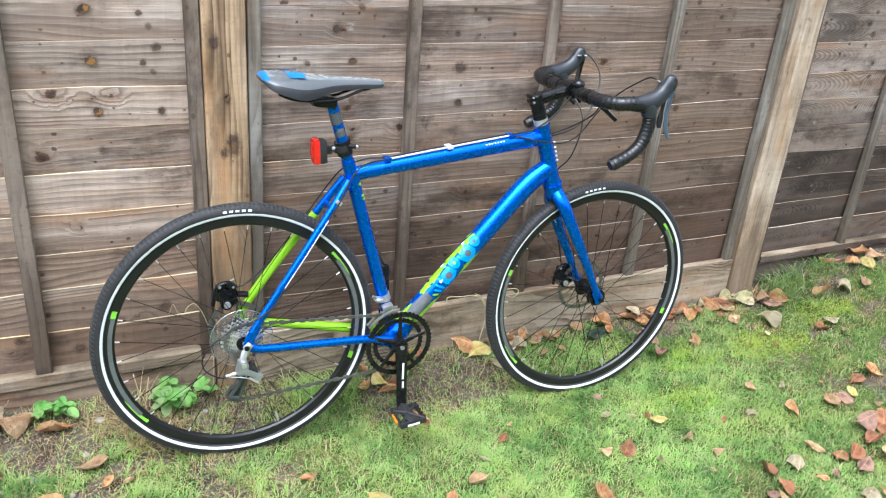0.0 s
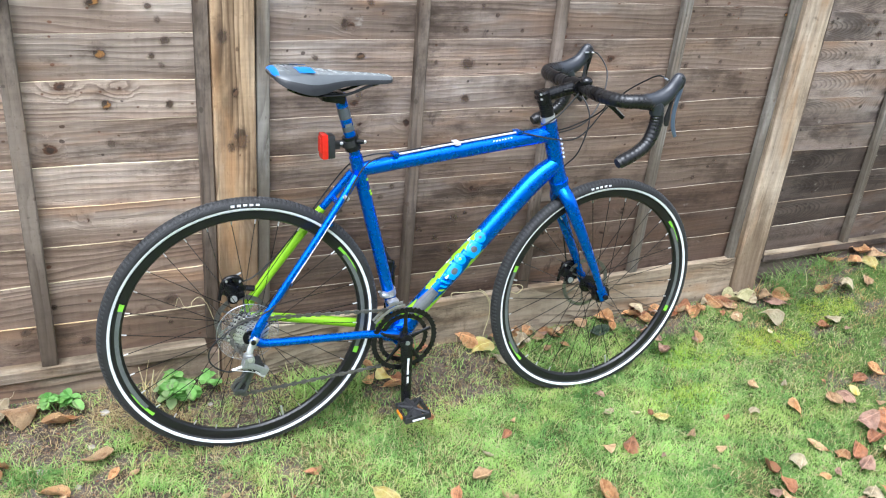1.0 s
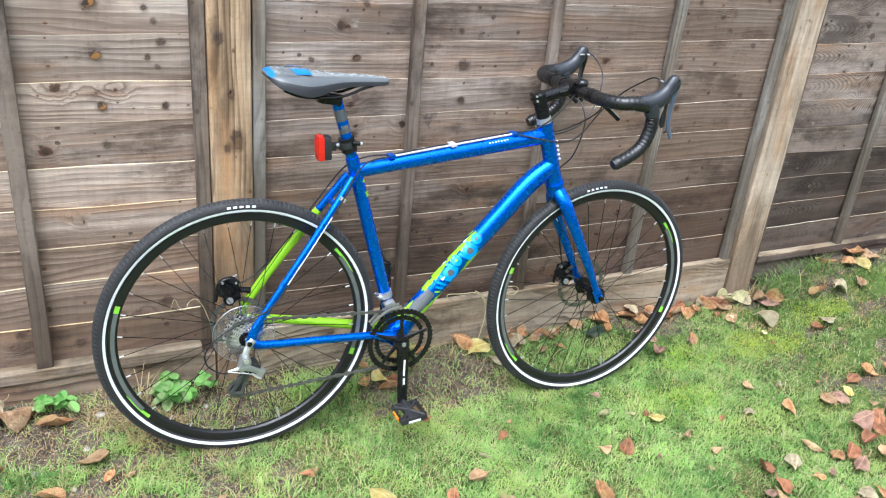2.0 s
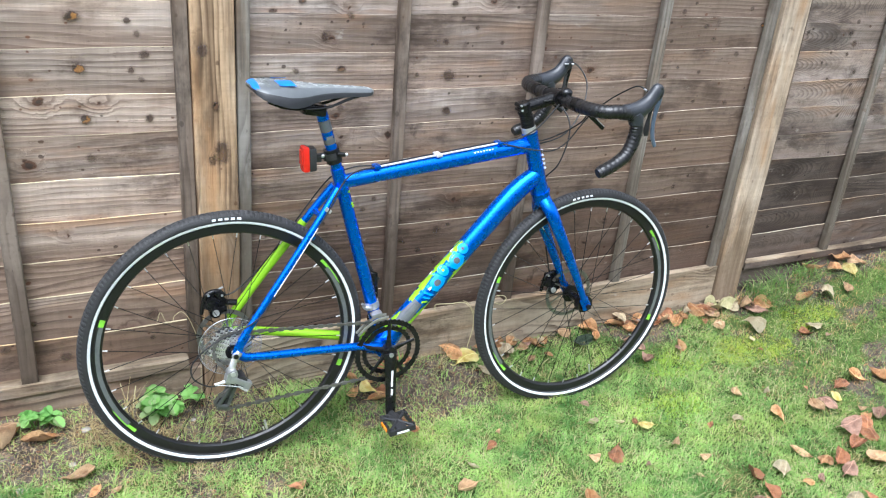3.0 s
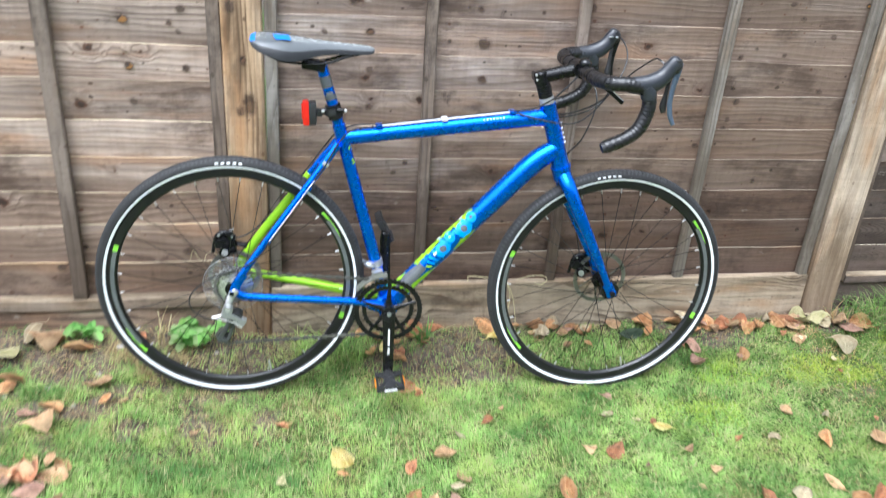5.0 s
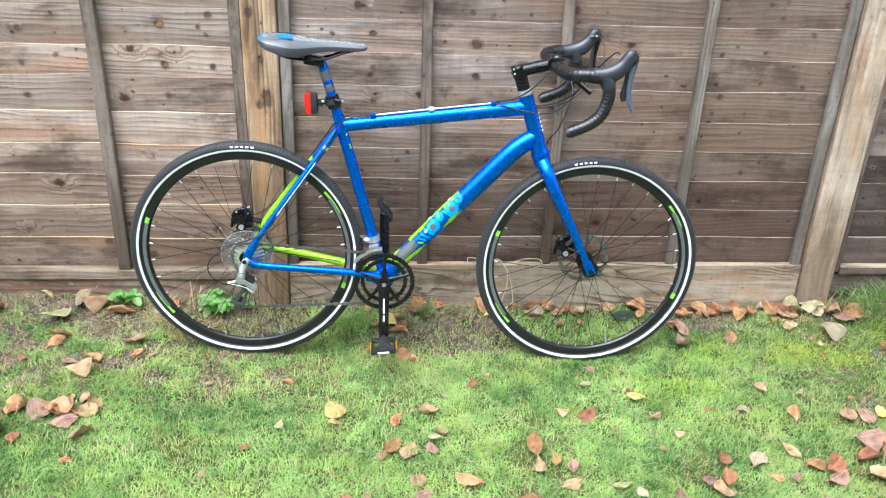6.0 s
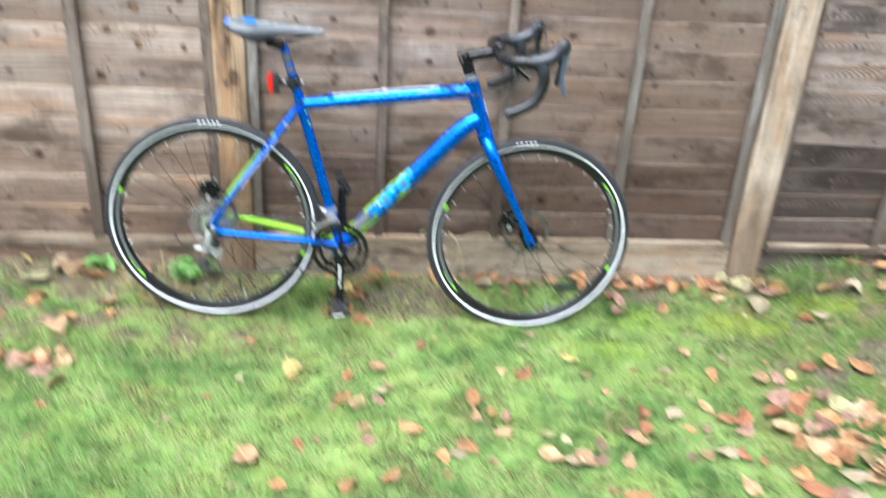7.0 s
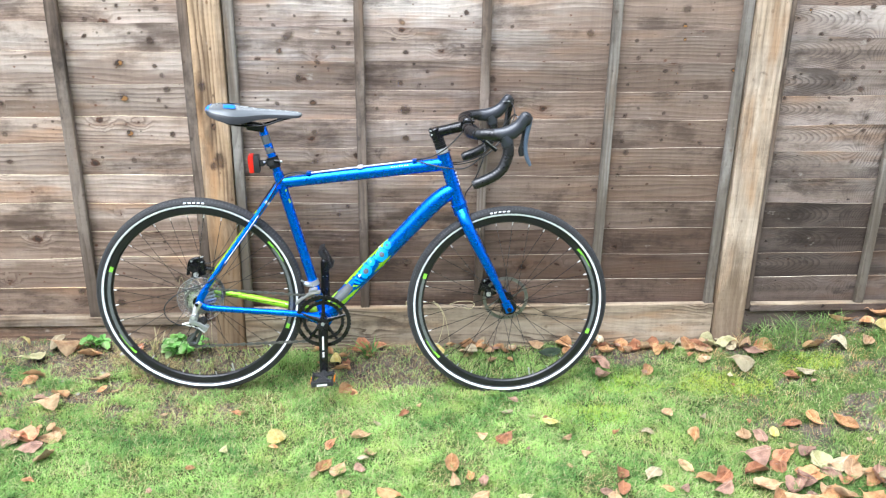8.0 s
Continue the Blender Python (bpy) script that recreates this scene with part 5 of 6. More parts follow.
# wheels
def make_wheel(name, cu, rear):
    bm = bmesh.new()
    lathe(bm, [(0.292, -0.0035), (0.292, 0.0035), (0.296, 0.0085), (0.312, 0.0115), (0.3165, 0.0105), (0.3165, -0.0105), (0.312, -0.0115), (0.296, -0.0085)], 96)
    wheel = part(name, bm, RIM, bike, "black deep rim wheel with green and grey prints", sharp=30)
    wheel.location = P(cu, 0)
    bm = bmesh.new()
    prof = [(0.3150, 0.0100)] + [(0.3285 + 0.0172 * math.sin(a), 0.0172 * math.cos(a)) for a in np.linspace(-0.55, math.pi + 0.55, 17)] + [(0.3150, -0.0100)]
    lathe(bm, prof, 120)
    tyre = part("tyre", bm, RUBBER, wheel, "black knobbly tyre", sharp=60)
    # tread blocks: too small and many to part
    bm = bmesh.new()
    for row, (a, w, ln) in enumerate(((90, 0.0040, 0.0070), (76, 0.0036, 0.0066), (104, 0.0036, 0.0066), (62, 0.0034, 0.0062), (118, 0.0034, 0.0062), (49, 0.0032, 0.0056), (131, 0.0032, 0.0056), (38, 0.0026, 0.0050), (142, 0.0026, 0.0050))):
        n = 190
        for k in range(n):
            ang = 2 * math.pi * (k + 0.5 * (row % 2)) / n
            th = radians(a)
            rad, y = 0.3285 + 0.0178 * math.sin(th), 0.0178 * math.cos(th)
            m = Matrix.Rotation(-ang, 4, "Y") @ Matrix.Translation((rad, y, 0)) @ Matrix.Rotation(math.pi / 2 - th, 4, "Z") @ Matrix.Rotation(0.35 * (-1) ** row, 4, "X")
            c = [bm.verts.new(m @ Vector((dx, dy * w / 2, dz * ln / 2))) for dx in (-0.0006, 0.0009) for dy, dz in ((-1, -1), (1, -1), (1, 1), (-1, 1))]
            for f in ((4, 5, 6, 7), (0, 1, 5, 4), (1, 2, 6, 5), (2, 3, 7, 6), (3, 0, 4, 7)):
                bm.faces.new([c[i] for i in f])
    tagged(part("tread", bm, TREAD, wheel, smooth=False), kind="stuff")
    for s in (1, -1):
        bm = bmesh.new()
        lathe(bm, [(0.3190, -s * 0.01530), (0.3225, -s * 0.01735), (0.3257, -s * 0.01785)], 120, closed=False)
        part("reflective_band", bm, REFLECT, wheel, "white reflective tyre band")
        for a0 in (0, 180):
            for p0, p1, m, r0, r1 in ((-17, 37, RIM_GREY, 0.2985, 0.3085), (26, 42, RIM_GREEN, 0.3035, 0.3110), (-20, -16.5, RIM_GREEN, 0.2985, 0.3105)):
                bm = bmesh.new()
                if m is RIM_GREEN and p1 - p0 > 10:
                    rows = []
                    for k in range(13):
                        ang, low = radians(a0 + p0 + (p1 - p0) * k / 12), r1 - (r1 - r0) * (k / 12) ** 0.7 - 0.0004
                        rows.append([bm.verts.new((rad * math.cos(ang), -s * (0.0104 + 0.0030 * (rad - r0) / 0.016), rad * math.sin(ang))) for rad in (low, r1)])
                    for pa, pb in zip(rows, rows[1:]):
                        bm.faces.new((pa[0], pa[1], pb[1], pb[0]))
                    part("rim_print", bm, m, wheel)
                    continue
                lathe(bm, [(r0, -s * (0.0092 + 0.003 * (r0 - 0.296) / 0.016) - s * (0.0006 if m is RIM_GREY else 0.0012)), (r1, -s * (0.0118 if m is RIM_GREY else 0.0124))], 12, False, arc=(a0 + p0, a0 + p1))
                part("rim_print", bm, m, wheel)
    # plain pale bars where the maker's mark stands on the tyre
    bm = bmesh.new()
    start = 97 if rear else 104
    for k in range(5):
        a0 = start - k * 2.5
        lathe(bm, [(0.3305, -0.01745), (0.3355, -0.01625)], 3, False, arc=(a0, a0 - 1.5))
    part("maker_mark", bm, WHITE, wheel, "five plain pale bars on the tyre wall")
    bm = bmesh.new()
    tube(bm, [(0, -0.05, 0), (0, 0.05, 0)], 0.011 if rear else 0.012, 20)
    for y in ((-0.030, 0.034) if not rear else (-0.018, 0.034)):
        tube(bm, [(0, y - 0.002, 0), (0, y + 0.002, 0)], 0.027, 24)
    if not rear:
        tube(bm, [(0, -0.046, 0), (0, -0.034, 0)], 0.026, 24)
    part("hub", bm, BLACK, wheel)
    bm = bmesh.new()
    tube(bm, [(0, -0.075 if rear else -0.066, 0), (0, 0.072 if rear else 0.066, 0)], 0.0045, 12)
    for y in ((-0.074, 0.071) if rear else (-0.064, 0.064)):
        tube(bm, [(0, y - 0.004, 0), (0, y + 0.004, 0)], 0.0075, 12)
    part("axle", bm, SILVER if rear else BLACK, wheel)
    bm = bmesh.new()
    tube(bm, [(0.02, 0, -0.293), (0.0218, 0, -0.262)], 0.003, 8)
    valve = part("valve", bm, SILVER, wheel)
    valve.rotation_euler = (0, radians(-16), 0)
    # brake rotor on the far side
    bm = bmesh.new()
    yr, rr = 0.046, 0.070 if rear else 0.080
    lathe(bm, [(rr - 0.012, yr - 0.0009), (rr, yr - 0.0009), (rr, yr + 0.0009), (rr - 0.012, yr + 0.0009)], 72)
    part("brake_rotor", bm, ROTOR, wheel, "thin dark steel brake rotor")
    for k in range(6):
        a = k * math.pi / 3
        bm = bmesh.new()
        tube(bm, [(0.016 * math.cos(a), yr, 0.016 * math.sin(a)), ((rr - 0.011) * math.cos(a + 0.5), yr, (rr - 0.011) * math.sin(a + 0.5))], 0.003, 6, 0.25)
        part("rotor_arm", bm, ROTOR, wheel)
    # spokes: four kinds, shared by all that look alike
    for y, lead, shift in ((-0.018 if rear else -0.030, 1, 0), (-0.018 if rear else -0.030, -1, 1), (0.034, 1, 2), (0.034, -1, 3)):
        bm = bmesh.new()
        turn = radians(62 * lead)
        a = Vector((0.0235 * math.cos(turn), y, 0.0235 * math.sin(turn)))
        b = Vector((0.2925, 0.0015 * (1 if y > 0 else -1), 0))
        c = b.lerp(a, 0.042)
        tube(bm, [a, c], 0.00095, 5)
        tube(bm, [c, b], 0.0017, 6, mat=1)
        first = part("spoke", bm, [SPOKE, SILVER], wheel)
        for k in range(8):
            ob = first if k == 0 else new("spoke", first.data)
            ob.parent = wheel
            ob.rotation_euler = (0, radians(45 * k + 11.25 * shift + (4 if rear else 0)), 0)
    return wheel


rear_wheel = make_wheel("rear_wheel", 0.0, True)
front_wheel = make_wheel("front_wheel", BASE, False)

# cassette and its clear guard
cassette = None
for k in range(8):
    rad, w = 0.0535 - 0.0041 * k, 0.0225 + 0.0036 * k
    n = 26 - 2 * k
    bm = bmesh.new()
    loops = []
    for y in (-w - 0.0009, -w + 0.0009):
        for tooth in (True, False):
            loops.append([bm.verts.new((r * math.cos(a), y, r * math.sin(a))) for r, a in
                          [((rad * (1.0 if j % 4 in (1, 2) else 0.90)) if tooth else rad - 0.0095, 2 * math.pi * j / (4 * n)) for j in range(4 * n)]])
    for j in range(4 * n):
        q = (j + 1) % (4 * n)
        bm.faces.new((loops[0][j], loops[0][q], loops[1][q], loops[1][j]))
        bm.faces.new((loops[2][j], loops[3][j], loops[3][q], loops[2][q]))
        bm.faces.new((loops[0][j], loops[2][j], loops[2][q], loops[0][q]))
    if k == 0:
        cassette = part("cassette", bm, SPROCKET, rear_wheel, "bright steel sprocket cassette", smooth=False)
    else:
        part("sprocket", bm, SPROCKET, cassette, smooth=False)
bm = bmesh.new()
for k in range(8):
    rad, w = 0.0490 - 0.0041 * k, 0.0225 + 0.0036 * k
    tube(bm, [(0, -w - 0.0002, 0), (0, -w - 0.0030, 0)], rad - 0.0015, 28)
part("cassette_spacer", bm, BLACK, rear_wheel, "black spacers between the sprockets")
bm = bmesh.new()
lathe(bm, [(0.030, -0.0195), (0.070, -0.0205), (0.0765, -0.0225), (0.0765, -0.0205), (0.070, -0.0190), (0.030, -0.0180)], 64)
part("spoke_guard", bm, CLEAR, rear_wheel, "clear plastic spoke guard")
bm = bmesh.new()
lathe(bm, [(0.0762, -0.0212), (0.0772, -0.0224), (0.0778, -0.0215), (0.0770, -0.0205)], 64)
part("guard_rim", bm, ALLOY, rear_wheel, "pale rim of the spoke guard")

# brake calipers
for u, v, w in ((-0.020, 0.082, -0.062), (0.986, 0.030, -0.068)):
    bm = bmesh.new()
    box(bm, P(u, v, w), (0.046, 0.030, 0.032), Matrix.Rotation(0.6, 3, "Y"), 0.007)
    box(bm, P(u - 0.012, v + 0.004, w + 0.016), (0.034, 0.014, 0.030), Matrix.Rotation(0.45, 3, "Y"), 0.004)
    box(bm, P(u + 0.016, v - 0.012, w + 0.010), (0.020, 0.018, 0.016), Matrix.Rotation(-0.3, 3, "Y"), 0.003)
    tube(bm, run((u - 0.030, v + 0.008, w + 0.010), (u - 0.022, v + 0.030, w + 0.010), (u + 0.004, v + 0.036, w + 0.008), (u + 0.020, v + 0.022, w + 0.006), steps=4), 0.0065, 10)
    blob(bm, P(u - 0.014, v + 0.027, w + 0.004), (0.014, 0.010, 0.009))
    box(bm, P(u + 0.012, v + 0.018, w + 0.004), (0.018, 0.020, 0.040), Matrix.Rotation(-0.4, 3, "Y"), 0.004)
    tube(bm, [P(u - 0.004, v - 0.014, w + 0.014), P(u - 0.004, v - 0.014, w + 0.028)], 0.0145, 18)
    tube(bm, [P(u + 0.022, v + 0.002, w + 0.002), P(u + 0.052, v - 0.002, w + 0.004)], 0.008, 8)
    tube(bm, [P(u - 0.030, v + 0.020, w + 0.010), P(u - 0.036, v - 0.022, w + 0.010)], 0.005, 8)
    cal = part("brake_caliper", bm, BLACK, bike, "black disc brake caliper")
    for du, dv, dw, r in ((-0.004, -0.014, 0.028, 0.0085), (-0.020, 0.030, 0.014, 0.0035), (0.014, 0.026, 0.012, 0.003)):
        bm = bmesh.new()
        tube(bm, [P(u + du, v + dv, w + dw), P(u + du, v + dv, w + dw + 0.004)], r, 14)
        part("bolt", bm, SILVER, cal)
    bm = bmesh.new()
    tube(bm, [P(u + 0.004, v + 0.038, w + 0.006), P(u + 0.018, v + 0.044, w + 0.004)], 0.0026, 8)
    part("barrel_adjuster", bm, ALLOY, cal)


# chainset
def cog(bm, centre_w, teeth, rad, inner, thick):
    n = teeth * 2
    loops = []
    for s in (-1, 1):
        for rr, wav in ((rad, 0.0035), (inner, 0.0)):
            loops.append([bm.verts.new(P(BB[0] + (rr + (wav if j % 2 else 0)) * math.cos(2 * math.pi * j / n), BB[1] + (rr + (wav if j % 2 else 0)) * math.sin(2 * math.pi * j / n), centre_w + s * thick / 2)) for j in range(n)])
    a, ai, b, bi = loops
    for j in range(n):
        k = (j + 1) % n
        bm.faces.new((a[j], a[k], ai[k], ai[j]))
        bm.faces.new((b[j], bi[j], bi[k], b[k]))
        bm.faces.new((a[j], b[j], b[k], a[k]))
        bm.faces.new((ai[j], ai[k], bi[k], bi[j]))


bm = bmesh.new()
cog(bm, 0.047, 46, 0.0915, 0.0800, 0.003)
ring = part("chainring", bm, BLACK, bike, "large black chainring", smooth=False)
bm = bmesh.new()
cog(bm, 0.039, 34, 0.069, 0.0590, 0.003)
part("chainring", bm, BLACK, bike, "small black chainring", smooth=False)
bm = bmesh.new()
for k in range(5):
    a = radians(90 + 72 * k)
    tube(bm, [P(BB[0], BB[1], 0.047), P(BB[0] + 0.045 * math.cos(a), BB[1] + 0.045 * math.sin(a), 0.046), P(BB[0] + 0.079 * math.cos(a), BB[1] + 0.079 * math.sin(a), 0.045)], [0.011, 0.0054, 0.0050], 8, 0.5)
tube(bm, [P(*BB, 0.036), P(*BB, 0.062)], 0.019, 20)
part("spider", bm, BLACK, ring)
for side, end, w0, w1 in ((1, (0.4185, -0.232), 0.062, 0.080), (-1, (0.4075, 0.106), -0.062, -0.080)):
    bm = bmesh.new()
    q = [(BB[0], BB[1], w0, 0.0185), (BB[0] + (end[0] - BB[0]) * 0.12, BB[1] + (end[1] - BB[1]) * 0.12, w0 + 0.004 * side, 0.0175), (BB[0] + (end[0] - BB[0]) * 0.6, BB[1] + (end[1] - BB[1]) * 0.6, w1 - 0.004 * side, 0.0150),
         (end[0], end[1], w1, 0.0145), (end[0] + 0.0008, end[1] - 0.010 * side, w1, 0.008)]
    q = spline(q, 5)
    tube(bm, [P(*c[:3]) for c in q], [c[3] for c in q], 14, 0.55)
    crank = part("crank_arm", bm, BLACK, bike, "black crank arm with a pale stripe")
    bm = bmesh.new()
    s0, s1 = (0.24, 0.86) if side > 0 else (0.60, 0.72)
    face = w1 + 0.0066
    for a, b in ((s0, (s0 + s1) / 2 - 0.02), ((s0 + s1) / 2 + 0.02, s1)) if side > 0 else ((s0, s1),):
        pa, pb = [P(BB[0] + (end[0] - BB[0]) * s, BB[1] + (end[1] - BB[1]) * s, face - (0.006 if s < 0.4 else 0.002) if side > 0 else w1 + 0.0092) for s in (a, b)]
        box(bm, (pa + pb) / 2, ((0.0055 if side > 0 else 0.014), 0.0012, (pb - pa).length), Matrix.Rotation(math.atan2((pb - pa).x, (pb - pa).z) if side < 0 else math.atan2(-(pb - pa).x, -(pb - pa).z), 3, "Y"))
    part("stripe", bm, WHITE, crank)
    bm = bmesh.new()
    tube(bm, [P(*BB, w0 + 0.008 * side), P(*BB, w0 + 0.0115 * side)], 0.0062, 14)
    part("crank_bolt", bm, ALLOY, crank)
    # pedal: a caged platform on its spindle
    pu, pv, pw = end[0], end[1] - 0.004 * side, w1 + 0.052 * side
    bm = bmesh.new()
    tube(bm, [P(end[0], end[1], w1), P(pu, pv, pw + 0.04 * side)], 0.0085, 12)
    tilt = Matrix.Rotation(-0.12 if side > 0 else 1.05, 3, "Y")

    def on_pedal(du, dv, dw):
        q = tilt @ Vector((du, 0, dv))
        return P(pu + q.x, pv + q.z, pw + dw)

    box(bm, on_pedal(0, 0, 0), (0.030, 0.070, 0.018), tilt, 0.006)
    for du in (-0.034, 0.034):
        box(bm, on_pedal(du, 0, 0), (0.006, 0.078, 0.017), tilt, 0.002)
        for dw in (-0.032, -0.016, 0.0, 0.016, 0.032):
            box(bm, on_pedal(du, 0.010, dw), (0.005, 0.006, 0.007), tilt, 0.0015)
    for dw in (-0.036, 0.036):
        box(bm, on_pedal(0, 0, dw), (0.070, 0.007, 0.016), tilt, 0.002)
    for sg in (1, -1):
        tube(bm, [on_pedal(-0.033, 0.003, -0.033 * sg), on_pedal(0, 0.008, 0), on_pedal(0.033, 0.003, 0.033 * sg)], 0.005, 8)
    pedal = part("pedal", bm, PLASTIC, bike, "black plastic platform pedal")
    for du in (-0.0385, 0.0385) if side > 0 else ():
        bm = bmesh.new()
        box(bm, on_pedal(du, -0.001, 0), (0.004, 0.036, 0.010), tilt, 0.001)
        part("reflector", bm, ORANGE, pedal, "amber reflector")
    bm = bmesh.new()
    box(bm, on_pedal(0, -0.002, 0.0405 * side), (0.034, 0.001, 0.006), tilt)
    part("print_mark", bm, WHITE, pedal)


# chain: link plates along a closed line
def chain_link(bm, a, b, wide, tall):
    d = b - a
    ang = -math.atan2(d.z, d.x)
    box(bm, (a + b) / 2, (d.length * 1.02, wide, tall), Matrix.Rotation(ang, 3, "Y"))


line = [P(0.0, 0.0465, 0.040)] + [P(0.395, 0.0275, 0.0430)]
for k in range(1, 9):
    a = radians(94 - 180 * k / 8)
    line.append(P(BB[0] + 0.0890 * math.cos(a), BB[1] + 0.0890 * math.sin(a), 0.0425))
line += [P(0.352, -0.138, 0.043), P(-0.020, -0.163, 0.045), P(-0.038, -0.155, 0.045), P(-0.044, -0.140, 0.045), P(-0.034, -0.122, 0.045), P(0.006, -0.102, 0.045), P(0.017, -0.088, 0.044), P(0.010, -0.072, 0.043), P(-0.020, -0.048, 0.041), P(-0.042, -0.018, 0.040), P(-0.045, 0.012, 0.040), P(-0.028, 0.038, 0.040), P(0.0, 0.0465, 0.040)]
bm = bmesh.new()
flip, left_over, here = 0, 0.0, line[0]
for a, b in zip(line, line[1:]):
    gap = (b - a).length
    n = max(1, round(gap / 0.0127))
    for k in range(n):
        chain_link(bm, a.lerp(b, k / n), a.lerp(b, (k + 1) / n), 0.0068 if flip else 0.0036, 0.0086 if flip else 0.0050)
        flip ^= 1
part("chain", bm, CHAIN, bike, "oily steel chain", smooth=False)

# derailleurs
bm = bmesh.new()
tube(bm, [P(-0.009, -0.042, 0.064), P(-0.009, -0.042, 0.090)], 0.0125, 20)
box(bm, P(-0.013, -0.056, 0.078), (0.026, 0.024, 0.020), Matrix.Rotation(0.25, 3, "Y"), 0.004)
box(bm, P(0.008, -0.064, 0.088), (0.052, 0.007, 0.015), Matrix.Rotation(0.52, 3, "Y"), 0.003)
box(bm, P(0.000, -0.078, 0.074), (0.048, 0.008, 0.010), Matrix.Rotation(0.46, 3, "Y"), 0.002)
box(bm, P(0.026, -0.078, 0.082), (0.018, 0.020, 0.024), Matrix.Rotation(0.52, 3, "Y"), 0.004)
mech = part("rear_derailleur", bm, ALLOY, bike, "silver rear derailleur with dark cage")
bm = bmesh.new()
tube(bm, run((0.012, 0.008, 0.070), (0.000, -0.008, 0.073), (-0.007, -0.024, 0.076), (-0.009, -0.040, 0.078)), 0.0088, 12, 0.6)
part("hanger", bm, SILVER, mech, "bright silver hanger bracket")
bm = bmesh.new()
tube(bm, [P(-0.020, -0.062, 0.078), P(-0.034, -0.065, 0.078)], 0.0046, 10)
tube(bm, [P(-0.034, -0.065, 0.078), P(-0.050, -0.068, 0.078)], 0.0034, 10)
part("barrel_adjuster", bm, SILVER, mech)
bm = bmesh.new()
tube(bm, [P(-0.002, -0.070, 0.084), P(0.014, -0.083, 0.090), P(0.026, -0.090, 0.092)], 0.0030, 8, 0.6)
part("cable_clamp", bm, SILVER, mech)
bm = bmesh.new()
tube(bm, [P(0.012, -0.066, 0.052), P(0.012, -0.066, 0.088)], 0.0150, 18)
box(bm, P(0.004, -0.074, 0.068), (0.034, 0.022, 0.016), Matrix.Rotation(0.4, 3, "Y"), 0.004)
part("knuckle", bm, PLASTIC, mech, "black lower knuckle")
for w in (0.037, 0.053):
    bm = bmesh.new()
    for a, b, r in (((0.006, -0.074), (-0.014, -0.112), 0.0055), ((-0.014, -0.112), (-0.038, -0.146), 0.0055), ((0.010, -0.084), (-0.012, -0.148), 0.0045), ((-0.038, -0.146), (-0.012, -0.152), 0.0065)):
        tube(bm, [P(*a, w), P(*b, w)], r, 8, 0.25)
    part("cage_plate", bm, CAGE, mech, "dark grey cage plate")
for u, v in ((-0.002, -0.088), (-0.024, -0.142)):
    bm = bmesh.new()
    lathe(bm, [(0.004, -0.049), (0.0165, -0.049), (0.0165, -0.042), (0.004, -0.042)], 22, centre=(u, 0, v + R))
    part("jockey_wheel", bm, PLASTIC, mech)
for u, v, w in ((0.001, 0.002, 0.078), (-0.009, -0.038, 0.091), (0.012, -0.066, 0.087)):
    bm = bmesh.new()
    tube(bm, [P(u, v, w), P(u, v, w + 0.004)], 0.0062, 12)
    part("bolt", bm, BLACK if v > 0 else SILVER, mech)
rod("cable_end", ((-0.050, -0.068, 0.080), (-0.018, -0.072, 0.086), (0.004, -0.076, 0.090)), 0.0009, SILVER, mech, steps=3, seg=6)
bm = bmesh.new()
tube(bm, [P(0.3795, 0.052, 0), P(0.374, 0.070, 0)], 0.0188, 18)
blob(bm, P(0.358, 0.062, 0.020), (0.016, 0.012, 0.009), Matrix.Rotation(0.3, 3, "Y"))
box(bm, P(0.378, 0.046, 0.030), (0.030, 0.022, 0.010), Matrix.Rotation(-0.2, 3, "Y"), 0.004)
tube(bm, [P(0.350, 0.068, 0.024), P(0.338, 0.078, 0.028)], 0.0035, 8)
mech = part("front_derailleur", bm, ALLOY, bike, "silver front derailleur on the seat tube")
for w in (0.039, 0.055):
    bm = bmesh.new()
    tube(bm, run((0.322, 0.000, w), (0.345, 0.022, w), (0.375, 0.040, w), (0.404, 0.045, w), steps=4), 0.0042, 8, 0.2)
    part("cage_plate", bm, STEEL, mech)

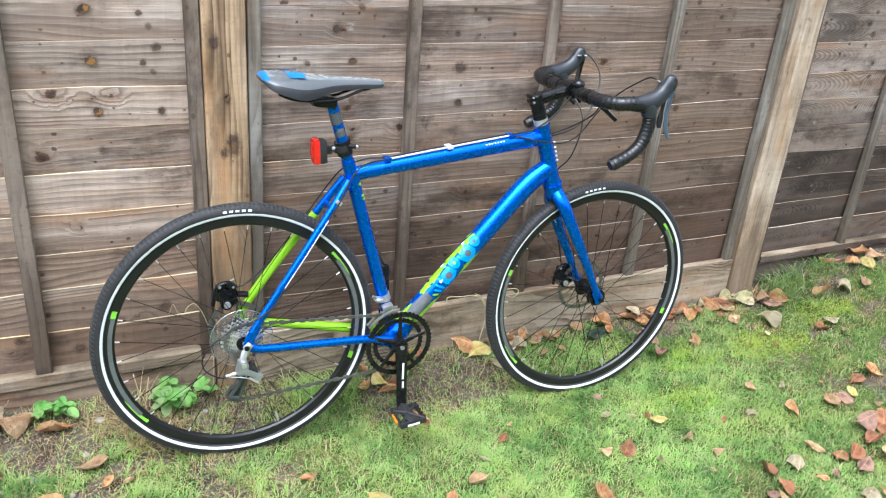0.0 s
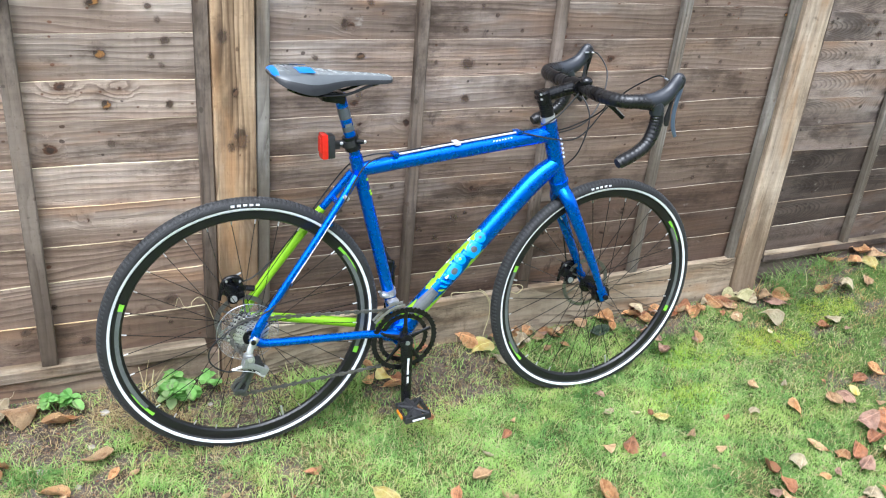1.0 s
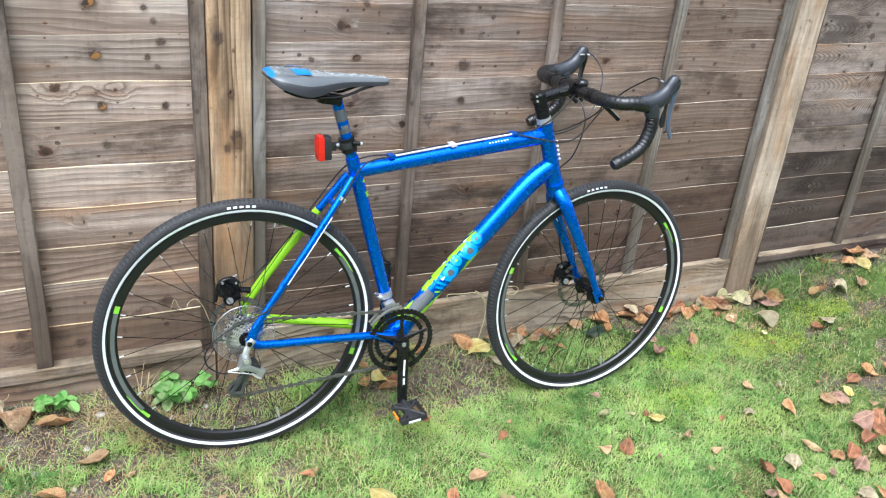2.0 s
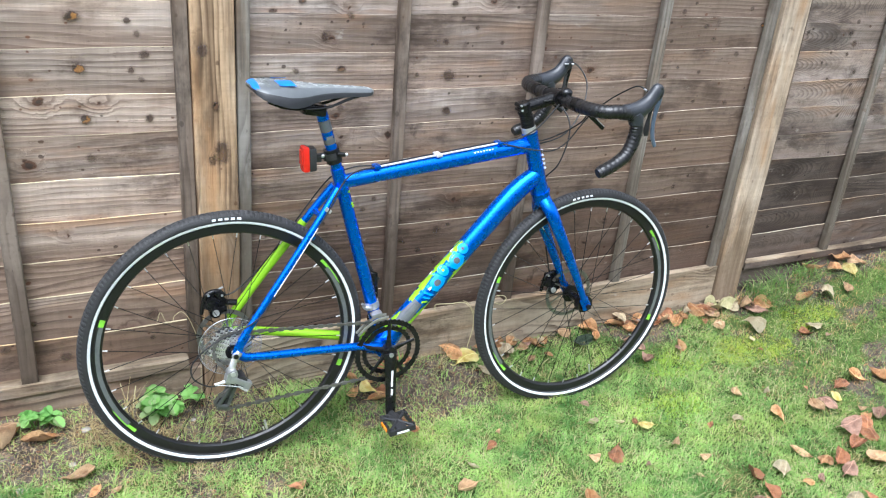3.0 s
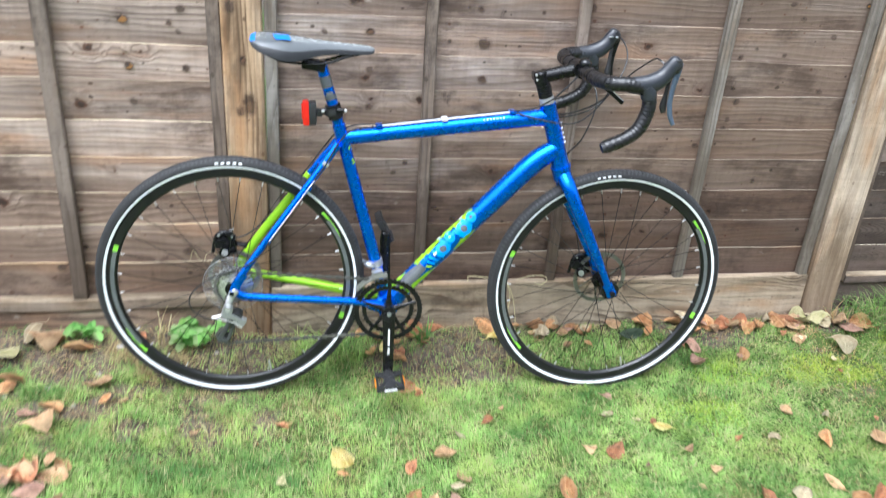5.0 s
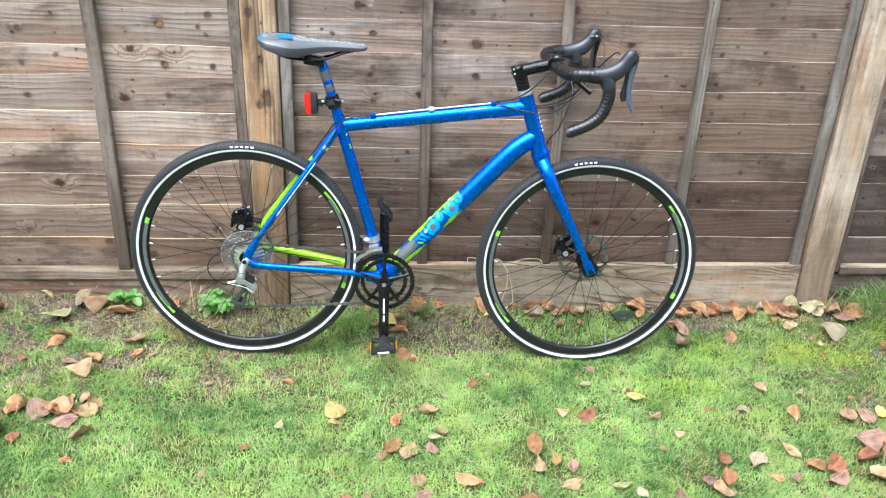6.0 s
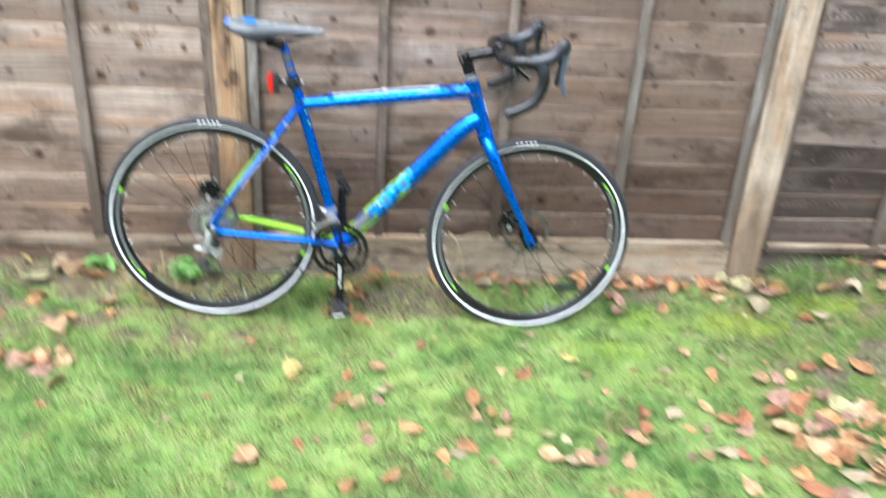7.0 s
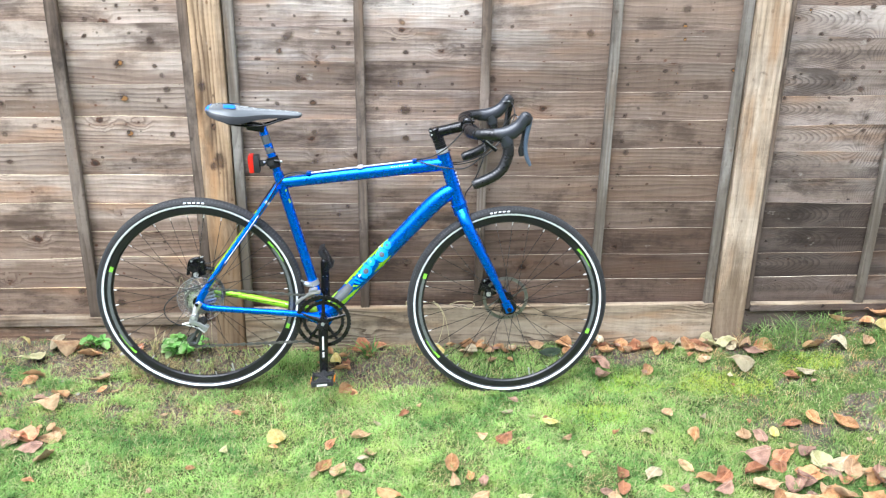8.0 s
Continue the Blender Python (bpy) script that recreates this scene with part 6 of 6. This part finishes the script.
# ---- fallen leaves ----
def leaf_mesh(seed, mat_i):
    """An oval leathery leaf with a pointed tip, a midrib fold, curled sides and a stalk; one metre long before scaling."""
    rng = random.Random(seed)
    dome = -1 if rng.random() < 0.55 else 1
    curl, bend, wide = dome * rng.uniform(0.2, 1.3), dome * rng.uniform(-0.2, 1.2), rng.uniform(0.30, 0.39)
    twist, lop, skew = rng.uniform(-0.5, 0.5), rng.uniform(-0.7, 0.7), rng.uniform(-0.10, 0.10)
    full = rng.uniform(0.50, 0.66)
    roll = rng.uniform(0.0, 0.5) * dome
    bm = bmesh.new()
    rows = []
    edge = [rng.uniform(-0.05, 0.03) for _ in range(26)]
    for i in range(13):
        t = i / 12
        e = t ** (math.log(0.5) / math.log(full))
        w = wide * (math.sin(math.pi * e) ** (0.58 if t > full else 0.72)) + 0.003
        row = []
        for j in range(9):
            q = j / 4 - 1
            ragged = 1 + (edge[2 * i + (q > 0)] * 1.5 if abs(q) > 0.9 else 0)
            x, y = t - 0.5, q * w * ragged
            z = (curl + lop * q) * y * y * 1.7 + bend * (t - 0.5) ** 2 + dome * 0.10 * abs(q) * w + twist * y * (t - 0.5) + roll * max(0.0, abs(q) - 0.55) * w
            z += 0.022 * math.sin(9 * t + 4 * q + seed) + 0.012 * math.sin(17 * t - 6 * q) + rng.uniform(-0.013, 0.013)
            row.append(bm.verts.new((x, y * (1 - 0.25 * abs(curl) * abs(q) ** 2 * 0.5) + skew * math.sin(math.pi * t), z)))
        rows.append(row)
    for a, b in zip(rows, rows[1:]):
        for j in range(8):
            bm.faces.new((a[j], a[j + 1], b[j + 1], b[j]))
    tube(bm, [(-0.49, 0, bend * 0.25), (-0.60, 0.02, bend * 0.3 + 0.02), (-0.70, 0.06, bend * 0.2)], 0.012, 5)
    low = min(v.co.z for v in bm.verts)
    bmesh.ops.translate(bm, verts=bm.verts[:], vec=(0, 0, -low))
    me = bpy.data.meshes.new("fallen_leaf")
    bm.to_mesh(me)
    bm.free()
    me.materials.append(LEAF[mat_i][0])
    me.shade_smooth()
    return me


STORE = {}
pick = random.Random(5)


def fallen(rows):
    """Leaves lying on the grass: x, y, length in cm, colour and, where given, the heading in degrees."""
    for x, y, cm, c, *turn in rows:
        k = (c, pick.randrange(8))
        if k not in STORE:
            STORE[k] = leaf_mesh(17 * c + k[1], c)
        ob = new("fallen_leaf", STORE[k])
        size = min(0.092, cm / 100 * pick.uniform(1.12, 1.42))
        tilt = pick.uniform(-15, 15), pick.uniform(-15, 15)
        if y > -0.10:
            tilt = tilt[0] + 14, tilt[1]
        ob.matrix_world = pose(x, y, height(x, y) + 0.008 + pick.uniform(0, 0.008), tilt[0], tilt[1], turn[0] if turn else pick.uniform(0, 360)) @ Matrix.Diagonal((size, size, size, 1))
        if c == 7:
            ob.matrix_world = pose(x, y, height(x, y) + 0.010, 24, 0, 8) @ Matrix.Diagonal((size, size * 0.66, size, 1))
        where = "against the foot of the fence" if y > -0.14 else "lying in the pile on the lawn" if x > 2.1 and y < -0.55 else "lying on the short lawn"
        tagged(ob, f"{LEAF[c][1]} fallen leaf {where}", "leaf", "fallen leaves")


fallen(((-0.15, -0.12, 7, 3, 20), (-0.11, -0.10, 5, 0, 60), (-0.05, -0.15, 7.5, 1, 185), (0.03, -0.30, 7, 3, 5), (0.06, -0.37, 3.5, 1), (-0.24, -0.18, 9, 6, 40), (-0.17, -0.09, 6, 2), (-0.31, -0.06, 5, 5), (0.12, -0.1, 4, 0), (0.84, -0.15, 5, 5), (0.86, -0.19, 6, 1), (0.88, -0.32, 4, 1), (1.39, -0.06, 6, 1), (1.200, -0.105, 7.5, 5, 12), (1.16, -0.07, 8, 1), (1.64, -0.12, 10.5, 7), (1.47, -0.09, 5, 1), (1.87, -0.07, 5, 0), (1.94, -0.06, 7, 1), (1.98, -0.08, 5, 0), (1.81, -0.27, 5, 4), (1.99, -0.23, 5, 1), (2.49, -0.33, 6, 0), (2.55, -0.32, 5, 2)))
fallen(((2.36, -0.21, 8, 2), (2.35, -0.09, 9, 6), (2.2, -0.07, 9, 1), (2.24, -0.1, 8, 3), (2.28, -0.08, 7, 6), (2.41, -0.12, 6, 3), (2.43, -0.15, 7, 4), (2.65, -0.18, 10, 1), (2.72, -0.2, 8, 2), (2.81, -0.06, 11, 1), (2.89, -0.09, 10, 1), (2.97, -0.05, 11, 1), (2.95, -0.12, 8, 5), (3.02, -0.1, 10, 3), (2.84, -0.21, 6, 3), (2.24, -1.14, 8, 2), (0.97, -1.13, 5, 1), (0.86, -1.16, 5, 1), (1.12, -1.12, 3, 1), (0.68, -1.15, 4, 1)))
fallen(((2.11, -1.18, 8, 0), (1.33, -0.64, 2.9, 3), (1.4, -0.64, 6.3, 0), (1.56, -0.57, 4.8, 5), (1.51, -0.52, 2.5, 2), (1.6, -0.67, 3.2, 3), (1.97, -0.52, 5, 3), (1.87, -0.64, 3.9, 2), (2.02, -0.66, 5.3, 1), (2.09, -0.55, 2.5, 2), (2.18, -0.67, 4.9, 3), (2.23, -0.67, 5.9, 4), (2.29, -0.65, 4.6, 5), (2.37, -0.6, 5.7, 0), (2.45, -0.6, 5.7, 1), (2.54, -0.63, 7.2, 1), (2.17, -0.8, 6.1, 4), (2.29, -0.77, 4.5, 1), (2.34, -0.78, 5.4, 4), (2.35, -0.84, 7.1, 6)))
fallen(((2.23, -0.83, 7, 0), (2.14, -0.86, 7.7, 0), (2.14, -0.93, 8.4, 3), (2.15, -0.99, 5.8, 1), (2.22, -0.95, 8.5, 4), (2.27, -0.91, 6.5, 4), (2.21, -1.01, 9.2, 3), (2.26, -1.07, 9.1, 1), (2.31, -0.96, 3.9, 3), (2.39, -0.92, 5.7, 0), (2.34, -0.98, 7.3, 3), (2.47, -0.88, 4.5, 3), (2.49, -0.89, 4.1, 1), (2.39, -1.08, 6.3, 0), (2.35, -1.11, 6.2, 1), (1.93, -0.83, 5.8, 3), (1.82, -0.87, 5.3, 2), (1.72, -0.86, 5.2, 0), (1.71, -0.93, 5.1, 0), (1.66, -0.94, 3.9, 4)))
fallen(((1.68, -0.98, 7.7, 3), (1.97, -0.89, 6.2, 1), (2.02, -0.89, 5, 0), (2.01, -0.94, 5.7, 4), (1.84, -0.94, 2.8, 1), (1.89, -0.94, 2.8, 4), (1.91, -1.04, 6.7, 2), (1.96, -1.06, 4.7, 0), (1.85, -1.05, 3.9, 3), (2.01, -1.08, 2.8, 1), (1.81, -1.06, 3.5, 4), (1.22, -0.79, 5.9, 1), (1.27, -0.84, 3.1, 1), (1.22, -0.87, 3.9, 3), (1.31, -0.88, 3.9, 4), (1.29, -0.95, 4.9, 3), (1.42, -0.95, 4.2, 6), (1.18, -1.01, 7.4, 1), (1.15, -1.04, 4.7, 2), (1.56, -1, 5.7, 4)))
fallen(((1.41, -1.05, 5.5, 3), (1.47, -1.07, 4.8, 2), (1.5, -1.07, 5.5, 3), (1.62, -1.07, 4.9, 3), (1.55, -1.06, 4.8, 4), (0.67, -0.61, 7.1, 5), (0.67, -0.67, 2.5, 1), (0.52, -0.47, 3.5, 0), (0.54, -0.46, 2.6, 1), (0.44, -0.79, 2.8, 1), (0.52, -0.69, 2.9, 6), (0.85, -0.66, 3.7, 0), (0.94, -0.62, 4.6, 3), (0.99, -0.55, 3, 2), (1.08, -0.49, 3.5, 0), (0.91, -0.34, 2.7, 1), (0.97, -0.71, 4.8, 3), (0.83, -0.78, 5.9, 1), (0.88, -0.8, 5.5, 3), (0.94, -0.79, 4.7, 4)))
fallen(((0.81, -0.82, 2.7, 3), (1.03, -0.92, 6.4, 1), (0.9, -0.92, 5.3, 3), (0.91, -0.97, 4.8, 4), (0.72, -0.99, 4.4, 0), (0.77, -0.97, 2.6, 3), (0.59, -1.05, 7.3, 3), (1.11, -1.05, 4.3, 1), (-0.06, -0.66, 6.1, 0), (-0.08, -0.67, 6.5, 3), (-0.12, -0.68, 7.4, 4), (-0, -0.67, 6.5, 3), (0.01, -0.63, 4.8, 1), (0.01, -0.87, 2.8, 0), (-0.07, -0.4, 5.6, 1), (-0.12, -0.42, 4.2, 4), (-0.2, -0.31, 5.3, 1), (-0.27, -0.4, 3.4, 0)))

# the thick of the pile, and crumbs of leaf along the fence
heap = random.Random(12)
for i in range(46):
    fx = 1.55 + 1.35 * math.sqrt(heap.random())
    fallen(((fx, -1.38 + 0.28 * heap.random(), heap.uniform(4.5, 8.0), heap.choice((0, 0, 1, 1, 1, 1, 3, 3, 3, 4, 2, 2, 5))),))
for i in range(26):
    fallen(((2.15 + 0.40 * heap.random(), -1.15 + 0.36 * heap.random(), heap.uniform(4.5, 8.0), heap.choice((0, 1, 1, 3, 3, 4, 2))),))
for i in range(64):
    fallen(((heap.uniform(0.75, 2.5), -0.055 - 0.13 * heap.random() ** 1.8, heap.uniform(2.5, 6.5), heap.choice((0, 0, 1, 1, 3, 4, 2))),))
for i in range(7):
    fallen(((-0.22 + 0.24 * heap.random(), -0.80 + 0.16 * heap.random(), heap.uniform(4.5, 7.0), heap.choice((0, 1, 1, 3, 3, 4))),))
for i in range(6):
    fallen(((heap.uniform(-0.6, 0.1), heap.uniform(-0.62, -0.12), heap.uniform(3.0, 6.5), heap.choice((0, 1, 1, 3, 3, 5))),))
for i in range(34):
    fallen(((heap.uniform(-0.4, 2.6), heap.uniform(-1.35, -0.2), heap.uniform(1.5, 3.2), heap.choice((0, 3, 3, 4, 4, 2))),))

# ---- weeds ----
def clover(x, y, spread, stems, seed, label, leaf=(0.0090, 0.0140), lobes=3):
    rng = random.Random(seed)
    weed = new("weed")
    weed.location = (x, y, height(x, y))
    tagged(weed, label, "weed", "weeds by the fence")
    for k in range(stems):
        a, r = rng.uniform(0, 6.28), spread * math.sqrt(rng.random())
        h = rng.uniform(0.014, 0.048)
        tip = Vector((r * math.cos(a), r * math.sin(a) * 0.55, h))
        bm = bmesh.new()
        tube(bm, [Vector((tip.x * 0.3, tip.y * 0.3, -0.004)), tip * 0.7, tip], 0.0009, 5)
        lr = rng.uniform(*leaf)
        for j in range(lobes):
            b = a + 6.283 / lobes * j + rng.uniform(-0.25, 0.25)
            way = Vector((math.cos(b), math.sin(b), rng.uniform(-0.45, 0.55)))
            c0 = tip
            ring = []
            n = 10
            side = Vector((-math.sin(b), math.cos(b), 0))
            mid = bm.verts.new(c0 + way * lr * 0.95 - Vector((0, 0, lr * 0.35)))
            for q in range(n):
                th = 2 * math.pi * q / n
                rr = lr * (1.0 - 0.18 * max(0.0, math.cos(th)) ** 6 + rng.uniform(-0.10, 0.06))
                ring.append(bm.verts.new(c0 + way * (lr + rr * math.cos(th)) + side * rr * 0.80 * math.sin(th) + Vector((0, 0, lr * 0.35 * abs(math.sin(th)) - lr * 0.2 * math.cos(th)))))
            for q in range(n):
                bm.faces.new((mid, ring[q], ring[(q + 1) % n]))
        part("sprig", bm, WEED, weed)


clover(-0.048, -0.085, 0.050, 11, 3, "small bright green clover-like weed in bare soil", (0.012, 0.018))
clover(0.275, -0.09, 0.085, 22, 4, "low green lobed weed behind the rear wheel", (0.013, 0.020), 4)


def tuft(x, y, n, tall, seed, mat, label, lean=0.5, wide=0.004, spread=0.02):
    rng = random.Random(seed)
    bm = bmesh.new()
    for k in range(n):
        a, r = rng.uniform(0, 6.28), spread * math.sqrt(rng.random())
        h, l = tall * rng.uniform(0.5, 1.0), lean * rng.uniform(0.3, 1.2)
        b = rng.uniform(0, 6.28)
        base = Vector((r * math.cos(a), r * math.sin(a), -0.004))
        out, side = Vector((math.cos(b), math.sin(b), 0)), Vector((-math.sin(b), math.cos(b), 0))
        prev = None
        for i in range(5):
            t = i / 4
            c = base + out * (l * h * t * t) + Vector((0, 0, h * (t - 0.25 * l * t * t)))
            w = wide * (1 - t) ** 0.6 / 2 + 0.0003
            pair = bm.verts.new(c - side * w), bm.verts.new(c + side * w)
            if prev:
                bm.faces.new((prev[0], prev[1], pair[1], pair[0]))
            prev = pair
    ob = finish("grass_tuft", bm, mat)
    ob.location = (x, y, height(x, y))
    tagged(ob, label, "grass", "grass tufts by the fence")


tuft(0.955, -0.10, 26, 0.085, 1, GRASS, "broad green grass tuft by the gravel board", 1.2, 0.008)
tuft(2.50, -0.08, 90, 0.13, 2, GRASS, "long grass tuft beside the fence post", 1.5, 0.0024, 0.06)
tuft(2.62, -0.09, 90, 0.13, 3, GRASS, "long grass tuft on the bank by the fence", 1.5, 0.0024, 0.06)
tuft(2.75, -0.08, 80, 0.11, 4, GRASS, "long grass tuft on the bank by the fence", 1.5, 0.0024, 0.06)
tuft(2.56, -0.15, 70, 0.10, 14, GRASS, "long grass tuft on the bank by the fence", 1.7, 0.0022, 0.06)
tuft(2.40, -0.08, 22, 0.09, 5, STRAW, "dry straw tuft at the foot of the post", 1.1, 0.002)
tuft(0.17, -0.10, 12, 0.12, 6, STRAW, "dry straw stalks in bare soil", 0.9, 0.002)
tuft(0.08, -0.15, 170, 0.034, 17, STRAW, "heap of dry straw on bare soil", 2.2, 0.0018, 0.06)
tuft(0.05, -0.09, 90, 0.032, 18, STRAW, "heap of dry straw against the gravel board", 2.0, 0.0018, 0.06)
tuft(2.26, -0.10, 140, 0.032, 19, STRAW, "heap of dry straw at the foot of the post", 2.2, 0.0018, 0.06)
tuft(0.19, -0.17, 190, 0.040, 37, STRAW, "heap of dry straw on bare soil", 2.2, 0.0018, 0.075)
tuft(0.30, -0.30, 90, 0.036, 38, STRAW, "flattened dry grass in bare soil", 2.2, 0.0018, 0.08)
tuft(0.14, -0.24, 30, 0.05, 7, STRAW, "flattened dry grass in bare soil", 1.6, 0.003)
tuft(0.60, -0.13, 70, 0.09, 8, GRASS, "green grass tuft behind the chain", 1.1, 0.0028, 0.05)
tuft(0.72, -0.14, 70, 0.08, 28, GRASS, "green grass tuft behind the chain", 1.2, 0.0028, 0.05)
tuft(1.12, -0.09, 8, 0.10, 9, STRAW, "thin dry stalks against the gravel board", 1.0, 0.0018)


def stalk(points, label, thick=0.0016):
    bm = bmesh.new()
    tube(bm, spline(points, 6), thick, 6)
    tagged(finish("dry_stalk", bm, STALK_PALE), label, "stalk", "dry stalks by the fence")


stalk(((1.100, -0.040, 0.190), (1.103, -0.042, 0.208), (1.150, -0.042, 0.203), (1.205, -0.042, 0.198), (1.236, -0.046, 0.160), (1.240, -0.052, 0.110), (1.222, -0.060, 0.040), (1.215, -0.066, 0.004)), "thin dry stalk bent over the gravel board")
stalk(((1.200, -0.040, 0.206), (1.222, -0.044, 0.190), (1.246, -0.050, 0.145), (1.262, -0.058, 0.070), (1.266, -0.068, 0.004)), "thin dry stalk bent over the gravel board")
stalk(((1.262, -0.038, 0.190), (1.300, -0.044, 0.205), (1.345, -0.044, 0.204), (1.358, -0.046, 0.190), (1.340, -0.046, 0.174), (1.318, -0.042, 0.180)), "looped dry stalk on the gravel board")
stalk(((0.263, -0.042, 0.288), (0.274, -0.044, 0.318), (0.286, -0.046, 0.290), (0.303, -0.046, 0.285), (0.309, -0.046, 0.303), (0.331, -0.048, 0.312), (0.354, -0.050, 0.267), (0.371, -0.054, 0.180), (0.366, -0.060, 0.010)), "folded grass stalk standing against the fence", 0.0008)
stalk(((0.160, -0.080, 0.010), (0.165, -0.062, 0.070), (0.158, -0.048, 0.120)), "thin dry stalk standing in bare soil")
stalk(((0.180, -0.085, 0.010), (0.186, -0.066, 0.060), (0.196, -0.050, 0.105)), "thin dry stalk standing in bare soil")


def pebble(x, y, cm, seed):
    rng = random.Random(seed)
    bm = bmesh.new()
    bmesh.ops.create_icosphere(bm, subdivisions=2, radius=cm / 200)
    for v in bm.verts:
        v.co *= 1 + 0.25 * noise.noise(v.co * 60 + Vector((seed, 0, 0)))
        v.co.z *= 0.55
    ob = finish("pebble", bm, PEBBLE, sharp=60)
    ob.location = (x, y, height(x, y) + cm / 500)
    tagged(ob, "small grey pebble in bare soil", "pebble", "pebbles")


for i, (x, y, cm) in enumerate(((-0.10, -0.30, 2.2), (0.02, -0.24, 2.0), (-0.20, -0.33, 1.6), (0.06, -0.13, 2.4), (1.50, -0.52, 1.6), (-0.02, -0.38, 1.5), (0.33, -0.14, 1.4))):
    pebble(x, y, cm, i)


# ---- lawn ----
def lawn(name, count, seed, mat, chance, tall, wide, label, flop):
    """Grass blades as real geometry: each a bent strip with a pointed tip."""
    rng = np.random.default_rng(seed)
    x, y = rng.uniform(-1.0, 3.5, count), rng.uniform(-1.6, -0.035, count)
    keep = rng.random(count) < np.array([chance(a, b) for a, b in zip(x, y)])
    x, y = x[keep], y[keep]
    n = len(x)
    z = np.array([height(a, b) for a, b in zip(x, y)]) - 0.003
    comb = np.array([3.2 * noise.noise(Vector((p * 6, q * 6, 31))) + 2.0 * noise.noise(Vector((p * 21, q * 21, 5))) for p, q in zip(x, y)])
    swell = np.array([1.0 + 0.75 * noise.noise(Vector((p * 15, q * 15, 40 + seed))) for p, q in zip(x, y)])
    b = 2 * comb + rng.normal(0, 1.7, n)
    h = tall * swell * rng.uniform(0.45, 1.15, n)
    l = flop * rng.uniform(0.2, 1.3, n)
    w = wide * rng.uniform(0.6, 1.2, n)
    out, side = np.stack((np.cos(b), np.sin(b), 0 * b), 1), np.stack((-np.sin(b), np.cos(b), 0 * b), 1)
    base = np.stack((x, y, z), 1)
    up = np.array((0, 0, 1.0))
    mid = base + out * (h * l * 0.32)[:, None] + up * (h * 0.58)[:, None]
    tip = base + out * (h * l)[:, None] + up * (h * (1 - 0.28 * l))[:, None]
    half = side * (w / 2)[:, None]
    v = np.stack((base - half, base + half, mid + half * 0.8, mid - half * 0.8, tip), 1).reshape(-1, 3)
    k = np.arange(n)[:, None] * 5
    quads, tris = k + np.array((0, 1, 2, 3)), k + np.array((3, 2, 4))
    me = bpy.data.meshes.new(name)
    me.vertices.add(len(v))
    me.vertices.foreach_set("co", v.ravel())
    loops = np.concatenate((quads, tris), 1).ravel()
    me.loops.add(len(loops))
    me.loops.foreach_set("vertex_index", loops)
    me.polygons.add(2 * n)
    me.polygons.foreach_set("loop_start", (np.arange(n)[:, None] * 7 + np.array((0, 4))).ravel())
    me.materials.append(mat)
    me.update(calc_edges=True)
    me.validate()
    tagged(new(name, me), label, "grass", kind="stuff")


def bank(x, y):
    """The thin turf of the bank beyond the bicycle."""
    return ease((x - 1.9) / 0.6) * ease((y + 1.05) / 0.5)


def patchy(x, y):
    return 0.5 + 0.34 * noise.noise(Vector((x * 4.5, y * 4.5, 11))) + 0.34 * noise.noise(Vector((x * 15, y * 15, 3)))


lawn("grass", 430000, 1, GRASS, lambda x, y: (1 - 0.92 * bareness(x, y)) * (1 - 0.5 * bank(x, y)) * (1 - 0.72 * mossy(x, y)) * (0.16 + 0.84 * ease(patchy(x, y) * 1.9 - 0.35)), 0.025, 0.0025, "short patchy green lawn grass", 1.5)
lawn("dry_grass", 110000, 2, STRAW, lambda x, y: (0.06 + 0.94 * max(ease(1.25 - 2.2 * patchy(x, y)), 0.8 * bareness(x, y) - 0.55 * bank_spots(x, y), ease((1.55 - x) / 0.7) * ease((y + 0.70) / 0.3) * (0.45 + 0.55 * ease(patchy(x + 3.1, y) * 2.4 - 0.7)))) * (1 - 0.8 * mossy(x, y)), 0.024, 0.0017, "dry straw-coloured grass among the lawn", 1.5)
lawn("moss", 420000, 3, MOSS, lambda x, y: 0.95 * mossy(x, y), 0.015, 0.0030, "bright yellow-green moss cushions in the lawn", 1.2)


# ---- litter: crumbs of leaf, bark and earth on the bare strip ----
def litter(name, count, seed, label):
    rng = random.Random(seed)
    verts, faces = [], []
    for k in range(count):
        x, y = rng.uniform(-0.9, 3.2), -0.035 - 0.62 * rng.random()
        if rng.random() > 0.06 + 0.94 * bareness(x, y):
            continue
        c = Vector((x, y, height(x, y) + 0.004))
        turn = (Matrix.Rotation(rng.uniform(0, 6.28), 3, "Z") @ Matrix.Rotation(rng.gauss(0, 0.5), 3, "X"))
        ln, wd = rng.uniform(0.0015, 0.0065), rng.uniform(0.0008, 0.0034)
        b = len(verts)
        for p, q, r in ((-1, -0.3, 0), (-0.2, -1, 0.2), (1, -0.2, 0), (0.3, 1, 0.25)):
            verts.append(c + turn @ Vector((p * ln, q * wd, r * ln * 0.6)))
        faces += [(b, b + 1, b + 3), (b + 1, b + 2, b + 3)]
    me = bpy.data.meshes.new(name)
    me.from_pydata(verts, [], faces)
    me.materials.append(LITTER)
    tagged(new(name, me), label, "litter", kind="stuff")


litter("leaf_litter", 42000, 8, "brown crumbs of leaf and earth along the fence")
